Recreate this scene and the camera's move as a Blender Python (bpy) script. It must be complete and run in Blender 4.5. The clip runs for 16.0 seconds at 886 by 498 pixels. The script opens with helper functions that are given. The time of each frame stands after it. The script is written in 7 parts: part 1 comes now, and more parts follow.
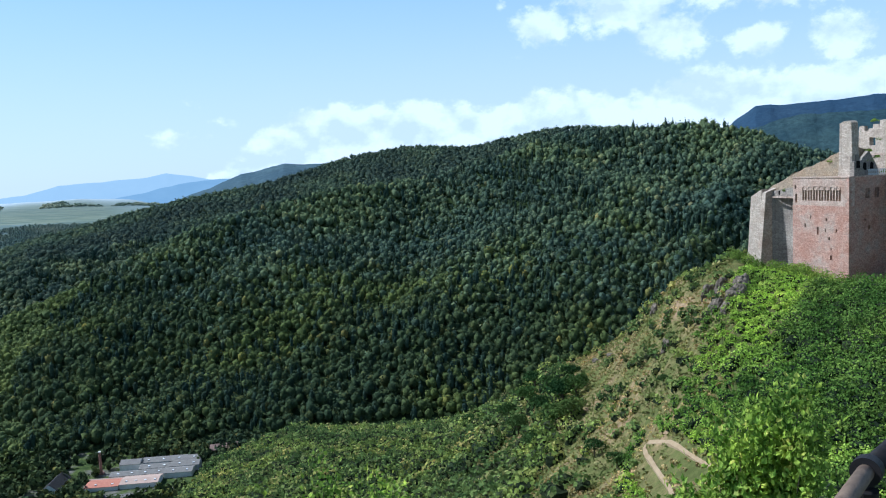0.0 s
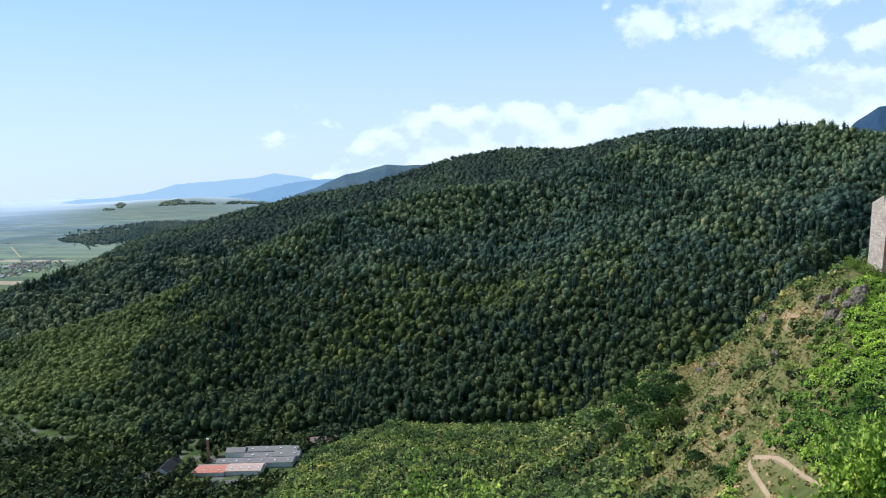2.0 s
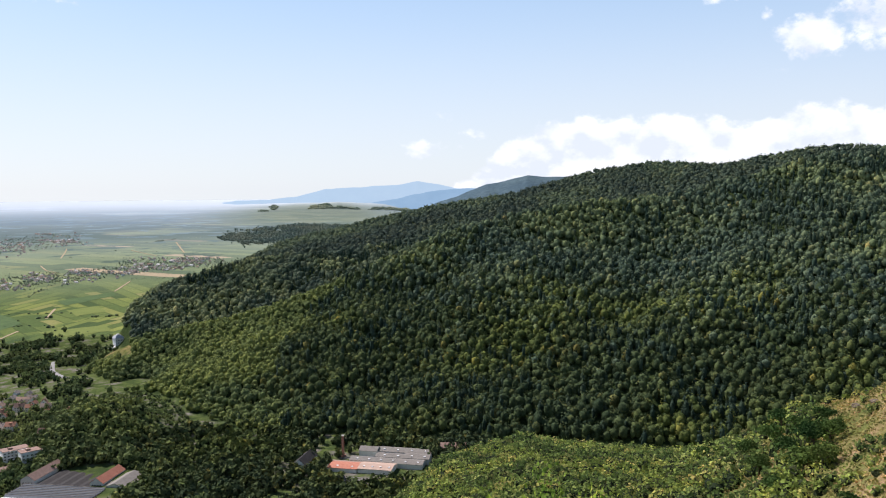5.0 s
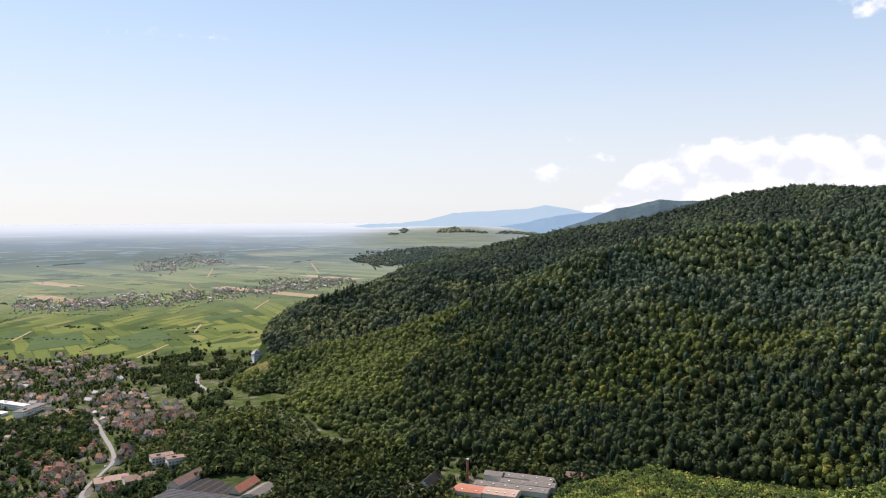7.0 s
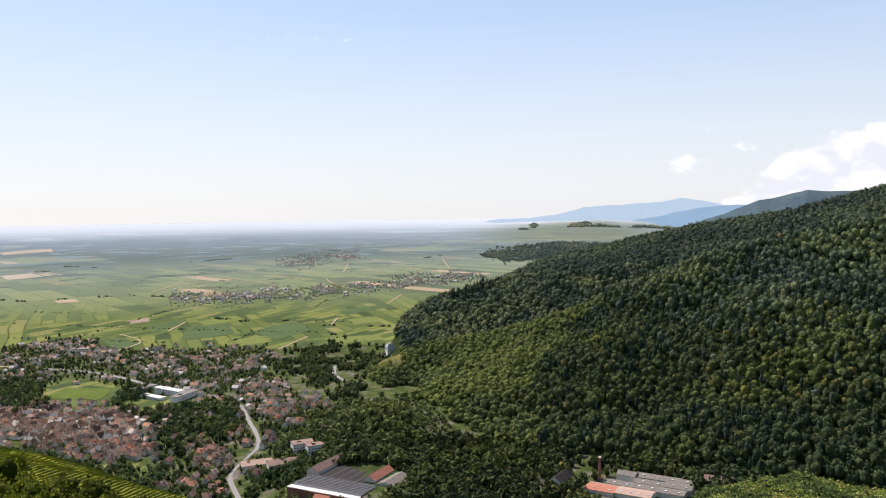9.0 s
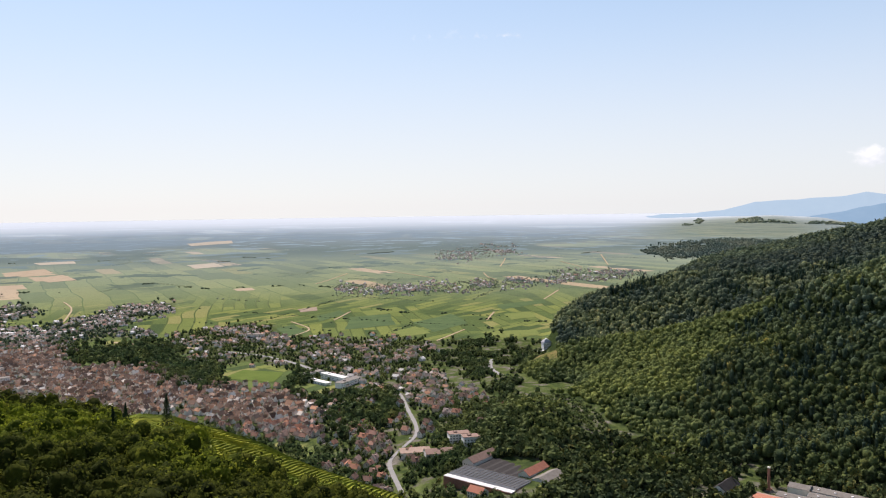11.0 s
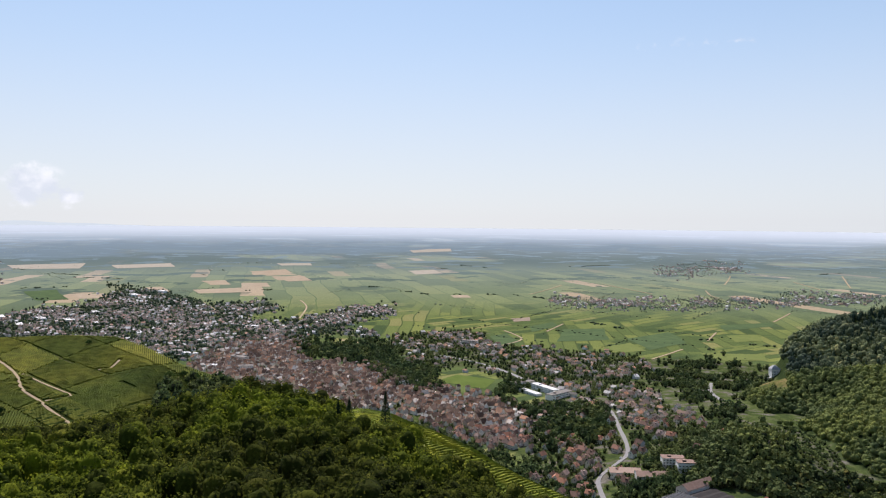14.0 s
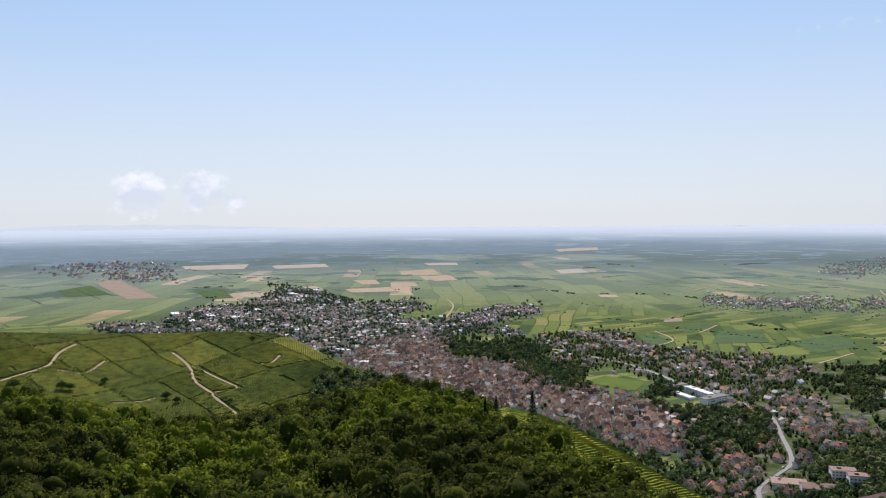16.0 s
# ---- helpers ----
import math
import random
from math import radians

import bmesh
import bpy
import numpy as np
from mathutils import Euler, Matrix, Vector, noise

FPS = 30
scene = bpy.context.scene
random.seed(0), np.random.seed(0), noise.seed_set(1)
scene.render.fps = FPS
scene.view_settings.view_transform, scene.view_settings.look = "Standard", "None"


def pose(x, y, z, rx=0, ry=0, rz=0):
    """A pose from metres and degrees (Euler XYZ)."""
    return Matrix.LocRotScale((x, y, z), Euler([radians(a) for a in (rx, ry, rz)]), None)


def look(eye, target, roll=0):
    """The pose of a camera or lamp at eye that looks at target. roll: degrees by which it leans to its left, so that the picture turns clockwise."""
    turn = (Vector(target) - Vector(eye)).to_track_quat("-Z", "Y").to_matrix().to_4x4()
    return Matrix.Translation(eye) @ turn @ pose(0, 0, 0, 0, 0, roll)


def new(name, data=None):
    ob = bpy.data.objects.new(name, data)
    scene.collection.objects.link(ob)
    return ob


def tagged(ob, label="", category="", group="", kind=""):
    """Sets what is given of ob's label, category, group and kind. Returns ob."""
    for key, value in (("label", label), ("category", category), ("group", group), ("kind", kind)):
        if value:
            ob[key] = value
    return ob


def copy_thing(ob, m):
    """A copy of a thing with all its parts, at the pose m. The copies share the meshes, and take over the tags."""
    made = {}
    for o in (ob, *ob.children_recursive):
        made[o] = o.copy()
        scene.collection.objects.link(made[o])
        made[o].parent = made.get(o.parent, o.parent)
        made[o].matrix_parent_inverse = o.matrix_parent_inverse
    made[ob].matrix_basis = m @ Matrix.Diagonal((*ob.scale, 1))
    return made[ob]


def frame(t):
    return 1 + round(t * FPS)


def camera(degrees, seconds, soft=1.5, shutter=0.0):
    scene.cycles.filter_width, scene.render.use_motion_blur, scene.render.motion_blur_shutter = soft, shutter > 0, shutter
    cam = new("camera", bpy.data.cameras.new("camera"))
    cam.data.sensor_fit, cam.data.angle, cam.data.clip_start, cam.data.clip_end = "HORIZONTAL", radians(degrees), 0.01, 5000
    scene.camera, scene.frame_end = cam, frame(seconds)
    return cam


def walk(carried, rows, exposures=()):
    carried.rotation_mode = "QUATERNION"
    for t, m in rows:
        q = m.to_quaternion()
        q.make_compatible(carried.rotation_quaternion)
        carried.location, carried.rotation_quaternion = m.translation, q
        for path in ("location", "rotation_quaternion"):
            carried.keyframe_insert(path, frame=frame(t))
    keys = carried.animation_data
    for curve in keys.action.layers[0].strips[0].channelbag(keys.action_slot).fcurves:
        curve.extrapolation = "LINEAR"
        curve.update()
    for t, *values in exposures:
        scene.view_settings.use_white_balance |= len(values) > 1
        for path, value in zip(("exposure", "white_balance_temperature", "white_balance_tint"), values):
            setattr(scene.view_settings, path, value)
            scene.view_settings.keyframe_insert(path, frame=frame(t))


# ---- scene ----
cam = camera(59.0, 16.0, 1.1)
EYE = 300.0
PATH = """0.0 -5.56 2.59 2.15
0.5 -5.58 2.28 2.82
1.0 -5.15 2.05 4.80
1.5 -5.67 1.90 6.71
2.0 -5.14 2.13 9.44
2.5 -4.87 1.74 10.61
3.0 -4.96 1.59 12.00
3.5 -5.29 0.93 13.97
4.0 -4.51 0.60 15.48
4.2 -4.40 0.62 16.56
6.3 -3.19 0.21 24.00
6.5 -2.78 0.25 25.15
7.0 -2.35 0.23 28.99
7.5 -2.37 0.86 32.05
8.0 -2.71 0.36 35.07
8.5 -2.94 0.40 37.46
8.7 -2.81 0.64 37.72
10.8 -2.73 0.69 48.97
11.0 -2.83 0.79 49.93
11.5 -2.61 0.68 52.24
12.0 -2.61 0.84 55.80
12.5 -3.24 -0.06 60.26
13.0 -2.62 0.25 62.60
13.5 -2.82 -0.42 65.06
14.0 -1.96 -0.51 65.64
14.5 -2.19 -0.51 68.13
15.0 -2.38 -0.34 70.44
15.5 -2.36 -0.66 72.82
16.0 -2.02 0.40 76.21"""
rows = []
for line in PATH.splitlines():
    t, tilt, lean, turn = map(float, line.split())
    rows.append((t, pose(0, 0, EYE, 90 + tilt, lean, turn)))
walk(cam, rows, [(0.0, 0.42, 5050, 2), (2.0, 0.45, 5350, 5), (4.0, 0.53, 6000, 11), (7.0, 0.53, 6650, 15), (11.0, 0.48, 6650, 15), (16.0, 0.28, 6150, 14)])

# ---- world and sun ----
SUN_AZ, SUN_EL = 76.0, 47.0      # degrees, counted like the camera's turn
world = bpy.data.worlds.new("sky")
scene.world = world
world.use_nodes = True
wn, wl = world.node_tree.nodes, world.node_tree.links
wn.clear()


def wmath(op, a, b=None, c=None):
    n = wn.new("ShaderNodeMath")
    n.operation = op
    for i, v in enumerate((a, b, c)):
        if v is None:
            continue
        if isinstance(v, (int, float)):
            n.inputs[i].default_value = v
        else:
            wl.new(v, n.inputs[i])
    return n.outputs[0]


wtc = wn.new("ShaderNodeTexCoord")
wsep = wn.new("ShaderNodeSeparateXYZ")
wl.new(wtc.outputs["Generated"], wsep.inputs[0])
wcom = wn.new("ShaderNodeCombineXYZ")
wl.new(wsep.outputs[0], wcom.inputs[0])
wl.new(wsep.outputs[1], wcom.inputs[1])
wl.new(wmath("MAXIMUM", wsep.outputs[2], 0.006), wcom.inputs[2])
sky = wn.new("ShaderNodeTexSky")
sky.sky_type, sky.sun_disc = "NISHITA", False
sky.sun_elevation, sky.sun_rotation = radians(SUN_EL), radians(-SUN_AZ)
sky.altitude, sky.air_density, sky.dust_density, sky.ozone_density = 500, 1.0, 0.7, 2.2
wl.new(wcom.outputs[0], sky.inputs[0])
azi = wmath("MULTIPLY", wmath("ARCTAN2", wmath("MULTIPLY", wsep.outputs[0], -1.0), wsep.outputs[1]), 57.29578)
ele = wmath("MULTIPLY", wmath("ARCSINE", wsep.outputs[2]), 57.29578)
# single cumulus clouds: bearing, height, half width, half height in degrees
PUFFS = [(-5.2, 9.9, 3.2, 1.5), (-10.5, 10.6, 4.5, 2.2), (-14.2, 8.6, 3.0, 1.8), (-19.5, 8.0, 2.6, 1.5), (-24.8, 7.6, 2.6, 1.9), (-21, 11.6, 9, 2.2), (-2.5, 11.4, 0.5, 0.8), (-3.8, 7.95, 1.5, 0.35),
         (19.7, 5.5, 1.0, 0.45), (20.7, 3.0, 2.4, 0.75), (17.7, 4.15, 0.6, 0.28), (97.2, 1.9, 2.7, 1.7), (93.7, 2.0, 2.2, 1.7), (91.0, 1.5, 1.1, 0.9),
         (45.3, 12.3, 2.4, 0.16), (0.2, 13.2, 2.2, 0.9), (-46, 8, 9, 3), (140, 6, 16, 3), (200, 7, 18, 4)]
cloud = None
for ca, ce, cw, ch in PUFFS:
    dx = wmath("MULTIPLY", wmath("SUBTRACT", azi, ca), 1 / cw)
    dy = wmath("MULTIPLY", wmath("SUBTRACT", ele, ce), 1 / ch)
    m = wmath("MULTIPLY", wmath("SUBTRACT", 1.0, wmath("SQRT", wmath("ADD", wmath("MULTIPLY", dx, dx), wmath("MULTIPLY", dy, dy)))), min(ch, 1.6))
    cloud = m if cloud is None else wmath("MAXIMUM", cloud, m)
# long bank over the wooded ridge: height of its tops along the bearing
BANK = [(-60, 6.5), (-25, 6.3), (-21, 6.0), (-18, 6.5), (-16.4, 6.6), (-13.8, 5.9), (-10.8, 5.5), (-8.4, 5.5), (-5.3, 6.2), (-3.6, 5.2), (-1.5, 5.0), (0.6, 5.4), (3.3, 5.8), (5.3, 5.2), (7.8, 5.1), (9.8, 5.6), (11.4, 5.4), (13.2, 4.6), (15.0, 3.6), (17, 1.8), (20, 0), (27, -3)]
bank = wn.new("ShaderNodeValToRGB")
while len(bank.color_ramp.elements) < len(BANK):
    bank.color_ramp.elements.new(0.5)
for stop, (ba, be) in zip(bank.color_ramp.elements, BANK):
    stop.position, stop.color = (ba + 60) / 90, ((be + 3) / 10, (be + 3) / 10, (be + 3) / 10, 1)
wl.new(wmath("MULTIPLY", wmath("ADD", azi, 60.0), 1 / 90), bank.inputs[0])
under = wmath("SUBTRACT", wmath("MULTIPLY", bank.outputs[0], 10.0), wmath("ADD", ele, 3.0))
cloud = wmath("MAXIMUM", cloud, wmath("MINIMUM", under, 1.6))
cmap = wn.new("ShaderNodeMapping")
cmap.inputs["Scale"].default_value = (1, 1, 1.35)
wl.new(wtc.outputs["Generated"], cmap.inputs[0])


def billow(scale, detail, rough, shift=0.0):
    n = wn.new("ShaderNodeTexNoise")
    n.inputs["Scale"].default_value, n.inputs["Detail"].default_value, n.inputs["Roughness"].default_value = scale, detail, rough
    src = cmap.outputs[0]
    if shift:
        mv = wn.new("ShaderNodeMapping")
        mv.inputs["Location"].default_value = (0, 0, shift)
        wl.new(src, mv.inputs[0])
        src = mv.outputs[0]
    wl.new(src, n.inputs[0])
    return n.outputs[0]


cn = billow(17, 8, 0.54)
dens = wmath("ADD", wmath("ADD", cloud, wmath("MULTIPLY", wmath("SUBTRACT", cn, 0.5), 2.6)), wmath("MULTIPLY", wmath("SUBTRACT", billow(52, 6, 0.6), 0.5), 2.2))
cover = wn.new("ShaderNodeMapRange")
cover.interpolation_type = "SMOOTHSTEP"
cover.inputs[1].default_value, cover.inputs[2].default_value = 0.05, 0.85
wl.new(dens, cover.inputs[0])
near_cloud = wn.new("ShaderNodeMapRange")
near_cloud.inputs[1].default_value, near_cloud.inputs[2].default_value = -0.5, 0.1
wl.new(cloud, near_cloud.inputs[0])
cover_all = wmath("MULTIPLY", wmath("MULTIPLY", cover.outputs[0], near_cloud.outputs[0]), 0.82)
# sunlit tops against greyer undersides: the billows compared with themselves a little higher up
lit = wmath("SUBTRACT", cn, billow(17, 8, 0.54, 0.026))
# white haze low over the plain
veil = wn.new("ShaderNodeMapRange")
veil.interpolation_type = "SMOOTHERSTEP"
veil.inputs[1].default_value, veil.inputs[2].default_value, veil.inputs[3].default_value, veil.inputs[4].default_value = -1, 24, 0.8, 0.42
wl.new(ele, veil.inputs[0])
hazed = wn.new("ShaderNodeMix")
hazed.data_type = "RGBA"
thin = wn.new("ShaderNodeMapRange")
thin.interpolation_type = "SMOOTHSTEP"
thin.inputs[1].default_value, thin.inputs[2].default_value, thin.inputs[3].default_value, thin.inputs[4].default_value = 20, 42, 1.0, 0.0
wl.new(ele, thin.inputs[0])
wl.new(wmath("MULTIPLY", veil.outputs[0], thin.outputs[0]), hazed.inputs[0])
tint = wn.new("ShaderNodeMix")
tint.data_type = "RGBA"
tint.inputs[6].default_value, tint.inputs[7].default_value = (7.45, 8.0, 8.5, 1), (5.5, 7.6, 9.9, 1)
rise = wn.new("ShaderNodeMapRange")
rise.interpolation_type = "SMOOTHSTEP"
rise.inputs[1].default_value, rise.inputs[2].default_value = 2, 18
wl.new(ele, rise.inputs[0])
wl.new(rise.outputs[0], tint.inputs[0])
wl.new(tint.outputs[2], hazed.inputs[7])
wl.new(sky.outputs[0], hazed.inputs[6])
shade = wn.new("ShaderNodeMix")
shade.data_type = "RGBA"
shade.inputs[6].default_value, shade.inputs[7].default_value = (7.3, 7.8, 8.6, 1), (10.0, 10.1, 10.3, 1)
cshade = wn.new("ShaderNodeMapRange")
cshade.inputs[1].default_value, cshade.inputs[2].default_value = -0.12, 0.07
wl.new(lit, cshade.inputs[0])
wl.new(cshade.outputs[0], shade.inputs[0])
mixc = wn.new("ShaderNodeMix")
mixc.data_type = "RGBA"
wl.new(cover_all, mixc.inputs[0])
wl.new(hazed.outputs[2], mixc.inputs[6])
wl.new(shade.outputs[2], mixc.inputs[7])
wbg = wn.new("ShaderNodeBackground")
wbg.inputs[1].default_value = 0.08
wl.new(mixc.outputs[2], wbg.inputs[0])
wout = wn.new("ShaderNodeOutputWorld")
wl.new(wbg.outputs[0], wout.inputs[0])

sun_data = bpy.data.lights.new("sun", "SUN")
sun_data.energy, sun_data.angle, sun_data.color = 5.0, radians(0.53), (1.0, 0.925, 0.885)
sun = new("sun", sun_data)
sd = Vector((-math.sin(radians(SUN_AZ)) * math.cos(radians(SUN_EL)), math.cos(radians(SUN_AZ)) * math.cos(radians(SUN_EL)), math.sin(radians(SUN_EL))))
sun.matrix_world = look(sd * 500 + Vector((0, 0, EYE)), (0, 0, EYE))


# ---- materials ----
class Mat:
    """A node material with short ways to add nodes."""

    def __init__(self, name, rough=0.8, spec=0.3, metal=0.0):
        self.m = bpy.data.materials.new(name)
        self.m.use_nodes = True
        self.t = self.m.node_tree
        self.b = self.t.nodes["Principled BSDF"]
        self.b.inputs["Roughness"].default_value = rough
        self.b.inputs["Specular IOR Level"].default_value = spec
        self.b.inputs["Metallic"].default_value = metal

    def node(self, kind, **ins):
        n = self.t.nodes.new(kind)
        for k, v in ins.items():
            n.inputs[k.replace("_", " ")].default_value = v
        return n

    def link(self, a, b):
        self.t.links.new(a, b)
        return a

    def pos(self, scale=(1, 1, 1), rot=(0, 0, 0)):
        g = self.node("ShaderNodeNewGeometry")
        mp = self.node("ShaderNodeMapping")
        mp.inputs["Scale"].default_value, mp.inputs["Rotation"].default_value = scale, rot
        self.link(g.outputs["Position"], mp.inputs[0])
        return mp.outputs[0]

    def noise(self, scale, detail=4, rough=0.55, vec=None, out=0):
        n = self.node("ShaderNodeTexNoise", Scale=scale, Detail=detail, Roughness=rough)
        self.link(vec if vec is not None else self.pos(), n.inputs[0])
        return n.outputs[out]

    def ramp(self, fac, stops):
        r = self.node("ShaderNodeValToRGB")
        e = r.color_ramp.elements
        while len(e) < len(stops):
            e.new(0.5)
        for el, (p, c) in zip(e, stops):
            el.position, el.color = p, (*c, 1)
        self.link(fac, r.inputs[0])
        return r.outputs[0]

    def mix(self, fac, a, b, mode="MIX"):
        n = self.node("ShaderNodeMix")
        n.data_type, n.blend_type = "RGBA", mode
        for v, i in ((fac, 0), (a, 6), (b, 7)):
            if isinstance(v, (int, float)):
                n.inputs[i].default_value = v
            elif isinstance(v, tuple):
                n.inputs[i].default_value = (*v, 1)
            else:
                self.link(v, n.inputs[i])
        return n.outputs[2]

    def math(self, op, a, b=0.0):
        n = self.node("ShaderNodeMath")
        n.operation = op
        for i, v in enumerate((a, b)):
            if isinstance(v, (int, float)):
                n.inputs[i].default_value = v
            else:
                self.link(v, n.inputs[i])
        return n.outputs[0]

    def band(self, v, lo, hi):
        n = self.node("ShaderNodeMapRange")
        n.inputs[1].default_value, n.inputs[2].default_value = lo, hi
        n.interpolation_type = "SMOOTHSTEP"
        self.link(v, n.inputs[0])
        return n.outputs[0]

    def attr(self, name):
        n = self.node("ShaderNodeAttribute")
        n.attribute_name = name
        return n.outputs["Fac"]

    def island(self):
        return self.node("ShaderNodeNewGeometry").outputs["Random Per Island"]

    def object_random(self):
        return self.node("ShaderNodeObjectInfo").outputs["Random"]

    def bump(self, h, strength=0.4, dist=0.05):
        n = self.node("ShaderNodeBump", Strength=strength, Distance=dist)
        self.link(h, n.inputs["Height"])
        self.link(n.outputs[0], self.b.inputs["Normal"])

    def color(self, c):
        if isinstance(c, tuple):
            self.b.inputs["Base Color"].default_value = (*c, 1)
        else:
            self.link(c, self.b.inputs["Base Color"])
        return self

    def translucent(self, c, amount):
        tr = self.node("ShaderNodeBsdfTranslucent")
        if isinstance(c, tuple):
            tr.inputs[0].default_value = (*c, 1)
        else:
            self.link(c, tr.inputs[0])
        mx = self.node("ShaderNodeMixShader", Fac=amount)
        self.link(self.b.outputs[0], mx.inputs[1])
        self.link(tr.outputs[0], mx.inputs[2])
        self.link(mx.outputs[0], self.t.nodes["Material Output"].inputs[0])


def foliage(name, stops, patch=0.02, patch_stops=((0.35, (0.75, 0.85, 0.8)), (0.65, (1.25, 1.15, 0.95))), glow=0.15, crown=0.11, leaf=0.3, grain=1.1, lump=0.8):
    """Leaves: a colour for each clump, larger drifts of colour over the wood, fine mottling."""
    a = Mat(name, 0.85, 0.02)
    own = a.math("FRACT", a.math("ADD", a.attr("tone"), a.object_random()))
    c = a.ramp(a.math("ADD", a.math("MULTIPLY", own, 1 - leaf), a.math("MULTIPLY", a.island(), leaf)), stops)
    c = a.mix(1.0, c, a.ramp(a.noise(patch, 2, 0.4), patch_stops), "MULTIPLY")
    c = a.mix(1.0, c, a.ramp(a.noise(crown, 2, 0.5), ((0.34, (0.7, 0.72, 0.74)), (0.5, (1.0, 1.0, 1.0)), (0.66, (1.25, 1.22, 1.12)))), "MULTIPLY")
    fine = a.noise(grain, 4, 0.7)
    c = a.mix(1.0, c, a.ramp(fine, ((0.3, (0.68, 0.68, 0.68)), (0.7, (1.22, 1.22, 1.2)))), "MULTIPLY")
    a.color(c)
    a.bump(fine, 0.9, lump)
    a.translucent(c, glow)
    return a.m


# upper stand: leaf colour lifted and made bluish for haze
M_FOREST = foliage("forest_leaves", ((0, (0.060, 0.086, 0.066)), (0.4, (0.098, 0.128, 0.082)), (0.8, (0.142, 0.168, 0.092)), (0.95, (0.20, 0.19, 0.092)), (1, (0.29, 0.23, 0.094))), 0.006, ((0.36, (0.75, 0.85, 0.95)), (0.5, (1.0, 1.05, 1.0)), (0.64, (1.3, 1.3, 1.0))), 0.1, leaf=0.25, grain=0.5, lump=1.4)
M_YOUNG = foliage("young_forest_leaves", ((0, (0.100, 0.126, 0.055)), (0.5, (0.134, 0.162, 0.062)), (1, (0.180, 0.200, 0.073))), 0.009, ((0.38, (0.82, 0.88, 0.92)), (0.62, (1.25, 1.22, 0.95))), 0.1, leaf=0.3, grain=0.6, lump=1.2)
# lower stand: the same forest with slope shade put into its leaf colour
M_FOREST_SHADE = foliage("shade_toned_forest_leaves", ((0, (0.038, 0.054, 0.030)), (0.4, (0.062, 0.080, 0.037)), (0.8, (0.090, 0.108, 0.043)), (0.93, (0.14, 0.13, 0.043)), (1, (0.20, 0.155, 0.043))), 0.006, ((0.36, (0.75, 0.85, 0.92)), (0.5, (1.0, 1.05, 1.0)), (0.64, (1.35, 1.35, 0.95))), 0.1, leaf=0.25, grain=0.5, lump=1.4)
# spur leaves lightened towards blue-green, haze put into the colour
M_SPUR = foliage("hazed_spur_leaves", ((0, (0.085, 0.112, 0.080)), (0.5, (0.130, 0.156, 0.100)), (0.85, (0.175, 0.192, 0.112)), (1, (0.24, 0.22, 0.12))), 0.010, ((0.38, (0.68, 0.76, 0.84)), (0.62, (1.4, 1.36, 1.06))), 0.1, leaf=0.3, grain=0.6, lump=1.2)
M_FIR = foliage("fir_needles", ((0, (0.030, 0.050, 0.042)), (1, (0.054, 0.078, 0.056))), 0.01, glow=0.03, leaf=0.3, grain=0.6, lump=1.2)
# ridge leaves greyed and blued to carry the haze before them
M_FAR = foliage("hazed_ridge_leaves", ((0, (0.0659, 0.0876, 0.0707)), (0.6, (0.0889, 0.113, 0.0803)), (1, (0.14, 0.153, 0.0901))), 0.004, ((0.4, (0.8, 0.85, 0.9)), (0.6, (1.3, 1.35, 1.15))), leaf=0.12, grain=0.4, lump=3.0)
M_SCRUB = foliage("scrub_leaves", ((0, (0.078, 0.118, 0.042)), (0.4, (0.165, 0.23, 0.070)), (0.72, (0.26, 0.315, 0.095)), (0.9, (0.35, 0.34, 0.125)), (1, (0.47, 0.375, 0.18))), 0.03, ((0.38, (0.62, 0.68, 0.65)), (0.5, (1.0, 1.0, 0.95)), (0.62, (1.4, 1.3, 0.95))), glow=0.25, leaf=0.15)
M_VINE_CLIMB = foliage("climbing_vine_leaves", ((0, (0.185, 0.287, 0.0463)), (0.6, (0.333, 0.482, 0.0741)), (1, (0.537, 0.63, 0.13))), 0.045, ((0.38, (0.5, 0.58, 0.6)), (0.5, (0.95, 0.95, 0.9)), (0.62, (1.35, 1.3, 0.9))), 0.25)
M_DRY = foliage("dry_grass", ((0, (0.135, 0.165, 0.052)), (0.35, (0.24, 0.25, 0.085)), (0.65, (0.34, 0.29, 0.13)), (1, (0.46, 0.33, 0.19))), 0.06, ((0.38, (0.7, 0.8, 0.6)), (0.62, (1.3, 1.1, 1.0))), glow=0.15)
M_WOOD_NEAR = foliage("hill_wood_leaves", ((0, (0.030, 0.040, 0.012)), (0.4, (0.060, 0.074, 0.016)), (0.75, (0.105, 0.122, 0.020)), (1, (0.165, 0.168, 0.030))), 0.011, ((0.40, (0.7, 0.7, 0.75)), (0.5, (1.15, 1.15, 1.0)), (0.64, (1.75, 1.85, 0.95))), 0.45, leaf=0.25, grain=0.8)
M_BUSH = foliage("bush_leaves", ((0, (0.085, 0.15, 0.032)), (0.6, (0.175, 0.265, 0.052)), (1, (0.29, 0.37, 0.08))), 0.045, glow=0.25, leaf=0.2)
# distant trees: leaf colour paled a little for haze
M_FAR_TREE = foliage("hazed_distant_leaves", ((0.0, (0.075, 0.10, 0.07)), (1.0, (0.12, 0.15, 0.095))), 0.01)
M_VINE_ROW = foliage("vine_row_leaves", ((0.0, (0.21, 0.245, 0.042)), (0.6, (0.28, 0.31, 0.052)), (1.0, (0.34, 0.36, 0.065))), 0.03, glow=0.4)
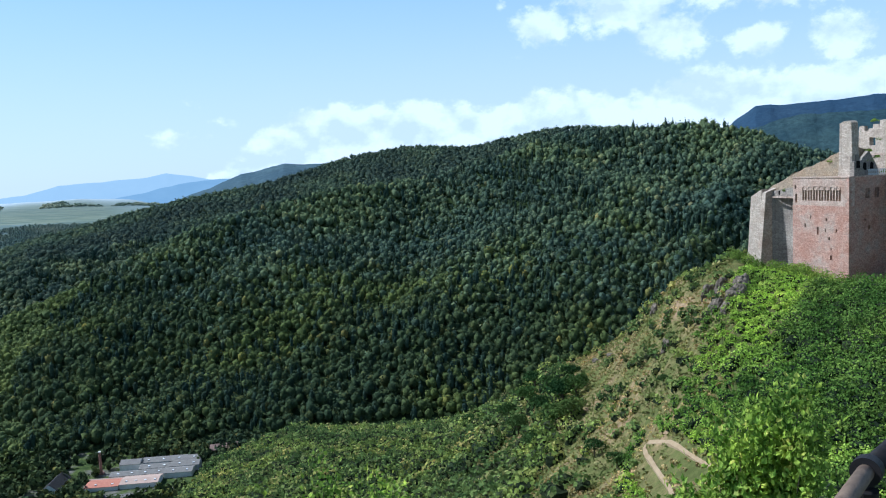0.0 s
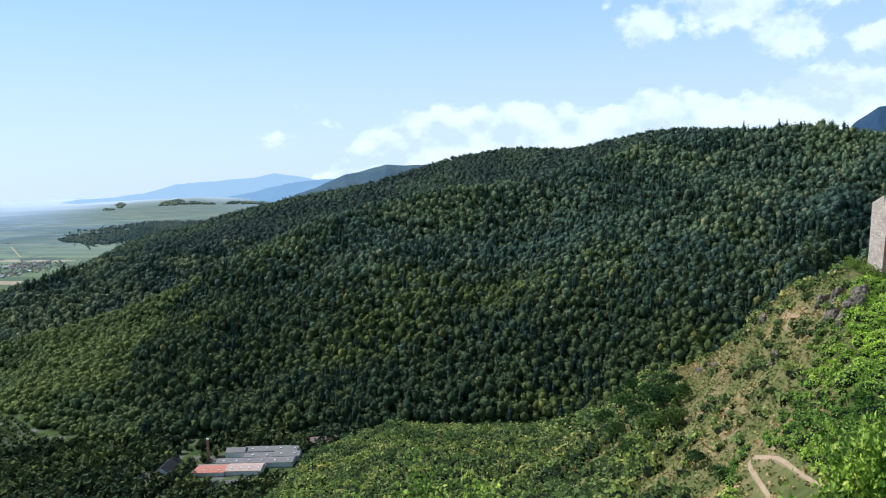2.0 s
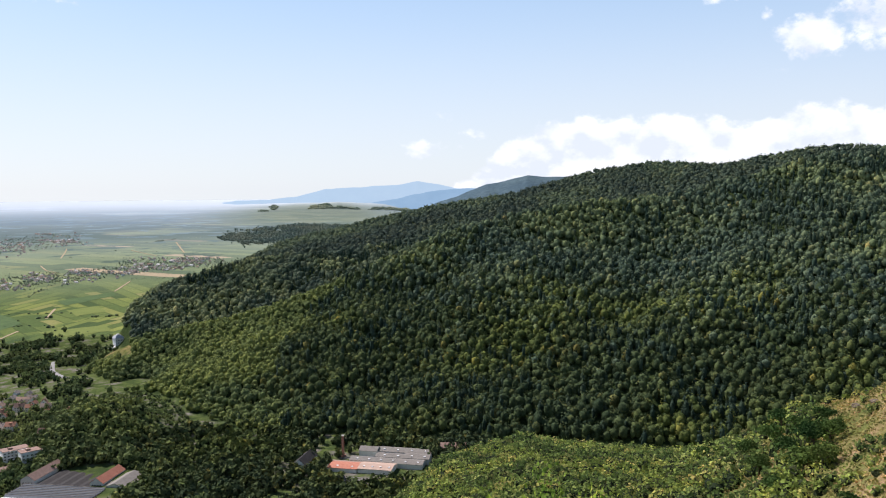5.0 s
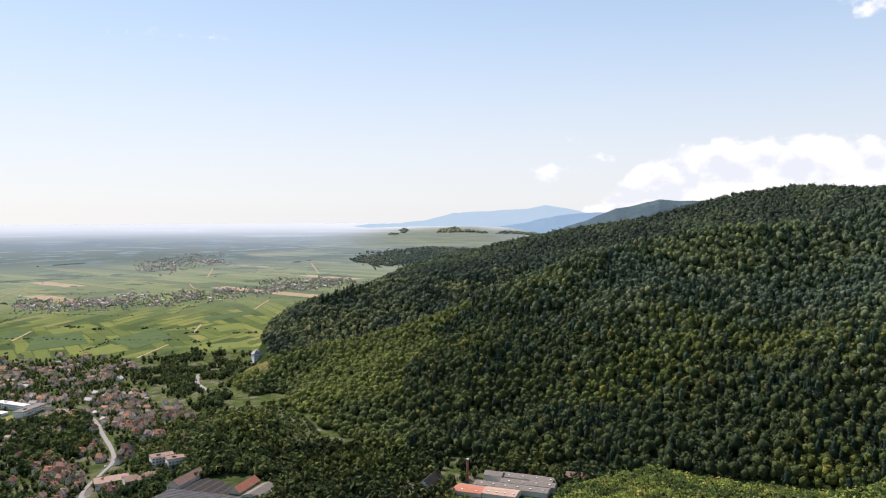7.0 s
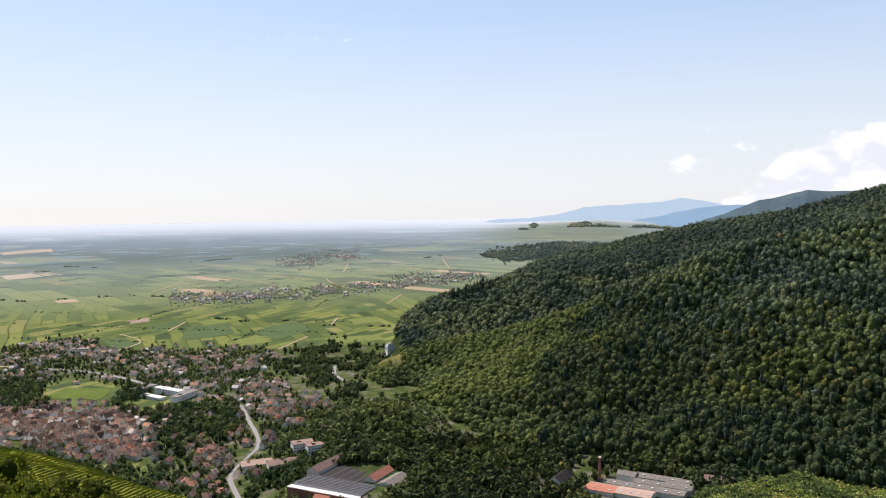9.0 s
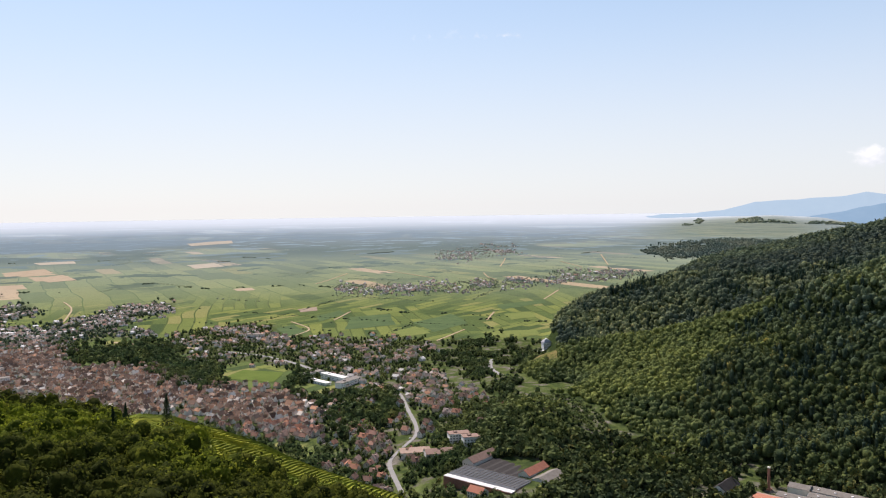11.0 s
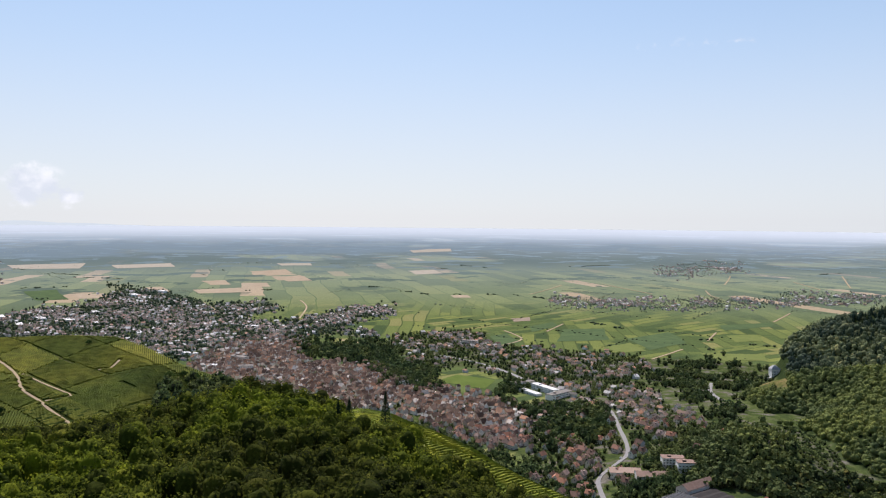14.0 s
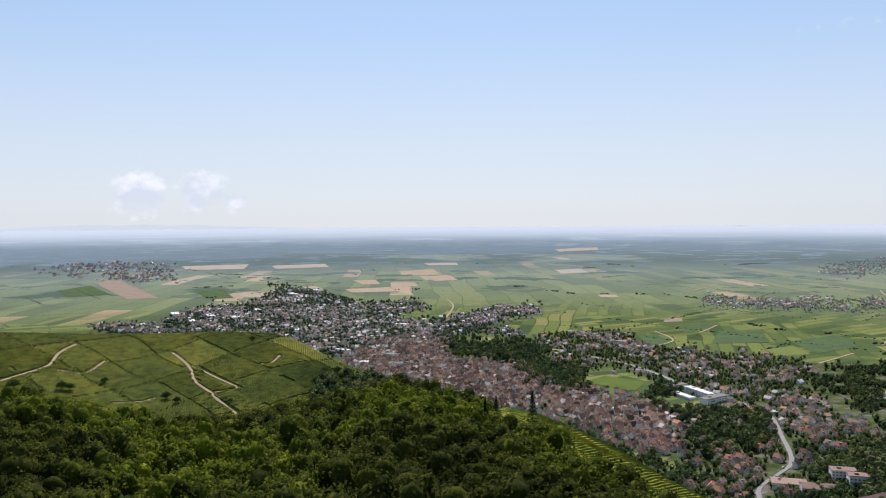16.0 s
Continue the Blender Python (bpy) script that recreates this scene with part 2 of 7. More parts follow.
M_VINE_HILL = foliage("vineyard_leaves", ((0, (0.075, 0.10, 0.026)), (0.3, (0.115, 0.138, 0.032)), (0.7, (0.165, 0.18, 0.038)), (1, (0.235, 0.235, 0.05))), 0.012, glow=0.2, leaf=0.1)
M_TOWN_TREE = foliage("garden_tree_leaves", ((0, (0.070, 0.096, 0.048)), (0.5, (0.118, 0.154, 0.064)), (0.9, (0.175, 0.21, 0.08)), (1, (0.23, 0.245, 0.095))), 0.02, glow=0.2, leaf=0.15)
M_PARK = foliage("park_tree_leaves", ((0, (0.056, 0.082, 0.042)), (0.5, (0.092, 0.124, 0.054)), (0.9, (0.13, 0.165, 0.064)), (1, (0.19, 0.21, 0.075))), 0.02, glow=0.15, leaf=0.2)
# woodlot and farthest trees: haze painted in as pale, bluish leaf colours
M_WOODLOT = foliage("hazed_woodlot_leaves", ((0.0, (0.13, 0.165, 0.15)), (1.0, (0.17, 0.205, 0.18))), 0.01, glow=0.2)
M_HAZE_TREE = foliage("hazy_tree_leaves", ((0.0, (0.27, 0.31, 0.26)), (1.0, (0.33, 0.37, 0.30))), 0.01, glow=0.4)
# inner twigs near black: shade between the leaves is in their colour
M_INNER_SHADE = foliage("inner_twig_shade", ((0.0, (0.022, 0.029, 0.016)), (1.0, (0.038, 0.048, 0.025))), 0.02, glow=0.0)


# far woods whose base colour carries the blue tint of the haze
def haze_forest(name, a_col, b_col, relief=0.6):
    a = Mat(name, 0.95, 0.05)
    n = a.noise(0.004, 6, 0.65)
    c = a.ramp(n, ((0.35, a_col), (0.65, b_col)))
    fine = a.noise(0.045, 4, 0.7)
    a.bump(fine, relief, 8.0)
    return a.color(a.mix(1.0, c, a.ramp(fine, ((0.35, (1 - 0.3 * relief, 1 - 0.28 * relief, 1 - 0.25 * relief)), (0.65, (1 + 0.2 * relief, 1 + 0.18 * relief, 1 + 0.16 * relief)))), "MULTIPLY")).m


M_R3 = haze_forest("hazed_ridge_wood", (0.060, 0.095, 0.115), (0.080, 0.118, 0.130))
M_R4 = haze_forest("hazed_mountain_wood", (0.024, 0.048, 0.082), (0.034, 0.060, 0.092))
M_R4B = haze_forest("hazed_flank_wood", (0.024, 0.046, 0.056), (0.046, 0.075, 0.074), 1.0)


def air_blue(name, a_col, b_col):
    """Distant mountains that emit a blue haze colour, in place of the lit air before them."""
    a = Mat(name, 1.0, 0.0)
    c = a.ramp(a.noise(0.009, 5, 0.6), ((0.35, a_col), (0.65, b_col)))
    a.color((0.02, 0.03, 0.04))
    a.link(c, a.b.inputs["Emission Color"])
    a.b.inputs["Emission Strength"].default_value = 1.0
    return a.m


M_RF2 = air_blue("haze_glow_foothill", (0.19, 0.29, 0.41), (0.21, 0.31, 0.43))
M_RF = air_blue("haze_glow_mountain", (0.32, 0.42, 0.53), (0.335, 0.435, 0.54))
M_BF = air_blue("pale_haze_glow_mountain", (0.53, 0.575, 0.61), (0.54, 0.585, 0.62))


# ---- lie of the land ----
def S(v):
    v = np.clip(v, 0, 1)
    return v * v * (3 - 2 * v)


def hash2(i, j):
    h = np.sin(i * 127.1 + j * 311.7) * 43758.5453
    return h - np.floor(h)


def vnoise(x, y):
    """Smooth value noise, -1 to 1."""
    i, j = np.floor(x), np.floor(y)
    u, v = S(x - i), S(y - j)
    a = hash2(i, j) * (1 - u) + hash2(i + 1, j) * u
    b = hash2(i, j + 1) * (1 - u) + hash2(i + 1, j + 1) * u
    return (a * (1 - v) + b * v) * 2 - 1


def fbm(x, y, octaves=4):
    return sum(vnoise(x * 2 ** k + 17 * k, y * 2 ** k - 9 * k) * 0.5 ** k for k in range(octaves)) / 1.9


def tan_d(el):
    return np.tan(np.radians(el))


# own hillside: bearing, distance of its brow, slope angle at which the brow lies below the eye
NEAR = np.array([(-60, 190, -5), (-30, 195, -7.4), (-25, 195, -8.3), (-22, 200, -7.7), (-19.6, 206, -7.5), (-18.1, 213, -6.7), (-17, 222, -7.1), (-14.4, 240, -8.2), (-13.2, 250, -9.3), (-12, 260, -10.5),
                 (-10.6, 275, -12.0), (-8.7, 292, -13.3), (-6.3, 320, -14.1), (-4.6, 340, -14.9), (-2.9, 365, -16.6), (-1.6, 380, -17.1), (2.3, 415, -18.5), (6.5, 450, -18.5), (10.7, 470, -18.3), (14, 480, -17.9), (17, 470, -18.8),
                 (20, 450, -19.6), (22, 420, -21.4), (26, 380, -24.0), (32, 360, -25.0), (45, 360, -24.5), (50, 375, -22.2), (53.7, 390, -20.3), (57.8, 400, -18.9), (59.7, 410, -18.2), (61.4, 420, -17.4),
                 (63.4, 430, -16.3), (66.2, 437, -15.2), (67.4, 440, -14.8), (69.4, 445, -13.95), (71.5, 450, -13.6)])
NEAR_EAST = np.array([(73.2, 450, -13.8), (75.0, 450, -13.5), (77.3, 450, -12.6), (79.8, 450, -12.55), (83.1, 450, -13.2), (86.4, 450, -13.5), (90, 450, -14.1), (91.9, 450, -14.5), (96.4, 450, -14.2), (99.3, 450, -13.4),
                      (102, 450, -12.5), (104, 450, -12.1), (106, 450, -11.6), (125, 450, -11.0), (180, 300, -9.0), (240, 250, -6.0)])
NEAR = np.vstack((NEAR, NEAR_EAST))
# wooded hill over the valley: bearing, ridge distance, skyline angle, distance of its foot
HILL = np.array([(-75, 1500, -6, 800), (-35, 1500, -0.5, 800), (-22.7, 1500, 0.43, 800), (-19.6, 1500, 1.99, 800), (-16.4, 1500, 2.77, 800), (-12.6, 1500, 2.65, 800), (-8.7, 1500, 2.48, 800),
                 (-5.9, 1490, 2.3, 800), (-2.7, 1470, 1.46, 800), (1.5, 1450, 0.2, 800), (5.6, 1430, -0.33, 800), (10, 1410, -0.75, 800), (14, 1400, -1.4, 800), (17.7, 1380, -2.31, 805), (20.1, 1370, -3.05, 810),
                 (21.8, 1360, -3.75, 815), (24.2, 1350, -4.8, 820), (27.1, 1350, -6.0, 830), (30, 1350, -7.05, 840), (32.5, 1360, -7.85, 855), (35, 1370, -8.5, 880), (38, 1390, -8.95, 930), (39.1, 1395, -9.1, 1035),
                 (40.8, 1400, -9.4, 1100), (43.1, 1400, -10.15, 1125), (44.5, 1380, -11.2, 1115), (46, 1350, -12.3, 1090), (47.4, 1300, -13.4, 1060), (48.5, 1250, -15, 1060)])
# spur behind it: bearing, ridge distance, skyline angle
SPUR = np.array([(5, 1900, -1.6), (14, 1900, -2.4), (20, 1900, -3.0), (24, 1900, -3.6), (26.3, 1900, -3.95), (29.2, 1880, -4.25), (32.5, 1860, -4.45), (34.5, 1840, -4.75), (35.9, 1830, -5.05), (38.2, 1810, -5.7), (39.4, 1800, -6.1),
                 (40.6, 1790, -6.6), (41.4, 1780, -7.3), (41.9, 1770, -8.0), (42.3, 1760, -8.9), (42.8, 1750, -9.8), (43.4, 1740, -11)])
RIDGE2 = np.array([(-60, 2700, -2), (-24, 2700, -1.5), (-19.5, 2700, 0.3), (-16, 2700, 2.0), (-14, 2700, 2.4), (-9.1, 2700, 2.85), (-6.8, 2700, 2.92), (-5.2, 2680, 2.82), (-2.7, 2640, 2.4), (0, 2600, 1.85), (4.7, 2600, 2.1), (8.8, 2600, 1.55), (14.5, 2500, 0), (20.3, 2450, -0.9), (22.6, 2420, -1.37), (26, 2380, -2.1),
                   (29.5, 2330, -2.9), (31.7, 2300, -3.5), (34, 2250, -4.55), (35, 2220, -5.1), (36.2, 2200, -6.2), (38, 2150, -8)])
VINEHILL = np.array([(79, 880, -12.5), (82.3, 900, -10.8), (84, 900, -10.1), (86.7, 950, -8.6), (88.3, 980, -8.0), (91, 1000, -7.75), (95.6, 1000, -7.65), (101, 1000, -7.35), (106, 1000, -6.9), (120, 1000, -6.5), (150, 1000, -7), (165, 950, -12)])


def col(table, az, k):
    return np.interp(az, table[:, 0], table[:, k])


def plain(r):
    """The plain, level at first, then bending up gently to the horizon."""
    return 2.98e-5 * np.maximum(r - 1800, 0) ** 2


def lie(az, r):
    """Height of the ground, and which form makes it: 0 plain, 1 own hillside, 2 wooded hill, 3 ridge behind, 4 vineyard hill, 5 spur."""
    az = (np.asarray(az, float) + 60) % 360 - 60
    r = np.asarray(r, float) + 0 * az
    az = az + 0 * r
    x, y = -np.sin(np.radians(az)) * r, np.cos(np.radians(az)) * r
    rough = fbm(x / 160, y / 160)
    z = plain(r) + 42 * S((64 - az) / 22) * (1 - S((r - 950) / 700)) * S((az + 90) / 40)
    z = z + 5 * vnoise(x / 420 + 3, y / 420) * S((r - 1500) / 600) * (1 - S((r - 4200) / 400))
    # low wooded rise and vineyard rise far out on the plain
    z = z + 34 * np.exp(-((az - 30.5) / 4.0) ** 2 - ((r - 3790) / 210) ** 2) + 34 * (1 + 0.18 * vnoise(az / 1.7, r / 300)) * np.exp(-((az - 28) / 5.5) ** 2 - ((r - 4430) / 190) ** 2)
    z = z + 18 * np.exp(-((az - 47) / 4.0) ** 2 - ((r - 3500) / 120) ** 2) + 14 * np.exp(-((az - 44) / 12.0) ** 2 - ((r - 3150) / 260) ** 2)
    z = z + 29 * np.exp(-((x + 622) / 56) ** 2 - ((y - 655) / 60) ** 2)
    form = np.zeros_like(z, int)

    def put(h, k):
        nonlocal z, form
        form = np.where(h > z, k, form)
        z = np.maximum(z, h)

    # ridge behind
    rr = col(RIDGE2, az, 1)
    top = EYE + rr * tan_d(col(RIDGE2, az, 2)) - 10
    q = (rr - r)
    h = np.where(q > 0, top - np.abs(q) * (top - 20) / 1000, top + q * 0.35) + rough * 14 * S(np.abs(q) / 300)
    h = np.where(q > np.interp(az, (18, 34, 42), (950, 700, 250)), -99, h)
    put(np.where((az > -75) & (az < 38), h, -99), 3)
    # spur
    rr = col(SPUR, az, 1)
    top = EYE + rr * tan_d(col(SPUR, az, 2)) - 11
    q = np.clip((r - 1430) / (rr - 1430), 0, 1)
    h = plain(r) + (top - plain(r)) * q + rough * 12 * S(q * 4) * S((1 - q) * 4) - np.maximum(r - rr, 0) * 0.3
    put(np.where((az > 5) & (az < 43.4) & (r > 1430), h, -99), 5)
    # wooded hill
    rr, foot = col(HILL, az, 1), col(HILL, az, 3)
    top = EYE + rr * tan_d(col(HILL, az, 2)) - 11
    base = plain(r) + 42 * S((64 - az) / 22) * (1 - S((r - 950) / 700))
    q = np.clip((r - foot) / (rr - foot), 0, 1)
    s = q * (1.12 - 0.12 * q)
    h = base + (top - base) * s + (rough * 24 - 34 * np.abs(vnoise(az / 5.0 + r / 420 + 2, r / 900)) * (1 - 0.6 * S((az - 24) / 6))) * S(q * 4) * S((1 - q) * 4) - np.maximum(r - rr, 0) * 0.33
    put(np.where((az > -75) & (az < 48.5) & (r > foot), h, -99), 2)
    # vineyard hill
    rr = col(VINEHILL, az, 1)
    top = EYE + rr * tan_d(col(VINEHILL, az, 2))
    q = np.clip((r - 480) / (rr - 480), 0, 1)
    h = 95 + (top - 95) * q ** 1.1 + rough * 4 * S(q * 3) * S((1 - q) * 5) - np.maximum(r - rr, 0) ** 1.25 * 0.09
    put(np.where((az > 79) & (az < 165), h, -99), 4)
    # own hillside
    rr, el = col(NEAR, az, 1), col(NEAR, az, 2)
    el = np.where(az > 240, np.interp(az, (240, 300), (-6.0, -5.0)), el)
    q = np.clip((rr - r) / (rr - 60), 0, 1.0)
    slope = el - q ** 1.6 * (el + 31)
    h = EYE + r * tan_d(slope) + fbm(x / 28, y / 28) * 2.2 * S((r - 40) / 60) * S((rr - r) / 30)
    h = np.where(r < 60, np.interp(r, (0, 2.2, 6, 20, 60), (298.35, 298.3, 294.5, 284, EYE + 60 * math.tan(radians(-31)))), h)
    h = np.where(r > rr, EYE + rr * tan_d(el) - (r - rr) * 0.5 - np.maximum(r - rr - 20, 0) * 0.12, h)
    put(h, 1)
    return z, form


def xyz(az, r, up=0.0):
    z, _ = lie(az, r)
    return Vector((-math.sin(radians(az)) * r, math.cos(radians(az)) * r, float(z) + up))


def spot(az, el, r_from, r_to=4700):
    """The distance at which the ground at this bearing lies el degrees above the eye's level."""
    rs = np.linspace(r_from, r_to, 1600)
    e = np.degrees(np.arctan2(lie(np.full_like(rs, az), rs)[0] - EYE, rs))
    hit = np.nonzero(e >= el)[0]
    return float(rs[hit[0]]) if len(hit) else r_to


def inside(poly, az, el):
    """Which points lie in a polygon of bearings and angles."""
    p = np.array(poly)
    ok = np.zeros(np.shape(az), bool)
    for (x1, y1), (x2, y2) in zip(p, np.roll(p, -1, 0)):
        c = ((y1 > el) != (y2 > el)) & (az < (x2 - x1) * (el - y1) / (y2 - y1 + 1e-9) + x1)
        ok ^= c
    return ok


# districts by bearing and angle
OLD_TOWN = [(82.2, -9.5), (80.2, -8.5), (76.0, -8.6), (75.6, -10.2), (73.1, -10.4), (69.4, -10.6), (69.0, -11.4), (67.8, -12.1), (65.0, -12.3), (61.8, -12.3), (60.2, -13.6), (58.9, -14.8), (59.8, -16.6), (61.4, -16.3), (64.0, -15.7), (66.2, -15.4), (67.8, -14.6), (69.4, -14.1), (71.5, -13.7), (74.4, -12.9), (76.0, -12.2), (79.8, -11.5), (81.8, -10.8), (83.9, -10.3)]
NEW_TOWN = [(99.2, -7.6), (88.7, -8.7), (85.5, -9.8), (82.2, -9.5), (80.2, -8.5), (75.6, -8.6), (73.5, -8.2), (70.6, -8.6), (70.4, -8.1), (73.1, -7.8), (71.5, -7.0), (69.0, -6.7), (69.2, -6.1), (71.9, -6.3), (75.6, -7.1), (78.1, -7.3), (80.2, -6.9), (77.3, -6.3), (78.1, -5.7), (81.8, -6.0), (83.8, -5.6), (86.3, -4.9), (88.3, -4.9), (90.6, -5.8), (92.6, -5.8), (94.5, -6.1), (96.0, -6.9), (99.9, -6.8), (100.9, -7.3)]
SUBURB = [(69.8, -9.1), (69.4, -8.6), (66.8, -8.0), (62.5, -7.9), (62.5, -9.0), (60.1, -9.1), (55.2, -9.3), (53.6, -9.1), (51.1, -9.8), (50.7, -11.4), (49.4, -13.0), (45.3, -13.8), (45.3, -14.5), (47.4, -15.0), (47.8, -17.0), (50.8, -17.4), (52.5, -20.5), (55.5, -20.8), (57.5, -18.6), (59.5, -17.0), (59.4, -13.1), (56.1, -12.9), (61.8, -11.0), (64.1, -10.5), (67.6, -10.7), (68.3, -9.6)]
VILLAGE = [(58.0, -5.7), (56.0, -6.0), (53.5, -5.95), (49.4, -6.0), (46.0, -5.8), (43.2, -5.5), (39.1, -5.1), (35.2, -4.9), (35.2, -4.5), (38.7, -4.5), (41.1, -4.45), (42.7, -4.9), (45.2, -5.1), (49.3, -5.3), (52.7, -5.45), (56.0, -5.4), (57.6, -5.1)]
HILL_VILLAGE = [(50.6, -3.6), (48.3, -3.7), (44.2, -3.2), (44.6, -2.65), (46.8, -2.5), (50.2, -3.0)]
FAR_VILLAGE = [(103.9, -3.0), (100.9, -3.7), (96.3, -4.1), (94.8, -3.7), (95.5, -2.9), (99.1, -2.6), (102.5, -2.7)]
MEADOW = [(66.0, -11.5), (64.5, -11.05), (62.6, -11.05), (61.6, -11.5), (62.2, -12.1), (65.3, -12.0)]
CLEARING = [(42.6, -13.3), (40.8, -13.5), (39.2, -14.5), (38.2, -15.65), (36.7, -16.3), (35.9, -17.0), (35.8, -18.2), (38.8, -19.1), (40.8, -19.2), (41.2, -17.3), (40.2, -15.9), (41.0, -14.7)]


def foot_el(az):
    """Angle at which the forest on the valley side ends above the cut bank."""
    return np.interp(az, (20, 24, 28, 32, 35, 37.9, 39.1, 40.8, 43.2, 45.7, 47.4), (-16.5, -16.3, -16.2, -16.1, -15.8, -15.1, -13.5, -12.8, -12.6, -12.9, -13.4))


# ---- mesh helpers ----
def mesh_np(name, verts, faces, smooth=False, mats=(), mat_ids=None):
    """A mesh from arrays, all faces with the same number of corners."""
    me = bpy.data.meshes.new(name)
    verts, faces = np.asarray(verts, np.float32), np.asarray(faces, np.int32)
    n, k = faces.shape
    me.vertices.add(len(verts))
    me.vertices.foreach_set("co", verts.ravel())
    me.loops.add(n * k)
    me.loops.foreach_set("vertex_index", faces.ravel())
    me.polygons.add(n)
    me.polygons.foreach_set("loop_start", np.arange(0, n * k, k, dtype=np.int32))
    me.polygons.foreach_set("use_smooth", np.full(n, smooth))
    for m in mats:
        me.materials.append(m)
    if mat_ids is not None:
        me.polygons.foreach_set("material_index", np.asarray(mat_ids, np.int32))
    me.update(calc_edges=True)
    return me


def part(name, bm, material, parent=None, label="", smooth=False):
    """One bmesh as one mesh object, under a thing or a part."""
    me = bpy.data.meshes.new(name)
    bm.normal_update()
    bm.to_mesh(me)
    bm.free()
    for m in (material if isinstance(material, (list, tuple)) else (material,)):
        me.materials.append(m)
    if smooth:
        me.polygons.foreach_set("use_smooth", np.ones(len(me.polygons), bool))
    ob = new(name, me)
    if parent is not None:
        ob.parent = parent
    if label:
        ob["label"] = label
    return ob


def empty(name, m, label, category, group="", kind=""):
    ob = new(name)
    ob.matrix_basis = m
    return tagged(ob, label, category, group, kind)


def box(bm, x0, x1, y0, y1, z0, z1, taper=0.0, m=None, idx=0):
    """A box; taper draws in its top."""
    t = taper
    co = [(x0, y0, z0), (x1, y0, z0), (x1, y1, z0), (x0, y1, z0), (x0 + t, y0 + t, z1), (x1 - t, y0 + t, z1), (x1 - t, y1 - t, z1), (x0 + t, y1 - t, z1)]
    v = [bm.verts.new(m @ Vector(c) if m else c) for c in co]
    for f in ((3, 2, 1, 0), (4, 5, 6, 7), (0, 1, 5, 4), (1, 2, 6, 5), (2, 3, 7, 6), (3, 0, 4, 7)):
        bm.faces.new([v[i] for i in f]).material_index = idx
    return v


def prism(bm, outline, lo, hi, axis="y", m=None, idx=0):
    """An outline (a, b) drawn out along an axis from lo to hi."""
    def at(a, b, c):
        p = Vector((a, c, b)) if axis == "y" else Vector((c, a, b)) if axis == "x" else Vector((a, b, c))
        return m @ p if m else p
    v0, v1 = [bm.verts.new(at(a, b, lo)) for a, b in outline], [bm.verts.new(at(a, b, hi)) for a, b in outline]
    n = len(outline)
    fs = [bm.faces.new(v0), bm.faces.new(v1[::-1])] + [bm.faces.new((v0[i], v1[i], v1[(i + 1) % n], v0[(i + 1) % n])) for i in range(n)]
    for f in fs:
        f.material_index = idx
    bmesh.ops.recalc_face_normals(bm, faces=fs)


def tube(bm, a, b, r0, r1, seg=8):
    a, b = Vector(a), Vector(b)
    q = (b - a).to_track_quat("Z", "Y")
    rings = [[bm.verts.new(p + q @ Vector((math.cos(k * math.tau / seg) * r, math.sin(k * math.tau / seg) * r, 0))) for k in range(seg)] for p, r in ((a, r0), (b, r1))]
    for k in range(seg):
        bm.faces.new((rings[0][k], rings[0][(k + 1) % seg], rings[1][(k + 1) % seg], rings[1][k]))
    bm.faces.new(rings[0][::-1]), bm.faces.new(rings[1])


rng = np.random.default_rng(7)

# ---- ground ----
azs = np.concatenate((np.arange(-42, 124, 0.52), np.arange(124, 318, 3.0)))
rs = np.concatenate(([0.0, 1.2, 2.2, 4, 6, 10, 20, 35], np.arange(50, 520, 7.5), np.arange(520, 1900, 13), np.geomspace(1900, 4780, 110)))
A, Rr = np.meshgrid(azs, rs, indexing="ij")
Z, FORM = lie(A, Rr)
EL = np.degrees(np.arctan2(Z - EYE, Rr))
X, Y = -np.sin(np.radians(A)) * Rr, np.cos(np.radians(A)) * Rr
na, nr = A.shape
ii, jj = np.meshgrid(np.arange(na), np.arange(nr - 1), indexing="ij")
i2 = (ii + 1) % na
quads = np.stack((ii * nr + jj, ii * nr + jj + 1, i2 * nr + jj + 1, i2 * nr + jj), -1).reshape(-1, 4)[:, ::-1]
g_me = mesh_np("ground", np.stack((X, Y, Z), -1).reshape(-1, 3), quads, True)


def put_mask(name, w):
    at = g_me.attributes.new(name, "FLOAT", "POINT")
    at.data.foreach_set("value", np.asarray(w, np.float32).ravel())


def vine_edge(a):
    return np.interp(a, (52, 54, 57.8, 61, 62.6, 65, 66.6, 66.9, 67.1, 67.8, 71.5, 72, 73), (-22.2, -21.0, -19.8, -19.1, -18.1, -17.1, -16.3, -15.3, -15.9, -15.4, -14.4, -13.7, -13.0))


clear_w = inside(CLEARING, A, EL) & (FORM == 2)
strip_w = (FORM == 1) & (A > 52) & (A < 73) & (EL > vine_edge(A) - 0.45)
clear_w |= (FORM == 2) & (np.abs(A - 42.3) < 1.0) & (EL > -10.9) & (EL < -9.0)
built_w = (((A < 52) & (Rr < 1800)) | inside(OLD_TOWN, A, EL) | inside(NEW_TOWN, A, EL) | inside(SUBURB, A, EL)) & (FORM == 0)
put_mask("wood", ((FORM == 2) & ~clear_w) | (FORM == 3) | (FORM == 5) | ((FORM == 1) & (A > 25) & ~strip_w & (Rr > 60)))
put_mask("scrub", ((FORM == 1) & ((A <= 25) | (Rr <= 60))) | clear_w)
put_mask("vine", (FORM == 4) | strip_w)
put_mask("hillvine", FORM == 4)
put_mask("rise", np.clip(1.6 * np.exp(-((A - 29) / 7.5) ** 2 - ((Rr - 4250) / 420) ** 2) - 0.3, 0, 1))
put_mask("built", built_w)
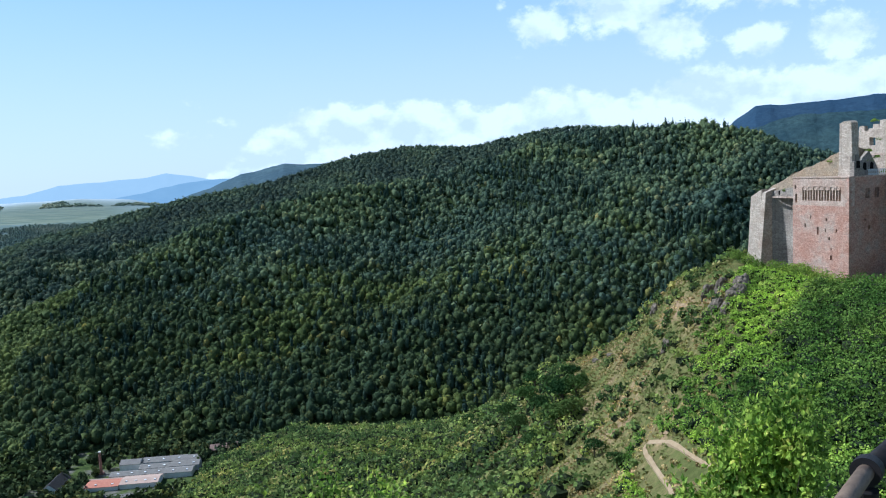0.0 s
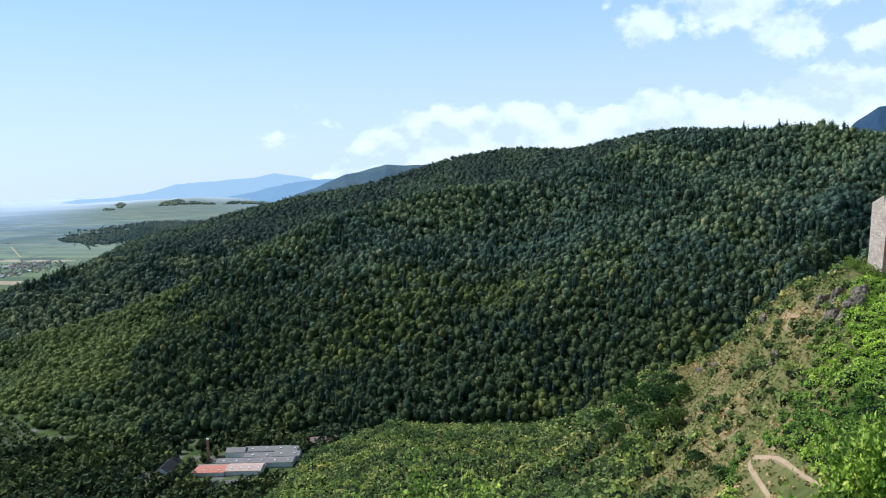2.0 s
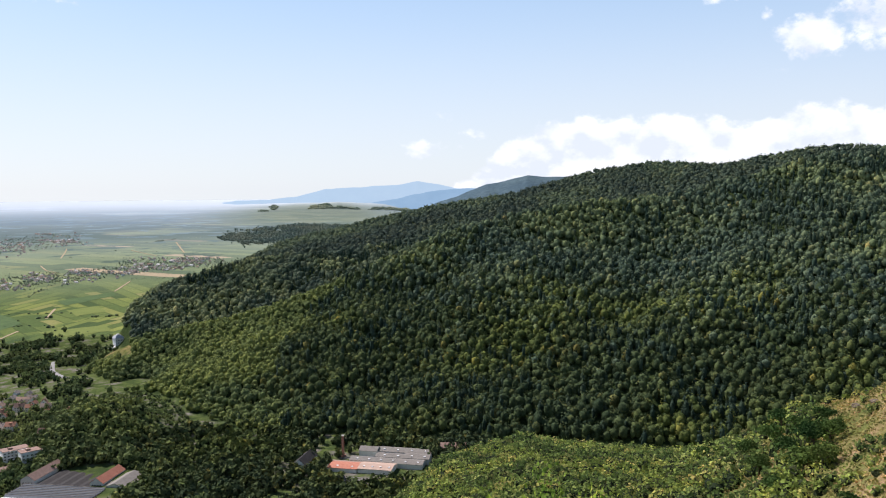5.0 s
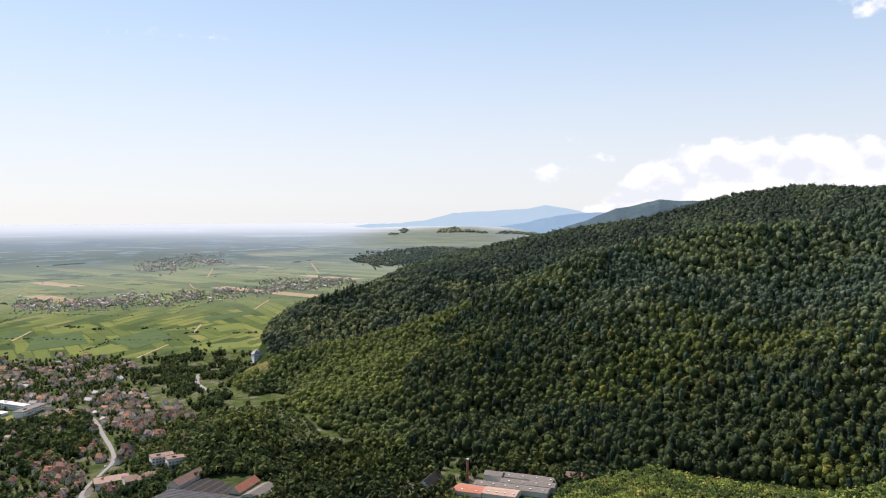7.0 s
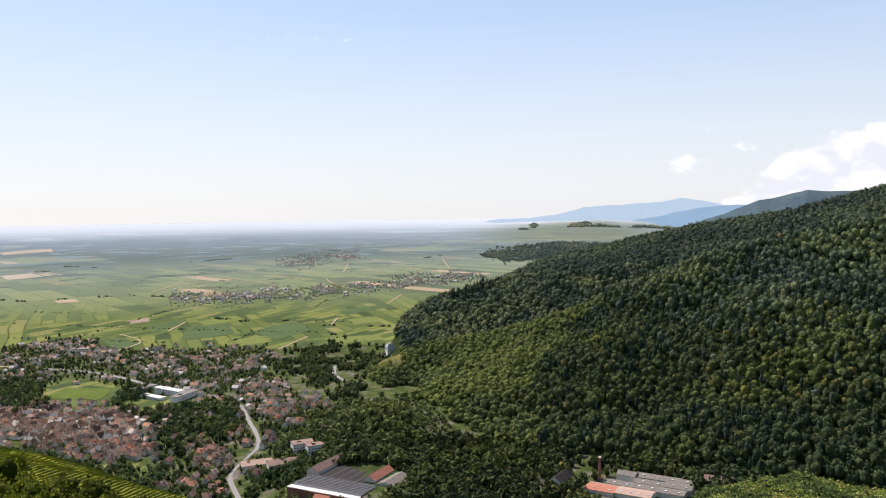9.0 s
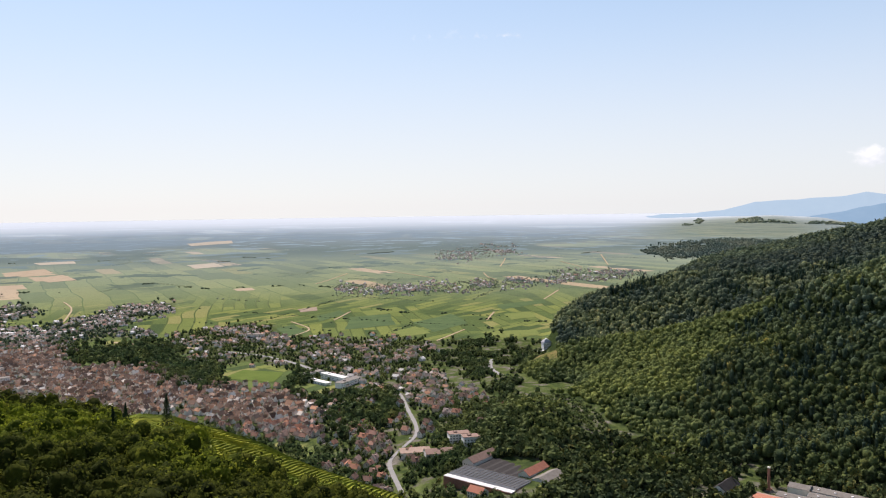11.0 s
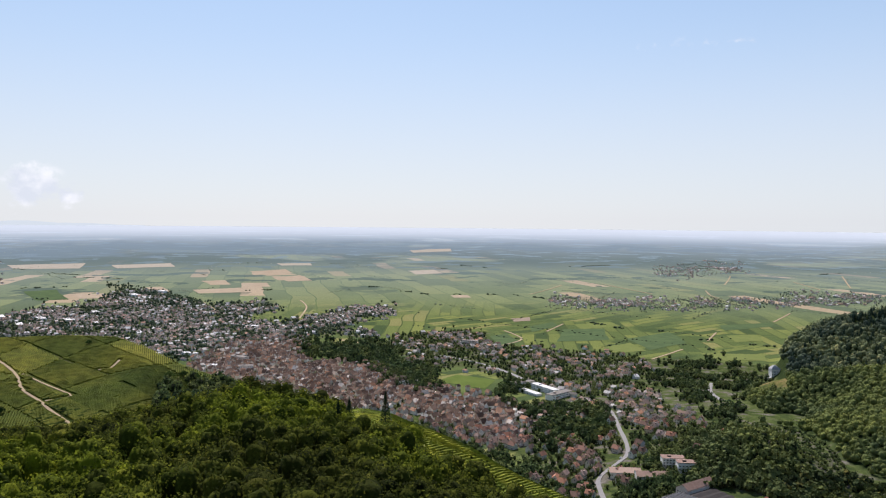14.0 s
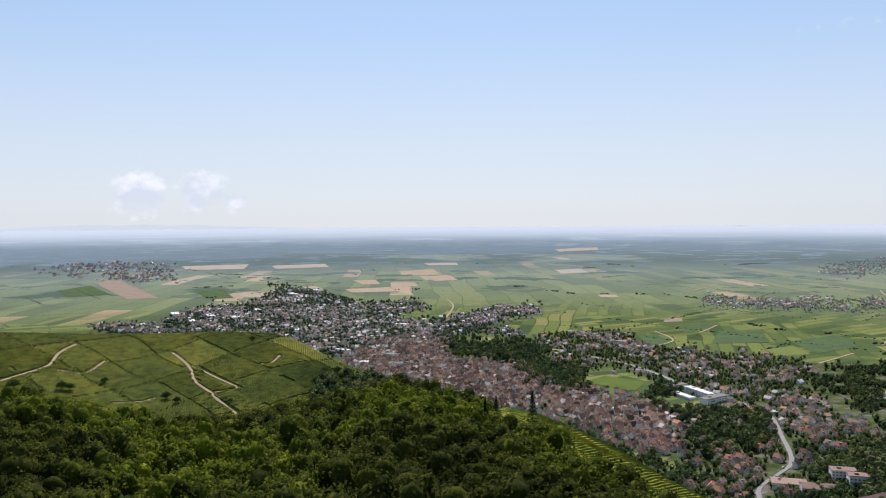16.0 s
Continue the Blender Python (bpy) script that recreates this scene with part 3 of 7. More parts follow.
put_mask("farwood", 0.75 * S((4330 - Rr + 90 * fbm(A / 2.2, Rr * 0 + 5)) / 140) * S((Rr - np.interp(A, (50, 60, 72, 80, 86), (4110, 4080, 3990, 3920, 3860)) - 60 * fbm(A / 1.6, Rr * 0 + 9)) / 25) * S((A - 38 + 2 * fbm(A / 3, Rr / 90)) / 2) * (fbm(A / 2.5 + 30, Rr / 120) > -0.3))

G = Mat("hazed_ground_cover", 1.0, 0.0)
gp = G.pos()
far = G.node("ShaderNodeVectorMath")
far.operation = "LENGTH"
gsep = G.node("ShaderNodeSeparateXYZ")
G.link(gp, gsep.inputs[0])
low = G.math("SUBTRACT", EYE, G.math("MINIMUM", gsep.outputs[2], 285.0))
spread = G.math("DIVIDE", EYE, low)
gcom = G.node("ShaderNodeCombineXYZ")
G.link(gsep.outputs[0], gcom.inputs[0]), G.link(gsep.outputs[1], gcom.inputs[1])
gscale = G.node("ShaderNodeVectorMath")
gscale.operation = "SCALE"
G.link(gcom.outputs[0], gscale.inputs[0])
G.link(G.math("MULTIPLY", spread, G.band(gsep.outputs[2], -900, -800)), gscale.inputs["Scale"])
spread_flat = gscale.outputs[0]
flat = G.pos((1, 1, 0))
G.link(flat, far.inputs[0])
dist = far.outputs["Value"]


def parcels(angle, width, row, seedshift, flat):
    b = G.node("ShaderNodeTexBrick")
    b.offset, b.squash, b.squash_frequency = 0.37, 1.6, 3
    b.inputs["Color1"].default_value, b.inputs["Color2"].default_value, b.inputs["Mortar"].default_value = (0, 0, 0, 1), (1, 1, 1, 1), (0.5, 0.5, 0.5, 1)
    b.inputs["Scale"].default_value = 1.0
    b.inputs["Mortar Size"].default_value, b.inputs["Mortar Smooth"].default_value = 2.2, 0.3
    b.inputs["Brick Width"].default_value, b.inputs["Row Height"].default_value = width, row
    warp = G.node("ShaderNodeVectorMath")
    warp.operation = "ADD"
    mp = G.node("ShaderNodeMapping")
    mp.inputs["Rotation"].default_value, mp.inputs["Location"].default_value = (0, 0, angle), (seedshift, seedshift * 0.7, 0)
    nz = G.node("ShaderNodeTexNoise", Scale=0.0022, Detail=2.0)
    G.link(flat, nz.inputs[0])
    sc = G.node("ShaderNodeVectorMath")
    sc.operation = "SCALE"
    sc.inputs["Scale"].default_value = 70
    G.link(nz.outputs["Color"], sc.inputs[0])
    G.link(flat, warp.inputs[0]), G.link(sc.outputs[0], warp.inputs[1])
    G.link(warp.outputs[0], mp.inputs[0]), G.link(mp.outputs[0], b.inputs[0])
    return b.outputs["Color"], b.outputs["Fac"]


va, ma = parcels(0.5, 150, 34, 0, flat)
vb, mb = parcels(1.35, 110, 28, 300, flat)
vh, mh = parcels(0.9, 84, 30, 500, flat)
vk, mk = parcels(-0.35, 70, 36, 700, flat)
which = G.band(G.noise(0.0021, 1, 0.5, flat), 0.47, 0.5)
vcol = G.mix(which, va, vb)
vmor = G.mix(which, ma, mb)
vine = G.ramp(vcol, ((0.0, (0.055, 0.082, 0.036)), (0.3, (0.085, 0.118, 0.044)), (0.6, (0.128, 0.158, 0.052)), (0.85, (0.172, 0.196, 0.060)), (1.0, (0.205, 0.20, 0.08))))
vine = G.mix(G.math("MULTIPLY", vmor, 0.6), vine, (0.05, 0.068, 0.03))
fa, fm = parcels(0.2, 420, 95, 900, spread_flat)
field = G.ramp(fa, ((0.0, (0.085, 0.115, 0.058)), (0.4, (0.135, 0.168, 0.072)), (0.85, (0.185, 0.215, 0.09)), (0.93, (0.20, 0.20, 0.08)), (0.95, (0.36, 0.27, 0.16)), (1.0, (0.44, 0.33, 0.21))))
field = G.mix(G.math("MULTIPLY", fm, 0.7), field, (0.05, 0.085, 0.035))
cover_c = G.mix(G.band(dist, 2300, 2900), vine, field)
woods = G.ramp(G.noise(0.0009, 5, 0.6, spread_flat), ((0.50, (0, 0, 0)), (0.53, (1, 1, 1))))
cover_c = G.mix(G.math("MULTIPLY", woods, G.band(dist, 3700, 4000)), cover_c, (0.015, 0.03, 0.03))
mott = G.noise(0.09, 6, 0.65, gp)
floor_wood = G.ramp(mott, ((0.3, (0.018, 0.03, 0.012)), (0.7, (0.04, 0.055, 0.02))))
sc1 = G.noise(0.055, 6, 0.7, gp)
scrubc = G.ramp(sc1, ((0.3, (0.055, 0.07, 0.02)), (0.46, (0.10, 0.105, 0.034)), (0.55, (0.155, 0.13, 0.054)), (0.64, (0.24, 0.165, 0.09)), (0.76, (0.32, 0.225, 0.14))))
yard = G.ramp(G.noise(0.045, 4, 0.6, gp), ((0.35, (0.04, 0.058, 0.022)), (0.5, (0.075, 0.098, 0.03)), (0.6, (0.12, 0.112, 0.088)), (0.74, (0.20, 0.185, 0.16))))
gc = G.mix(G.attr("built"), cover_c, yard)
gc = G.mix(G.attr("vine"), gc, vine)
hw_ = G.band(G.noise(0.004, 1, 0.5, flat), 0.49, 0.51)
hillv = G.ramp(G.mix(hw_, vh, vk), ((0.0, (0.04, 0.055, 0.014)), (0.25, (0.055, 0.07, 0.018)), (0.55, (0.075, 0.09, 0.022)), (1.0, (0.11, 0.12, 0.028))))
hillv = G.mix(G.math("MULTIPLY", G.mix(hw_, mh, mk), 0.5), hillv, (0.11, 0.105, 0.05))
rowv = G.node("ShaderNodeTexWave", Scale=0.42, Distortion=1.5, Detail=2.0)
G.link(G.pos((1, 1, 0), (0, 0, 0.9)), rowv.inputs[0])
hillv = G.mix(1.0, hillv, G.ramp(rowv.outputs[1], ((0.2, (0.7, 0.7, 0.7)), (0.8, (1.2, 1.2, 1.15)))), "MULTIPLY")
gc = G.mix(G.attr("hillvine"), gc, hillv)
gc = G.mix(G.attr("scrub"), gc, scrubc)
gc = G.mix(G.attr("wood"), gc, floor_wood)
fine = G.ramp(G.noise(0.35, 4, 0.7, gp), ((0.3, (0.75, 0.75, 0.75)), (0.7, (1.2, 1.2, 1.2))))
gc = G.mix(1.0, gc, fine, "MULTIPLY")
gc = G.mix(1.0, gc, G.ramp(G.noise(2.2, 4, 0.75, gp), ((0.3, (0.72, 0.72, 0.7)), (0.7, (1.25, 1.25, 1.25)))), "MULTIPLY")
# haze put into the ground colour: paler and bluer with distance
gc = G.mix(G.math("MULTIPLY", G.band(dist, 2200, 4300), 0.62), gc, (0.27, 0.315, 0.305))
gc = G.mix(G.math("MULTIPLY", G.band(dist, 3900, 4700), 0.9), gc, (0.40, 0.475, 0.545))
belt = G.ramp(G.noise(0.00042, 6, 0.62, spread_flat), ((0.41, (0, 0, 0)), (0.46, (1, 1, 1))))
# tree belts, their green painted over to haze blue farther out
belt_haze_c = G.mix(G.band(dist, 3700, 4700), (0.105, 0.14, 0.135), (0.29, 0.345, 0.385))
gc = G.mix(G.math("MULTIPLY", G.math("MULTIPLY", belt, G.band(dist, 3350, 3800)), 0.9), gc, belt_haze_c)
copse = G.ramp(G.noise(0.0032, 4, 0.6, spread_flat), ((0.57, (0, 0, 0)), (0.58, (1, 1, 1))))
# copses, tinted towards haze in the same way
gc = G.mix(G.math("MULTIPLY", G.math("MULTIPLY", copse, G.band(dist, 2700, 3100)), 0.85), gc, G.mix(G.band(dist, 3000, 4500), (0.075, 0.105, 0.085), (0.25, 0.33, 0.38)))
# far woods in a haze-blue tint
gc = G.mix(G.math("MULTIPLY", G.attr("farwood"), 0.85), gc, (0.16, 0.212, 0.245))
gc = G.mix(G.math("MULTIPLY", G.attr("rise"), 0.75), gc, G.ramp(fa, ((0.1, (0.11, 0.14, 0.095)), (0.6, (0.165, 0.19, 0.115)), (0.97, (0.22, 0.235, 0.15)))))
# last stretch before the horizon painted nearly as pale as the hazy sky
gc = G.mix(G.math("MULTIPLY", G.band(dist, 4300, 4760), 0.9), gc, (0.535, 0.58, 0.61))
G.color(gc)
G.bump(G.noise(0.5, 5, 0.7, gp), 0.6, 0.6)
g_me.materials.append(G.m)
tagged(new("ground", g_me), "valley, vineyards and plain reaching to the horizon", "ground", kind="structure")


# ---- far mountains ----
def far_ridge(name, label, table, mat, depth, drop):
    t = np.array(table)
    a = np.arange(t[0, 0], t[-1, 0] + 0.01, 0.12)
    rr = np.interp(a, t[:, 0], t[:, 1])
    top = EYE + rr * tan_d(np.interp(a, t[:, 0], t[:, 2])) + 4 * vnoise(a * 0.9, rr * 0 + t[0, 1]) + 1.5 * vnoise(a * 2.3, a * 0 + 3)
    q = np.append(np.linspace(-1, 0, 14), 0.3)
    AA, QQ = np.meshgrid(a, q, indexing="ij")
    RR = rr[:, None] + QQ * depth * np.where(QQ > 0, 0.25, 1)
    low = plain(rr - depth)[:, None] - 25
    ZZ = top[:, None] - (top[:, None] - low) * np.clip(np.abs(QQ), 0, 1) ** 1.2
    P = np.stack((-np.sin(np.radians(AA)) * RR, np.cos(np.radians(AA)) * RR, ZZ), -1).reshape(-1, 3)
    n, k = AA.shape
    i, j = np.meshgrid(np.arange(n - 1), np.arange(k - 1), indexing="ij")
    F = np.stack((i * k + j, (i + 1) * k + j, (i + 1) * k + j + 1, i * k + j + 1), -1).reshape(-1, 4)
    tagged(new(name, mesh_np(name, P, F[:, ::-1], False, (mat,))), label, "mountain", kind="structure")


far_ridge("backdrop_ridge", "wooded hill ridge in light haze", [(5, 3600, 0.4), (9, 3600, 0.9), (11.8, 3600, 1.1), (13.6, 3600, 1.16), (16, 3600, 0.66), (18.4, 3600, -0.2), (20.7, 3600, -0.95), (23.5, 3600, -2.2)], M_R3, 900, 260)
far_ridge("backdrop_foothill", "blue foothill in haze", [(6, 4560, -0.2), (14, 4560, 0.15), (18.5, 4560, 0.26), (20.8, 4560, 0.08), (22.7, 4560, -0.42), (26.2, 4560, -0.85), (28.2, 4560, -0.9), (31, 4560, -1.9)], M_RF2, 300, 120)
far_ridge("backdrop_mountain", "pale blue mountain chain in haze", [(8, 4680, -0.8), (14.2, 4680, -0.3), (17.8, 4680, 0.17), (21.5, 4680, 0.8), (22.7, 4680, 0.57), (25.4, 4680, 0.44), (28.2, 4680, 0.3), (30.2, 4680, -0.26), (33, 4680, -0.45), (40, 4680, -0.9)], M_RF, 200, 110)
far_ridge("backdrop_mountain", "wooded mountain top, tinted dark blue for haze", [(-75, 3900, 2.0), (-40, 3900, 3.6), (-27.2, 3900, 3.72), (-24.4, 3900, 3.6), (-21.7, 3900, 3.52), (-19.5, 3900, 3.51), (-18.2, 3900, 2.65), (-16.5, 3900, 0.5)], M_R4, 800, 300)
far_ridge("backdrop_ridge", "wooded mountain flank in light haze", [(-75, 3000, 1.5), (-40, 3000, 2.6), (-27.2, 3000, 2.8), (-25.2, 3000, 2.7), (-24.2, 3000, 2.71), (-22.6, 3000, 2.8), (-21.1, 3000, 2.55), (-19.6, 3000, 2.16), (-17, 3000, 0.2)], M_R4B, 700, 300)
far_ridge("backdrop_mountain", "mountain chain beyond the plain, its pale haze colour emitted", [(84, 4890, -0.6), (87, 4890, -0.4), (89.5, 4890, -0.26), (92, 4890, -0.2), (93.6, 4890, -0.08), (95.2, 4890, -0.16), (97, 4890, -0.1), (99.5, 4890, -0.12), (103, 4890, -0.16), (106, 4890, -0.3), (125, 4890, -0.2)], M_BF, 60, 90)


# ---- woods ----
def ico(sub):
    bm = bmesh.new()
    bmesh.ops.create_icosphere(bm, subdivisions=sub, radius=1)
    v = np.array([p.co[:] for p in bm.verts])
    f = np.array([[p.index for p in q.verts] for q in bm.faces])
    bm.free()
    return v, f


ICO1, ICO2 = ico(1), ico(2)


def scatter(a0, a1, r0, r1, step, jitter=0.42):
    """Points over a stretch of the plan, on an uneven grid."""
    gx, gy = np.meshgrid(np.arange(-r1, r1, step), np.arange(-r1, r1, step * 0.87), indexing="ij")
    gx = gx + (np.arange(gx.shape[1]) % 2)[None] * step * 0.5
    gx = gx + rng.uniform(-jitter, jitter, gx.shape) * step
    gy = gy + rng.uniform(-jitter, jitter, gy.shape) * step
    r, az = np.hypot(gx, gy), np.degrees(np.arctan2(-gx, gy))
    k = (r > r0) & (r < r1) & (az > a0) & (az < a1)
    az, r = az[k], r[k]
    z, form = lie(az, r)
    return az, r, gx[k], gy[k], z, form, np.degrees(np.arctan2(z - EYE, r))


def tone(x, y):
    return hash2(np.round(x * 7), np.round(y * 7))


def put_tone(me, values):
    at = me.attributes.new("tone", "FLOAT", "POINT")
    at.data.foreach_set("value", np.asarray(values, np.float32).ravel())
    return me


def crowns(name, label, x, y, z, rad, height, mat, base=ICO2, jag=0.13, cat="woods", smooth=False):
    """Tree crowns with uneven outlines, joined into one mesh."""
    v, f = base
    n = len(x)
    egg = v.copy()
    egg[:, 2] = np.sign(v[:, 2]) * np.abs(v[:, 2]) ** 0.8
    P = egg[None] * (1 + rng.uniform(-jag, jag, (n, len(v), 1)))
    P = P * np.stack((rad, rad * rng.uniform(0.85, 1.15, n), height / 2), -1)[:, None]
    a = rng.uniform(0, 6.28, n)
    c, s = np.cos(a)[:, None], np.sin(a)[:, None]
    P = np.stack((P[..., 0] * c - P[..., 1] * s, P[..., 0] * s + P[..., 1] * c, P[..., 2]), -1)
    P = P + np.stack((x, y, z + height * 0.5), -1)[:, None]
    F = f[None] + (np.arange(n) * len(v))[:, None, None]
    me = put_tone(mesh_np(name, P.reshape(-1, 3), F.reshape(-1, 3), smooth, (mat,)), np.repeat(tone(x, y), len(v)))
    return tagged(new(name, me), label, cat, kind="stuff")


def leafy(x, y, z, rad, height, count, size, stray=0.55, point=0.0):
    """Corner points and faces of leaf clumps round crowns: small tilted quads over an uneven shell."""
    n = len(x)
    d = rng.normal(size=(n, count, 3))
    d /= np.linalg.norm(d, axis=2, keepdims=True)
    d[..., 2] = np.abs(d[..., 2]) * 1.15 - 0.25
    lump = 1 + 0.28 * np.sin(d[..., 0] * 4 + x[:, None]) * np.cos(d[..., 1] * 4 + y[:, None])
    sh = rng.uniform(0.72, 1.08, (n, count)) * lump
    if point:      # draw the crown in towards its tip
        up = np.clip((d[..., 2] + 0.25) / 1.15, 0, 1)
        d = d * np.stack((1.15 - point * up, 1.15 - point * up, np.ones_like(up)), -1)
    C = d * sh[..., None] * np.stack((rad, rad, height * 0.55), -1)[:, None] + np.stack((x, y, z + height * 0.45), -1)[:, None]
    nrm = d + rng.normal(scale=stray, size=d.shape)
    nrm /= np.linalg.norm(nrm, axis=2, keepdims=True)
    t = np.cross(nrm, rng.normal(size=d.shape))
    t /= np.linalg.norm(t, axis=2, keepdims=True)
    b = np.cross(nrm, t)
    s = (rng.uniform(0.6, 1.3, (n, count)) * np.asarray(size).reshape(-1, 1))[..., None]
    k = rng.uniform(0.55, 1.0, (n, count, 1))
    Q = np.stack((C - t * s, C - b * s * k, C + t * s, C + b * s * k), 2)
    m = n * count
    return Q.reshape(-1, 3), np.arange(m * 4).reshape(m, 4)


def leafy_stuff(name, label, x, y, z, rad, height, count, size, mat, cat="woods", stray=0.55, point=0.0):
    P, F = leafy(x, y, z, rad, height, count, size, stray, point)
    me = put_tone(mesh_np(name, P, F, False, (mat,)), np.repeat(tone(x, y), count * 4))
    return tagged(new(name, me), label, cat, kind="stuff")


# wooded hill over the valley
az, r, x, y, z, form, el = scatter(-25, 48.5, 780, 1900, 8.4)
keep = (rng.random(len(x)) < 0.96) & ((form == 2) | (form == 5)) & (r < np.where(form == 2, col(HILL, az, 1), col(SPUR, az, 1)) + 25) & (~inside(CLEARING, az, el) | (rng.random(len(x)) < 0.5)) & (el > col(NEAR, az, 2) - 1.5) & ((az < 20) | (el > foot_el(az) - 1.2))
keep &= ~((np.abs(az - 42.6) < 0.95) & (el > -11.1) & (el < -9.0))
x, y, z, az, r, el, form = (v[keep] for v in (x, y, z, az, r, el, form))
drift = fbm(x / 120 + 4, y / 120)
young = (form == 2) & (az + 5 * drift > np.interp(el, (-17, -12, -8, -4, -1), (33, 30, 27, 22, 19)))
big = rng.uniform(0.58, 1.42, len(x)) * np.where(young, 0.84, 1 + 0.16 * fbm(x / 60, y / 60))
conifer = ~young & (rng.random(len(x)) < np.where(form == 5, 0.12, 0.1) + 0.45 * (fbm(x / 75 + 20, y / 75) > 0.26))
spur = ~young & ~conifer & (form == 5)
# trees low on the slope take the leaf colour darkened for shade
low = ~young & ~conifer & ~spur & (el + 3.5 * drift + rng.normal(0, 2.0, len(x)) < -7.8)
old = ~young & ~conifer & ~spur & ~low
hgt = 10.5 * big * rng.uniform(0.85, 1.3, len(x))
z = z + np.where(young, rng.uniform(-1.2, 1.0, len(x)), rng.uniform(-3.0, 3.4, len(x)))
seen = (form == 2) | (el > col(HILL, az, 2) - 0.9)
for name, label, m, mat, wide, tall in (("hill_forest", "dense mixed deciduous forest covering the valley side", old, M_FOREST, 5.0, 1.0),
                                        ("lower_forest", "forest on the lower slope, leaf colour darkened for slope shade", low, M_FOREST_SHADE, 5.2, 1.1),
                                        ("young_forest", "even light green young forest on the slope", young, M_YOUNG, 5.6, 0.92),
                                        ("spur_forest", "mixed forest on the spur behind the villa, leaf colour lightened for haze", spur, M_SPUR, 5.6, 1.0)):
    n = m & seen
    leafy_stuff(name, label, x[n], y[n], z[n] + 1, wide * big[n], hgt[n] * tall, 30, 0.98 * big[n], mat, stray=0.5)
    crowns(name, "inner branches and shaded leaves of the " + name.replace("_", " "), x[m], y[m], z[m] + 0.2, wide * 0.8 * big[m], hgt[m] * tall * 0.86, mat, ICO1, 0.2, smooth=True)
# a row of firs along the foot of the wood
edge = (az > 22) & (az < 38) & (el < foot_el(az) - 0.2) & (el > foot_el(az) - 1.0) & (rng.random(len(x)) < 0.6)
m = (conifer & seen) | edge
leafy_stuff("conifer_forest", "dark firs scattered through the forest", x[m], y[m], z[m] + 1, 3.0 * big[m], hgt[m] * 1.35, 30, 0.85 * big[m], M_FIR, stray=0.4, point=0.75)
crowns("conifer_forest", "inner branches of the firs", x[m], y[m], z[m] - 1, 2.2 * big[m], hgt[m] * 1.1, M_FIR, ICO1, 0.2, smooth=True)

az, r, x, y, z, form, el = scatter(-27, 38, 1500, 2720, 13.5)
keep = (form == 3) & (r < col(RIDGE2, az, 1) + 30) & (r > col(RIDGE2, az, 1) - np.where(az < -10, 450, 900))
x, y, z, az, el = (v[keep] for v in (x, y, z, az, el))
big = rng.uniform(0.75, 1.25, len(x))
m = el > np.where(az < 5, col(HILL, az, 2), np.maximum(col(HILL, az, 2), col(SPUR, az, 2))) - 0.6
leafy_stuff("ridge_forest", "forest on the ridge behind the near hill", x[m], y[m], z[m] + 1, 7.6 * big[m], 13 * big[m], 16, 1.7 * big[m], M_FAR, stray=0.45)
crowns("ridge_forest", "inner branches of the forest on the ridge", x, y, z - 1, 6.8 * big, 11.5 * big, M_FAR, ICO1, 0.2, smooth=True)

# own hillside: scrub, trees, climbing vine
def slope_edge(el):
    """Bearing at which the climbing vine gives way to the dry slope."""
    return np.interp(el, (-23.2, -19.4, -16.2, -13.9, -11.5, -9.6, -7.2), (-10.1, -11.4, -14.2, -15.4, -16.2, -17.35, -18.8))


az, r, x, y, z, form, el = scatter(-32, 27, 75, 500, 4.3)
keep = (form == 1) & (r > np.interp(az, (-10, 0, 10), (75, 140, 190))) & (r < col(NEAR, az, 1) + 30) & ~((az < -17.8) & (r > 186)) & (az > slope_edge(el) - 0.4) & (rng.random(len(x)) < np.interp(az, (-14, -8, -4), (0.6, 0.75, 1)))
bare = fbm(x / 20 + 5, y / 20) + 0.32 * np.exp(-((az + 9 + (el + 14) * 0.35) / 2.6) ** 2) - 0.25 * (az > -3)
keep &= (bare < 0.16) | (rng.random(len(x)) < 0.15)
az, r, x, y, z, el = (v[keep] for v in (az, r, x, y, z, el))
tall = np.clip((az + 8.5) / 5, 0.1, 1) * rng.uniform(0.25, 1, len(x)) ** 1.2
tall = np.maximum(tall, np.exp(-((az + 5.5) / 1.9) ** 2 - ((el + 16.3) / 1.6) ** 2) * rng.uniform(0.7, 1.25, len(x)))
rad = 1.5 + 2.2 * tall + rng.uniform(-0.5, 0.7, len(x))
hgt = 1.3 + 6.0 * tall + rng.uniform(0, 1.4, len(x))
leafy_stuff("hillside_scrub", "scrub and young trees on the steep hillside", x, y, z - 0.3, rad, hgt, 32, 0.44 + 0.27 * tall, M_SCRUB, "shrubs")
crowns("hillside_scrub", "inner twigs and leaves of the scrub, shade put into their colour", x, y, z - 0.5, rad * 0.72, hgt * 0.7, M_INNER_SHADE, ICO1, 0.2, "shrubs")
PATHWAY = [xyz(a, spot(a, e, 60, 240)) for a, e in ((-16.85, -21.12), (-15.71, -20.65), (-14.17, -19.74), (-12.59, -19.51), (-11.79, -19.73), (-12.17, -20.66), (-13.33, -22.26), (-13.71, -22.97))]


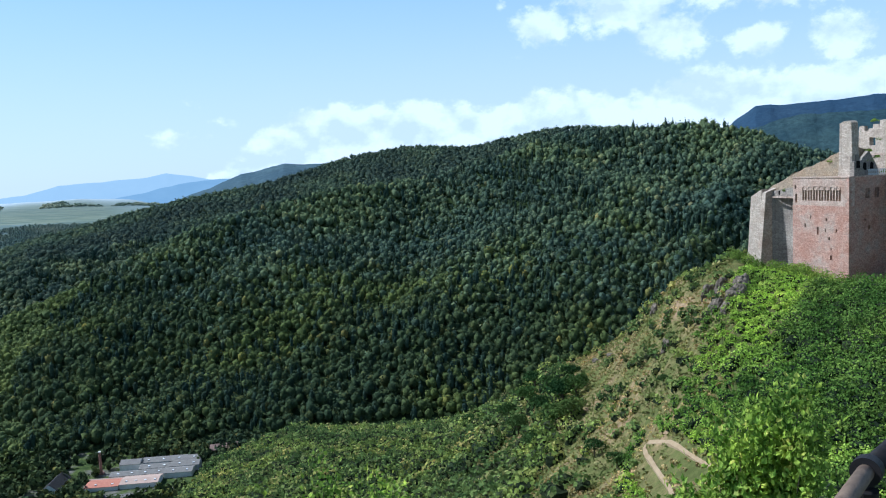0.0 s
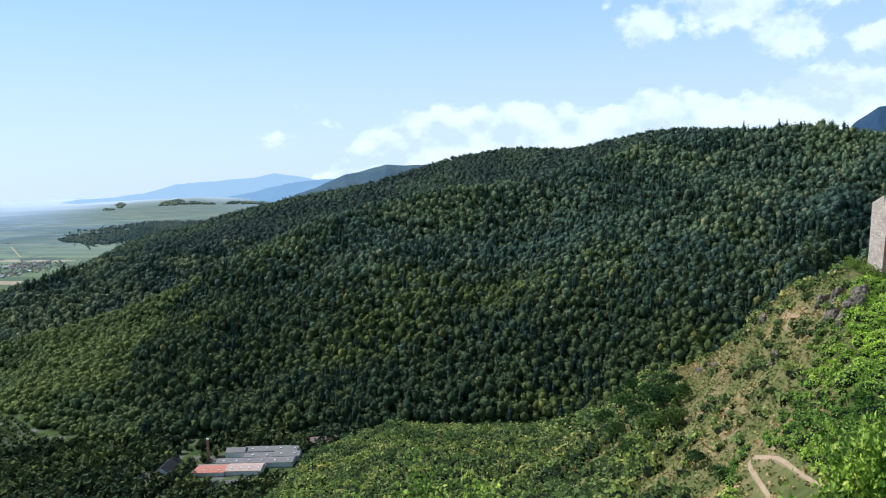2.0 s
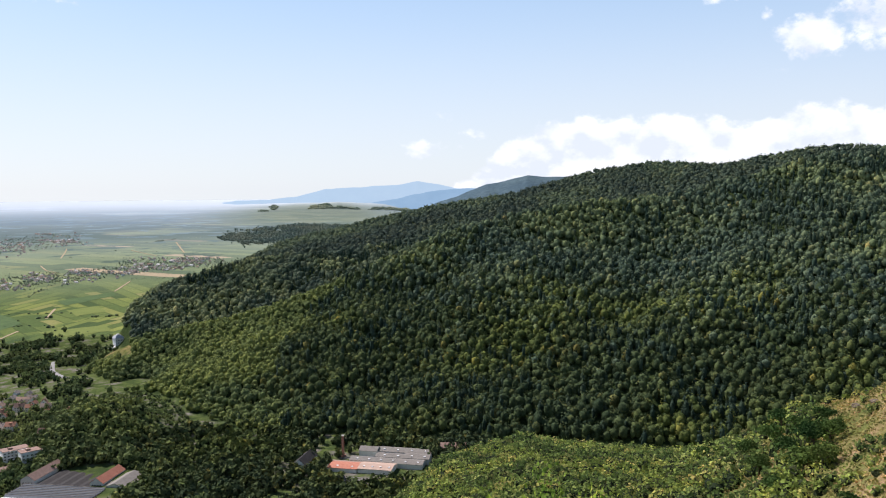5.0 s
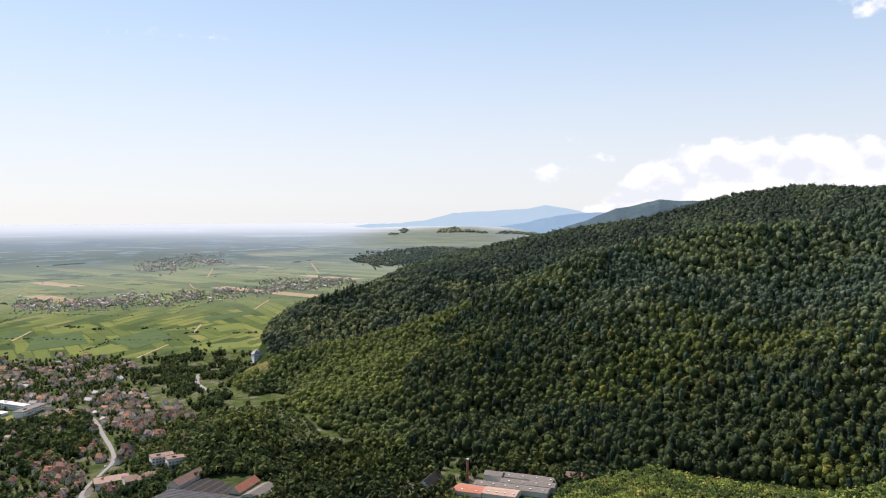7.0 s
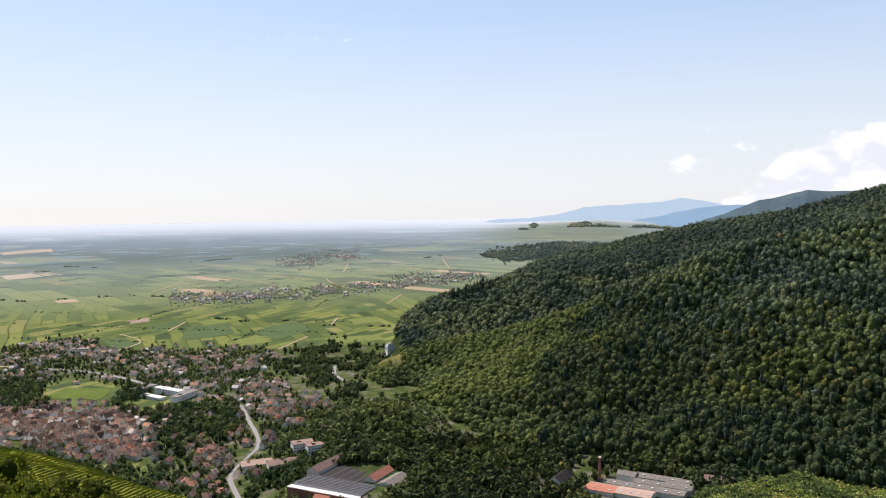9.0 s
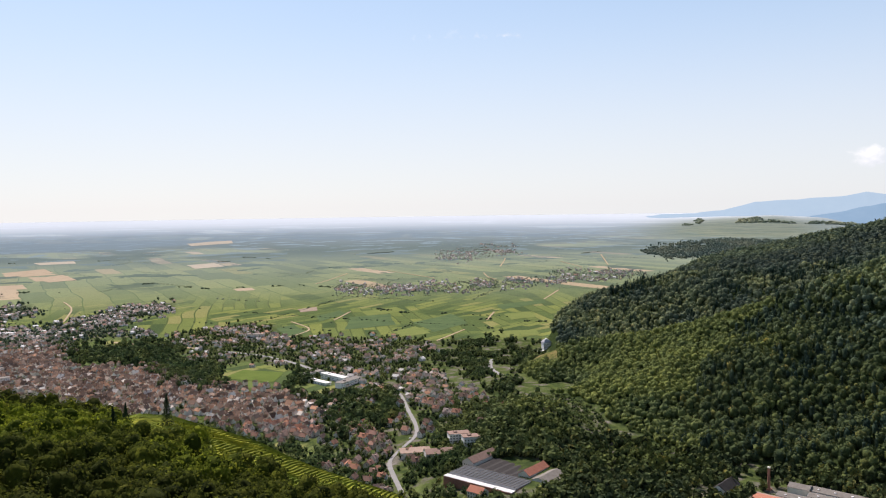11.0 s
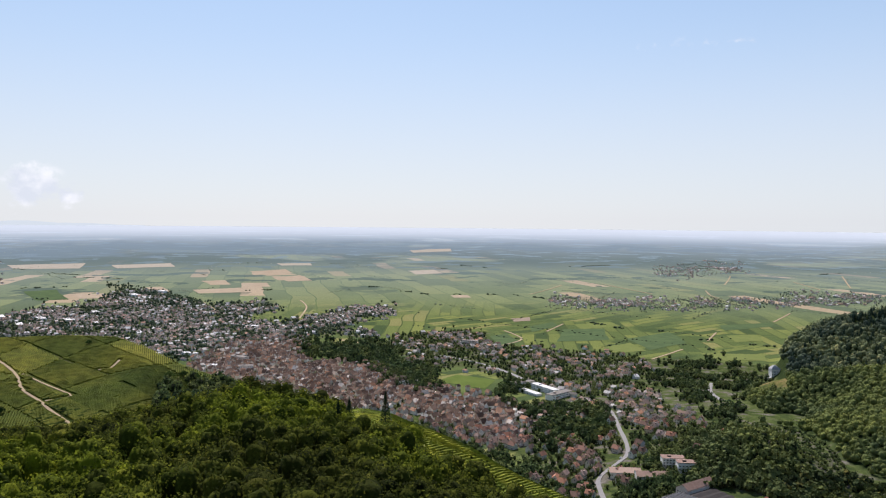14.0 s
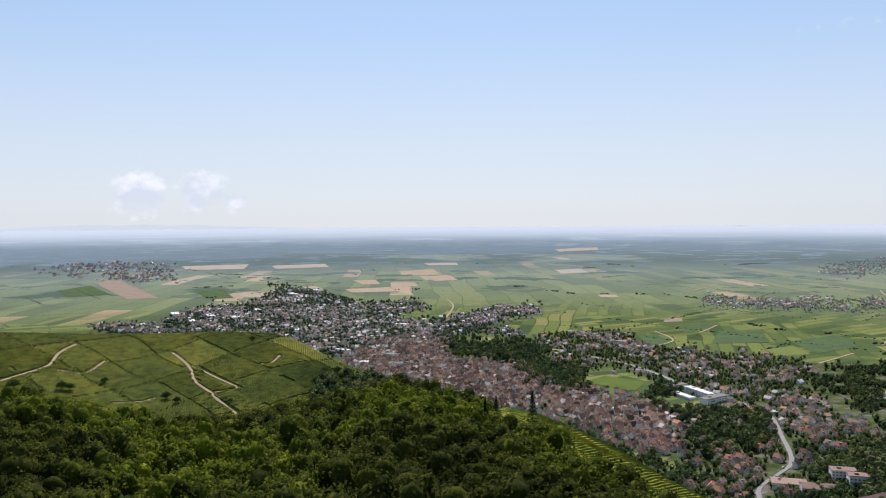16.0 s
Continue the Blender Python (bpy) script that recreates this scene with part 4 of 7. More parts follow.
def off_path(x, y, gap):
    ok = np.ones(len(x), bool)
    for p, q in zip(PATHWAY, PATHWAY[1:]):
        for w, g in ((0.0, gap), (0.035, gap), (0.07, gap * 0.7)):      # the path and a margin on its downhill side
            ax, ay, bx, by = p.x * (1 - w), p.y * (1 - w), q.x * (1 - w), q.y * (1 - w)
            t = np.clip(((x - ax) * (bx - ax) + (y - ay) * (by - ay)) / ((bx - ax) ** 2 + (by - ay) ** 2 + 1e-6), 0, 1)
            ok &= np.hypot(x - ax - t * (bx - ax), y - ay - t * (by - ay)) > g
    return ok


az, r, x, y, z, form, el = scatter(-32, -8, 60, 226, 2.4)
keep = (form == 1) & ~((az < -17.8) & (r > np.interp(az, (-26, -24, -21, -18), (182, 182, 194, 203)))) & (az < slope_edge(el) + 0.7 * fbm(x / 12, y / 12) + rng.normal(0, 0.3, len(x))) & (fbm(x / 14 + 3, y / 14) < 0.5) & off_path(x, y, 1.9)
az, r, x, y, z = (v[keep] for v in (az, r, x, y, z))
lump = np.clip(fbm(x / 9, y / 9) + 0.35, 0, 1.2)
shady = (fbm(x / 22 + 11, y / 22 + 4) + np.clip((-20 - az) / 6, 0, 0.5)) > 0.32
rad = 1.1 + 0.75 * lump + rng.uniform(-0.2, 0.4, len(x)) + 0.7 * shady
leafy_stuff("climbing_vine", "bright green vine spreading over the castle slope", x[~shady], y[~shady], z[~shady] - 0.5, rad[~shady], rad[~shady] * 1.35, 120, 0.19, M_VINE_CLIMB, "shrubs")
leafy_stuff("slope_bushes", "dark green bushes on the castle slope", x[shady], y[shady], z[shady] - 0.5, rad[shady], rad[shady] * 1.7, 110, 0.21, M_BUSH, "shrubs")
crowns("climbing_vine", "stems under the vine, coloured near black as shade", x, y, z - 0.6, rad * 0.72, rad * 1.05, M_INNER_SHADE, ICO1, 0.2, "shrubs")
# dry grass and low herbs on the open ground
az, r, x, y, z, form, el = scatter(-18, 8, 90, 340, 1.35)
keep = (form == 1) & (r < col(NEAR, az, 1)) & off_path(x, y, 0.5) & (rng.random(len(x)) < 0.8)
x, y, z = x[keep], y[keep], z[keep]
b = rng.uniform(0.4, 1.0, len(x))
leafy_stuff("dry_grass", "dry grass and low herbs on the open slope", x, y, z - 0.1, 1.0 * b, 1.1 * b, 8, 0.28, M_DRY, "grass")

# wood on the near hill
az, r, x, y, z, form, el = scatter(52, 112, 185, 490, 6.3)
keep = (form == 1) & (r < col(NEAR, az, 1) + 35) & ~((az < 73) & (el > vine_edge(az) - 0.75)) & (rng.random(len(x)) < 0.92)
x, y, z, r = x[keep], y[keep], z[keep], r[keep]
big = rng.uniform(0.6, 1.35, len(x)) * (1 + 0.25 * fbm(x / 40, y / 40))
z = z + rng.uniform(-2.5, 2.2, len(x)) + 2.5 * fbm(x / 16 + 2, y / 16)
hgt = 8.6 * big * rng.uniform(0.8, 1.3, len(x))
leafy_stuff("hill_wood", "sunlit deciduous wood on the near hill", x, y, z, 3.9 * big, hgt, 84, 0.50 * (0.6 + 0.4 * big), M_WOOD_NEAR, stray=0.5)
crowns("hill_wood", "inner branches and shaded leaves of the wood", x, y, z - 0.3, 2.9 * big, hgt * 0.8, M_WOOD_NEAR, ICO2, 0.22, smooth=True)


ROADS = []


# ---- roads and tracks ----
def road_mat(name, c0, c1):
    a = Mat(name, 0.9, 0.2)
    n = a.noise(0.35, 5, 0.65)
    a.color(a.ramp(n, ((0.3, c0), (0.7, c1))))
    a.bump(n, 0.3, 0.1)
    return a.m


M_ASPHALT = road_mat("pale_asphalt", (0.19, 0.185, 0.178), (0.25, 0.243, 0.23))
M_TRACK = road_mat("sandy_track", (0.29, 0.215, 0.12), (0.38, 0.295, 0.18))
M_FOOT = road_mat("trodden_earth", (0.24, 0.165, 0.085), (0.33, 0.24, 0.14))


def strip(name, label, pts, width, mat, r_from, r_to=4600, lift=0.5):
    """A ribbon laid over the ground through points given by bearing and angle."""
    P = [xyz(a, spot(a, e, r_from, r_to)) for a, e in pts]
    fine = []
    for k in range(len(P) - 1):
        p0, p1, p2, p3 = P[max(k - 1, 0)], P[k], P[k + 1], P[min(k + 2, len(P) - 1)]
        n = max(3, min(24, int((p2 - p1).length / 8)))
        for i in range(n):
            t = i / n
            fine.append(0.5 * (2 * p1 + (p2 - p0) * t + (2 * p0 - 5 * p1 + 4 * p2 - p3) * t * t + (3 * p1 - p0 - 3 * p2 + p3) * t ** 3))
    fine.append(P[-1])
    ROADS.append(([np.array(p[:2]) for p in fine[::3] + fine[-1:]], width))
    bm = bmesh.new()
    prev = None
    for k, p in enumerate(fine):
        d = fine[min(k + 1, len(fine) - 1)] - fine[max(k - 1, 0)]
        side = Vector((-d.y, d.x, 0)).normalized() * width * 0.5 * (1 + 0.12 * noise.noise(p * 0.05))
        row = []
        for s in (1, -1):
            q = p + side * s
            rr, aa = math.hypot(q.x, q.y), math.degrees(math.atan2(-q.x, q.y))
            q.z = float(lie(aa, rr)[0]) + lift
            row.append(bm.verts.new(q))
            row.append(bm.verts.new(q - Vector((0, 0, lift + 0.6))))
        if prev:
            for f in ((prev[0], row[0], row[2], prev[2]), (prev[0], prev[1], row[1], row[0]), (prev[2], row[2], row[3], prev[3])):
                bm.faces.new(f)
        prev = row
    bmesh.ops.recalc_face_normals(bm, faces=bm.faces)
    return tagged(part(name, bm, mat), label, "road", kind="structure")


strip("road", "pale asphalt road winding through the gardens", [(53.3, -20.1), (53.55, -19.55), (53.95, -18.75), (54.15, -18.05), (53.75, -17.5), (52.8, -16.75), (52.15, -16.15), (52.2, -15.4), (52.72, -14.4), (53.2, -13.4), (53.65, -13.06)], 5.0, M_ASPHALT, 600, 1600)
strip("road", "asphalt street through the suburb", [(65.76, -9.7), (62.97, -10.21), (60.63, -10.9), (59.47, -11.43)], 9, M_ASPHALT, 900, 2300)
strip("road", "lane winding up towards the white villa", [(46.49, -10.88), (46.56, -11.48), (45.77, -12.03)], 7, M_ASPHALT, 900, 1900)
strip("road", "pale road between the fields", [(73.12, -8.57), (70.64, -8.97), (67.37, -9.41)], 9, M_TRACK, 1200, 2600)
for pts, w in (([(105.93, -9.92), (104.33, -9.55), (103.17, -9.22), (102.49, -8.44), (101.47, -7.96)], 2.8), ([(95.43, -8.93), (94.7, -9.55), (94.22, -10.16), (93.97, -10.95), (92.96, -11.79), (92.47, -12.32), (91.21, -13.37)], 2.8),
               ([(89.44, -10.04), (88.72, -9.99), (88.12, -9.5)], 2.2), ([(102.68, -9.52), (101.0, -9.92), (99.77, -9.2)], 2.4), ([(99.3, -12.03), (97.51, -12.08), (96.6, -11.9)], 2),
               ([(93.96, -9.99), (92.45, -10.85), (91.11, -11.63), (92.66, -11.81)], 2.2)):
    strip("vineyard_track", "sandy farm track between the vineyards", pts, w, M_TRACK, 600, 1000)
for pts in ([(75.94, -5.72), (75.6, -6.0), (75.51, -6.27), (75.7, -6.6), (76.0, -7.0)], [(82.72, -5.71), (81.71, -6.41)], [(59.28, -5.2), (56.99, -4.5)], [(45.8, -4.16), (45.43, -3.55)], [(47.01, -4.6), (46.67, -4.93), (46.11, -5.08)],
            [(38.55, -3.32), (38.29, -3.71), (38.04, -4.07)], [(61.07, -7.85), (59.8, -8.43), (61.26, -8.94)], [(58.03, -7.86), (56.83, -7.27)], [(46.82, -8.06), (46.28, -7.46)], [(41.46, -3.79), (39.82, -4.25)],
            [(42.64, -6.54), (41.61, -5.9)], [(54.13, -4.32), (50.62, -4.95)], [(50.53, -9.53), (48.48, -8.73)]):
    strip("field_track", "pale sandy track across the fields", pts, 5, M_TRACK, 1400, 4300, 0.9)
strip("footpath", "sandy footpath bending below the castle", [(-16.85, -21.12), (-15.71, -20.65), (-14.17, -19.74), (-12.59, -19.51), (-11.79, -19.73), (-12.17, -20.66), (-13.33, -22.26), (-13.71, -22.97)], 0.55, M_FOOT, 60, 240, 0.3)




def field_mat(name, c0, c1, row=0.12, turn=0.4):
    """Tilled or mown ground with faint working lines."""
    a = Mat(name, 1.0, 0.0)
    w = a.node("ShaderNodeTexWave", Scale=row, Distortion=1.2, Detail=2.0)
    a.link(a.pos((1, 1, 0), (0, 0, turn)), w.inputs[0])
    n = a.noise(0.03, 5, 0.65)
    c = a.ramp(n, ((0.3, c0), (0.7, c1)))
    a.color(a.mix(1.0, c, a.ramp(w.outputs[1], ((0.2, (0.93, 0.93, 0.93)), (0.8, (1.05, 1.05, 1.05)))), "MULTIPLY"))
    a.bump(n, 0.3, 0.5)
    return a.m


M_STUBBLE = field_mat("pale_stubble", (0.34, 0.275, 0.19), (0.40, 0.325, 0.235))
# the same stubble greyed and paled for haze
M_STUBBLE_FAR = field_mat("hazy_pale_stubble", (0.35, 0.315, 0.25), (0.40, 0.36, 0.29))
M_SOIL = field_mat("bare_reddish_soil", (0.25, 0.20, 0.15), (0.30, 0.24, 0.18))
M_MEADOW = field_mat("mown_meadow_grass", (0.088, 0.125, 0.032), (0.12, 0.158, 0.042), 0.3)
M_DARKCROP = field_mat("dark_green_crop", (0.07, 0.105, 0.05), (0.095, 0.135, 0.06))
M_BRIGHTVINE = field_mat("bright_green_vines", (0.135, 0.165, 0.054), (0.165, 0.192, 0.064), 0.35, 1.2)


def patch(name, label, corners, mat, r_from, r_to=4600, lift=0.6):
    """A field with four corners given by bearing and angle, draped over the ground."""
    P = [xyz(a, spot(a, e, r_from, r_to)) for a, e in corners]
    n = 10
    bm = bmesh.new()
    grid = []
    for i in range(n + 1):
        u = i / n
        row = []
        for j in range(n + 1):
            v = j / n
            q = (P[0] * (1 - u) + P[1] * u) * (1 - v) + (P[3] * (1 - u) + P[2] * u) * v
            q = q + (Vector((noise.noise(q * 0.012), noise.noise(q * 0.012 + Vector((9, 0, 0))), 0)) * 6 if i in (0, n) or j in (0, n) else Vector())
            q.z = float(lie(math.degrees(math.atan2(-q.x, q.y)), math.hypot(q.x, q.y))[0]) + lift
            row.append(bm.verts.new(q))
        grid.append(row)
    for i in range(n):
        for j in range(n):
            bm.faces.new((grid[i][j], grid[i + 1][j], grid[i + 1][j + 1], grid[i][j + 1]))
    bmesh.ops.recalc_face_normals(bm, faces=bm.faces)
    if sum(f.normal.z for f in bm.faces) < 0:
        bmesh.ops.reverse_faces(bm, faces=bm.faces)
    return tagged(part(name, bm, mat), label, "field", kind="structure")


patch("meadow", "mown green meadow beside the old town", [(66.0, -11.6), (64.4, -11.05), (61.7, -11.4), (62.4, -12.05)], M_MEADOW, 900, 2200)
# corners of single fields, by bearing and angle
FIELDS = [
    ([(79.5, -3.64), (77.85, -3.54), (76.32, -3.88), (78.27, -3.95)], M_STUBBLE),
    ([(77.56, -4.03), (75.99, -3.92), (75.08, -4.3), (76.82, -4.37)], M_STUBBLE),
    ([(82.8, -4.26), (81.16, -4.24), (80.75, -4.54), (82.19, -4.56)], M_STUBBLE),
    ([(83.34, -4.87), (79.72, -4.75), (79.23, -5.09), (83.01, -5.12)], M_STUBBLE),
    ([(79.72, -4.47), (78.27, -4.44), (77.98, -4.73), (79.22, -4.72)], M_STUBBLE),
    ([(86.45, -4.64), (85.45, -4.62), (84.84, -4.96), (85.93, -4.94)], M_STUBBLE),
    ([(94.77, -3.0), (90.19, -2.95), (90.58, -3.3), (94.4, -3.25)], M_STUBBLE_FAR),
    ([(88.62, -3.1), (84.82, -3.0), (84.54, -3.25), (88.23, -3.31)], M_STUBBLE_FAR),
    ([(100.35, -3.91), (98.6, -3.86), (96.28, -5.14), (98.27, -5.13)], M_SOIL),
    ([(91.0, -5.01), (89.04, -4.98), (88.65, -5.32), (90.62, -5.3)], M_STUBBLE),
    ([(100.53, -4.13), (102.57, -4.38), (101.91, -4.85), (99.15, -4.79)], M_DARKCROP),
    ([(93.86, -4.72), (91.96, -4.66), (91.2, -5.32), (93.12, -5.34)], M_DARKCROP),
    ([(79.39, -3.63), (76.97, -3.49), (76.48, -3.77), (79.24, -3.89)], M_STUBBLE),
    ([(77.96, -3.99), (75.65, -4.0), (75.15, -4.28), (77.49, -4.27)], M_STUBBLE),
    ([(79.42, -4.49), (78.3, -4.45), (78.05, -4.68), (79.11, -4.69)], M_STUBBLE),
    ([(68.16, -3.58), (66.26, -3.49), (65.58, -3.75), (67.6, -3.84)], M_STUBBLE_FAR),
    ([(68.11, -2.09), (65.07, -1.93), (65.0, -2.13), (67.74, -2.26)], M_STUBBLE_FAR),
    ([(77.61, -3.06), (75.28, -3.04), (75.12, -3.2), (77.28, -3.22)], M_STUBBLE_FAR),
    ([(65.16, -5.36), (63.8, -5.33), (63.53, -5.5), (64.78, -5.53)], M_STUBBLE),
    ([(60.67, -6.98), (59.25, -6.86), (59.14, -7.11), (60.47, -7.19)], M_SOIL),
    ([(56.82, -7.67), (53.94, -7.5), (53.54, -8.33), (57.25, -8.55)], M_DARKCROP),
    ([(52.29, -8.19), (49.37, -7.58), (48.13, -8.25), (50.64, -8.88)], M_DARKCROP),
    ([(59.27, -7.51), (57.63, -7.16), (57.02, -7.42), (59.07, -7.92)], M_DARKCROP),
    ([(55.99, -7.29), (53.51, -7.02), (52.69, -7.28), (55.59, -7.63)], M_BRIGHTVINE),
    ([(47.31, -8.91), (43.18, -8.75), (42.97, -9.16), (46.48, -9.32)], M_BRIGHTVINE),
    ([(62.1, -8.29), (60.89, -8.06), (59.9, -8.7), (61.51, -8.95)], M_DARKCROP),
    ([(53.96, -8.81), (52.08, -8.44), (50.85, -8.95), (52.93, -9.2)], M_BRIGHTVINE),
    ([(46.04, -6.95), (42.75, -6.55), (42.55, -6.8), (45.63, -7.28)], M_DARKCROP),
    ([(45.64, -7.61), (43.58, -7.45), (43.17, -7.86), (45.02, -8.02)], M_BRIGHTVINE),
]
for corners, mat in FIELDS:
    patch("field", "field strip on the plain between the vineyards", corners, mat, 1500)


# ---- town ----
def plaster():
    a = Mat("house_plaster", 0.9, 0.2)
    c = a.ramp(a.island(), ((0.0, (0.80, 0.77, 0.71)), (0.25, (0.68, 0.60, 0.49)), (0.5, (0.84, 0.82, 0.76)), (0.7, (0.56, 0.43, 0.32)), (0.85, (0.86, 0.85, 0.82)), (1.0, (0.50, 0.43, 0.36))))
    return a.color(a.mix(1.0, c, a.ramp(a.noise(0.6, 4), ((0.3, (0.85, 0.85, 0.85)), (0.7, (1.05, 1.05, 1.05)))), "MULTIPLY")).m


ROOF_TONES = ((0.0, (0.085, 0.055, 0.04)), (0.2, (0.15, 0.095, 0.066)), (0.42, (0.235, 0.15, 0.105)), (0.56, (0.14, 0.105, 0.085)), (0.70, (0.31, 0.19, 0.125)), (0.82, (0.46, 0.25, 0.145)), (0.92, (0.40, 0.32, 0.25)), (1.0, (0.85, 0.80, 0.72)))
GREY_TONES = ((0.0, (0.10, 0.08, 0.07)), (0.28, (0.22, 0.155, 0.125)), (0.48, (0.17, 0.16, 0.153)), (0.64, (0.36, 0.32, 0.29)), (0.76, (0.40, 0.22, 0.15)), (0.88, (0.55, 0.53, 0.51)), (1.0, (0.88, 0.87, 0.85)))


def tiles(name, tones):
    a = Mat(name, 0.85, 0.25)
    c = a.ramp(a.island(), tones)
    w = a.noise(0.8, 5, 0.7)
    a.color(a.mix(1.0, c, a.ramp(w, ((0.3, (0.7, 0.7, 0.7)), (0.7, (1.2, 1.15, 1.1)))), "MULTIPLY"))
    a.bump(w, 0.5, 0.1)
    return a.m


M_ROOF_SUBURB = tiles("suburb_roof_tiles", ((0.0, (0.12, 0.085, 0.065)), (0.2, (0.27, 0.18, 0.13)), (0.4, (0.16, 0.14, 0.125)), (0.58, (0.25, 0.225, 0.20)), (0.72, (0.36, 0.22, 0.15)), (0.84, (0.52, 0.27, 0.15)), (0.93, (0.42, 0.38, 0.35)), (1.0, (0.78, 0.75, 0.70))))
M_WALL, M_ROOF, M_ROOF_NEW = plaster(), tiles("roof_tiles", ROOF_TONES), tiles("newer_roof_tiles", GREY_TONES)
M_DARK = Mat("window_glass", 0.15, 0.6).color((0.03, 0.035, 0.04)).m


def house_stuff(name, label, x, y, z, width, depth, eave, ridge, turn, roof=None):
    """Many plain gabled houses in one mesh: walls, two roof slabs, a chimney."""
    n = len(x)
    o = np.ones(n)
    hw, hd, ov, th = width / 2, depth / 2, 0.5 * o, 0.35 * o
    drop = (ridge - eave) * (ov / hd)

    def pt(a, b, c):
        return np.stack((a, b, c), -1)
    pts, faces, ids = [], [], []

    def add(points, fs, m):
        k = sum(len(p) for p in pts)
        pts.append(points)
        for f in fs:
            faces.append([k + i for i in f] + ([k + f[2]] if len(f) == 3 else []))
            ids.append(m)
    wall = [pt(sx * hw, sy * hd, c) for c in (-3 * o, eave) for sx, sy in ((-1, -1), (1, -1), (1, 1), (-1, 1))] + [pt(-hw, 0 * o, ridge), pt(hw, 0 * o, ridge)]
    add(wall, [(0, 1, 5, 4), (2, 3, 7, 6), (1, 2, 6, 5), (3, 0, 4, 7), (6, 9, 9, 5), (4, 8, 8, 7)], 0)
    for s in (-1, 1):
        e, top = s * (hd + ov), hw + ov
        sl = [pt(-top, e, eave - drop), pt(top, e, eave - drop), pt(top, 0 * o, ridge), pt(-top, 0 * o, ridge)]
        sl += [p + np.array((0, 0, 0.35)) for p in sl]
        add(sl, [(4, 5, 6, 7), (3, 2, 1, 0), (0, 1, 5, 4), (1, 2, 6, 5), (3, 0, 4, 7)] if s < 0 else [(7, 6, 5, 4), (0, 1, 2, 3), (4, 5, 1, 0), (5, 6, 2, 1), (7, 4, 0, 3)], 1)
    cx, cy = hw * rng.uniform(-0.6, 0.6, n), hd * 0.3 * rng.choice((-1, 1), n)
    ch = [pt(cx + sx * 0.45, cy + sy * 0.4, c) for c in (ridge - 2, ridge + 1.0) for sx, sy in ((-1, -1), (1, -1), (1, 1), (-1, 1))]
    add(ch, [(4, 5, 6, 7), (0, 1, 5, 4), (1, 2, 6, 5), (2, 3, 7, 6), (3, 0, 4, 7)], 1)
    P = np.stack([p for q in pts for p in q], 1)
    c, s = np.cos(turn)[:, None], np.sin(turn)[:, None]
    P = np.stack((P[..., 0] * c - P[..., 1] * s, P[..., 0] * s + P[..., 1] * c, P[..., 2]), -1) + np.stack((x, y, z), -1)[:, None]
    F = np.array(faces)[None] + (np.arange(n) * P.shape[1])[:, None, None]
    tri = np.concatenate((F[..., [0, 1, 2]], F[..., [0, 2, 3]]), 1)
    ids = np.tile(np.concatenate((ids, ids)), n)
    tri = tri.reshape(-1, 3)
    ok = (tri[:, 0] != tri[:, 1]) & (tri[:, 1] != tri[:, 2]) & (tri[:, 0] != tri[:, 2])
    return tagged(new(name, mesh_np(name, P.reshape(-1, 3), tri[ok], False, (M_WALL, roof or M_ROOF), ids[ok])), label, "houses", kind="stuff")


def off_road(x, y, gap):
    ok = np.ones(len(x), bool)
    for pts, w in ROADS:
        for p, q in zip(pts, pts[1:]):
            d = q - p
            t = np.clip(((x - p[0]) * d[0] + (y - p[1]) * d[1]) / (d @ d + 1e-6), 0, 1)
            ok &= np.hypot(x - p[0] - t * d[0], y - p[1] - t * d[1]) > w / 2 + gap
    return ok


def district(poly, r0, r1, step, size, eaves, chance=1.0, gap=6.0, pitch=(0.4, 0.6)):
    a = [p[0] for p in poly]
    az, r, x, y, z, form, el = scatter(min(a), max(a), r0, r1, step, 0.3)
    k = inside(poly, az + 1.1 * fbm(x / 90, y / 90) + rng.normal(0, 0.3, len(x)), el + 0.05 * el * fbm(x / 60 + 7, y / 60) + el * rng.normal(0, 0.02, len(x))) & (form == 0) & off_road(x, y, gap) & ~inside(MEADOW, az, el)
    k &= rng.random(len(x)) < chance + 0.5 * (1 - chance) * np.sign(fbm(x / 70 + 8, y / 70))
    n = int(k.sum())
    w = rng.uniform(*size, n)
    d = np.minimum(w * rng.uniform(0.55, 0.95, n), 11)
    ev = rng.uniform(*eaves, n)
    street = np.radians(25) + 0.5 * fbm(x[k] / 200, y[k] / 200) + rng.choice((0, 1.571), n) + rng.normal(0, 0.12, n)
    return x[k], y[k], z[k], w, d, ev, ev + d * rng.uniform(*pitch, n), street


# nearest houses are built singly further down; the rest is joined
SINGLE = 1130.0
HOUSES = []


def settle(name, label, spec, single=False, roof=None):
    spec = [np.asarray(v) for v in spec]
    if single:
        d = np.hypot(spec[0], spec[1])
        m = d < SINGLE
        HOUSES.extend(zip(*(v[m] for v in spec)))
        spec = [v[~m] for v in spec]
    house_stuff(name, label, *spec, roof)


settle("old_town_houses", "closely packed old houses with steep brown tile roofs", district(OLD_TOWN, 780, 2600, 11.2, (6, 12), (4, 7.5), 0.72, 2.5, (0.38, 0.66)), True)
settle("new_town_houses", "pale houses with brown and grey roofs among trees", district(NEW_TOWN, 1500, 3600, 14.5, (7, 13), (3, 5.5), 0.48, 6.0, (0.25, 0.4)), False, M_ROOF_NEW)
settle("suburb_houses", "detached plastered houses with gardens", district(SUBURB, 760, 2600, 16.5, (7.5, 12.5), (3.0, 5.6), 0.40, 6.0, (0.3, 0.46)), True, M_ROOF_SUBURB)
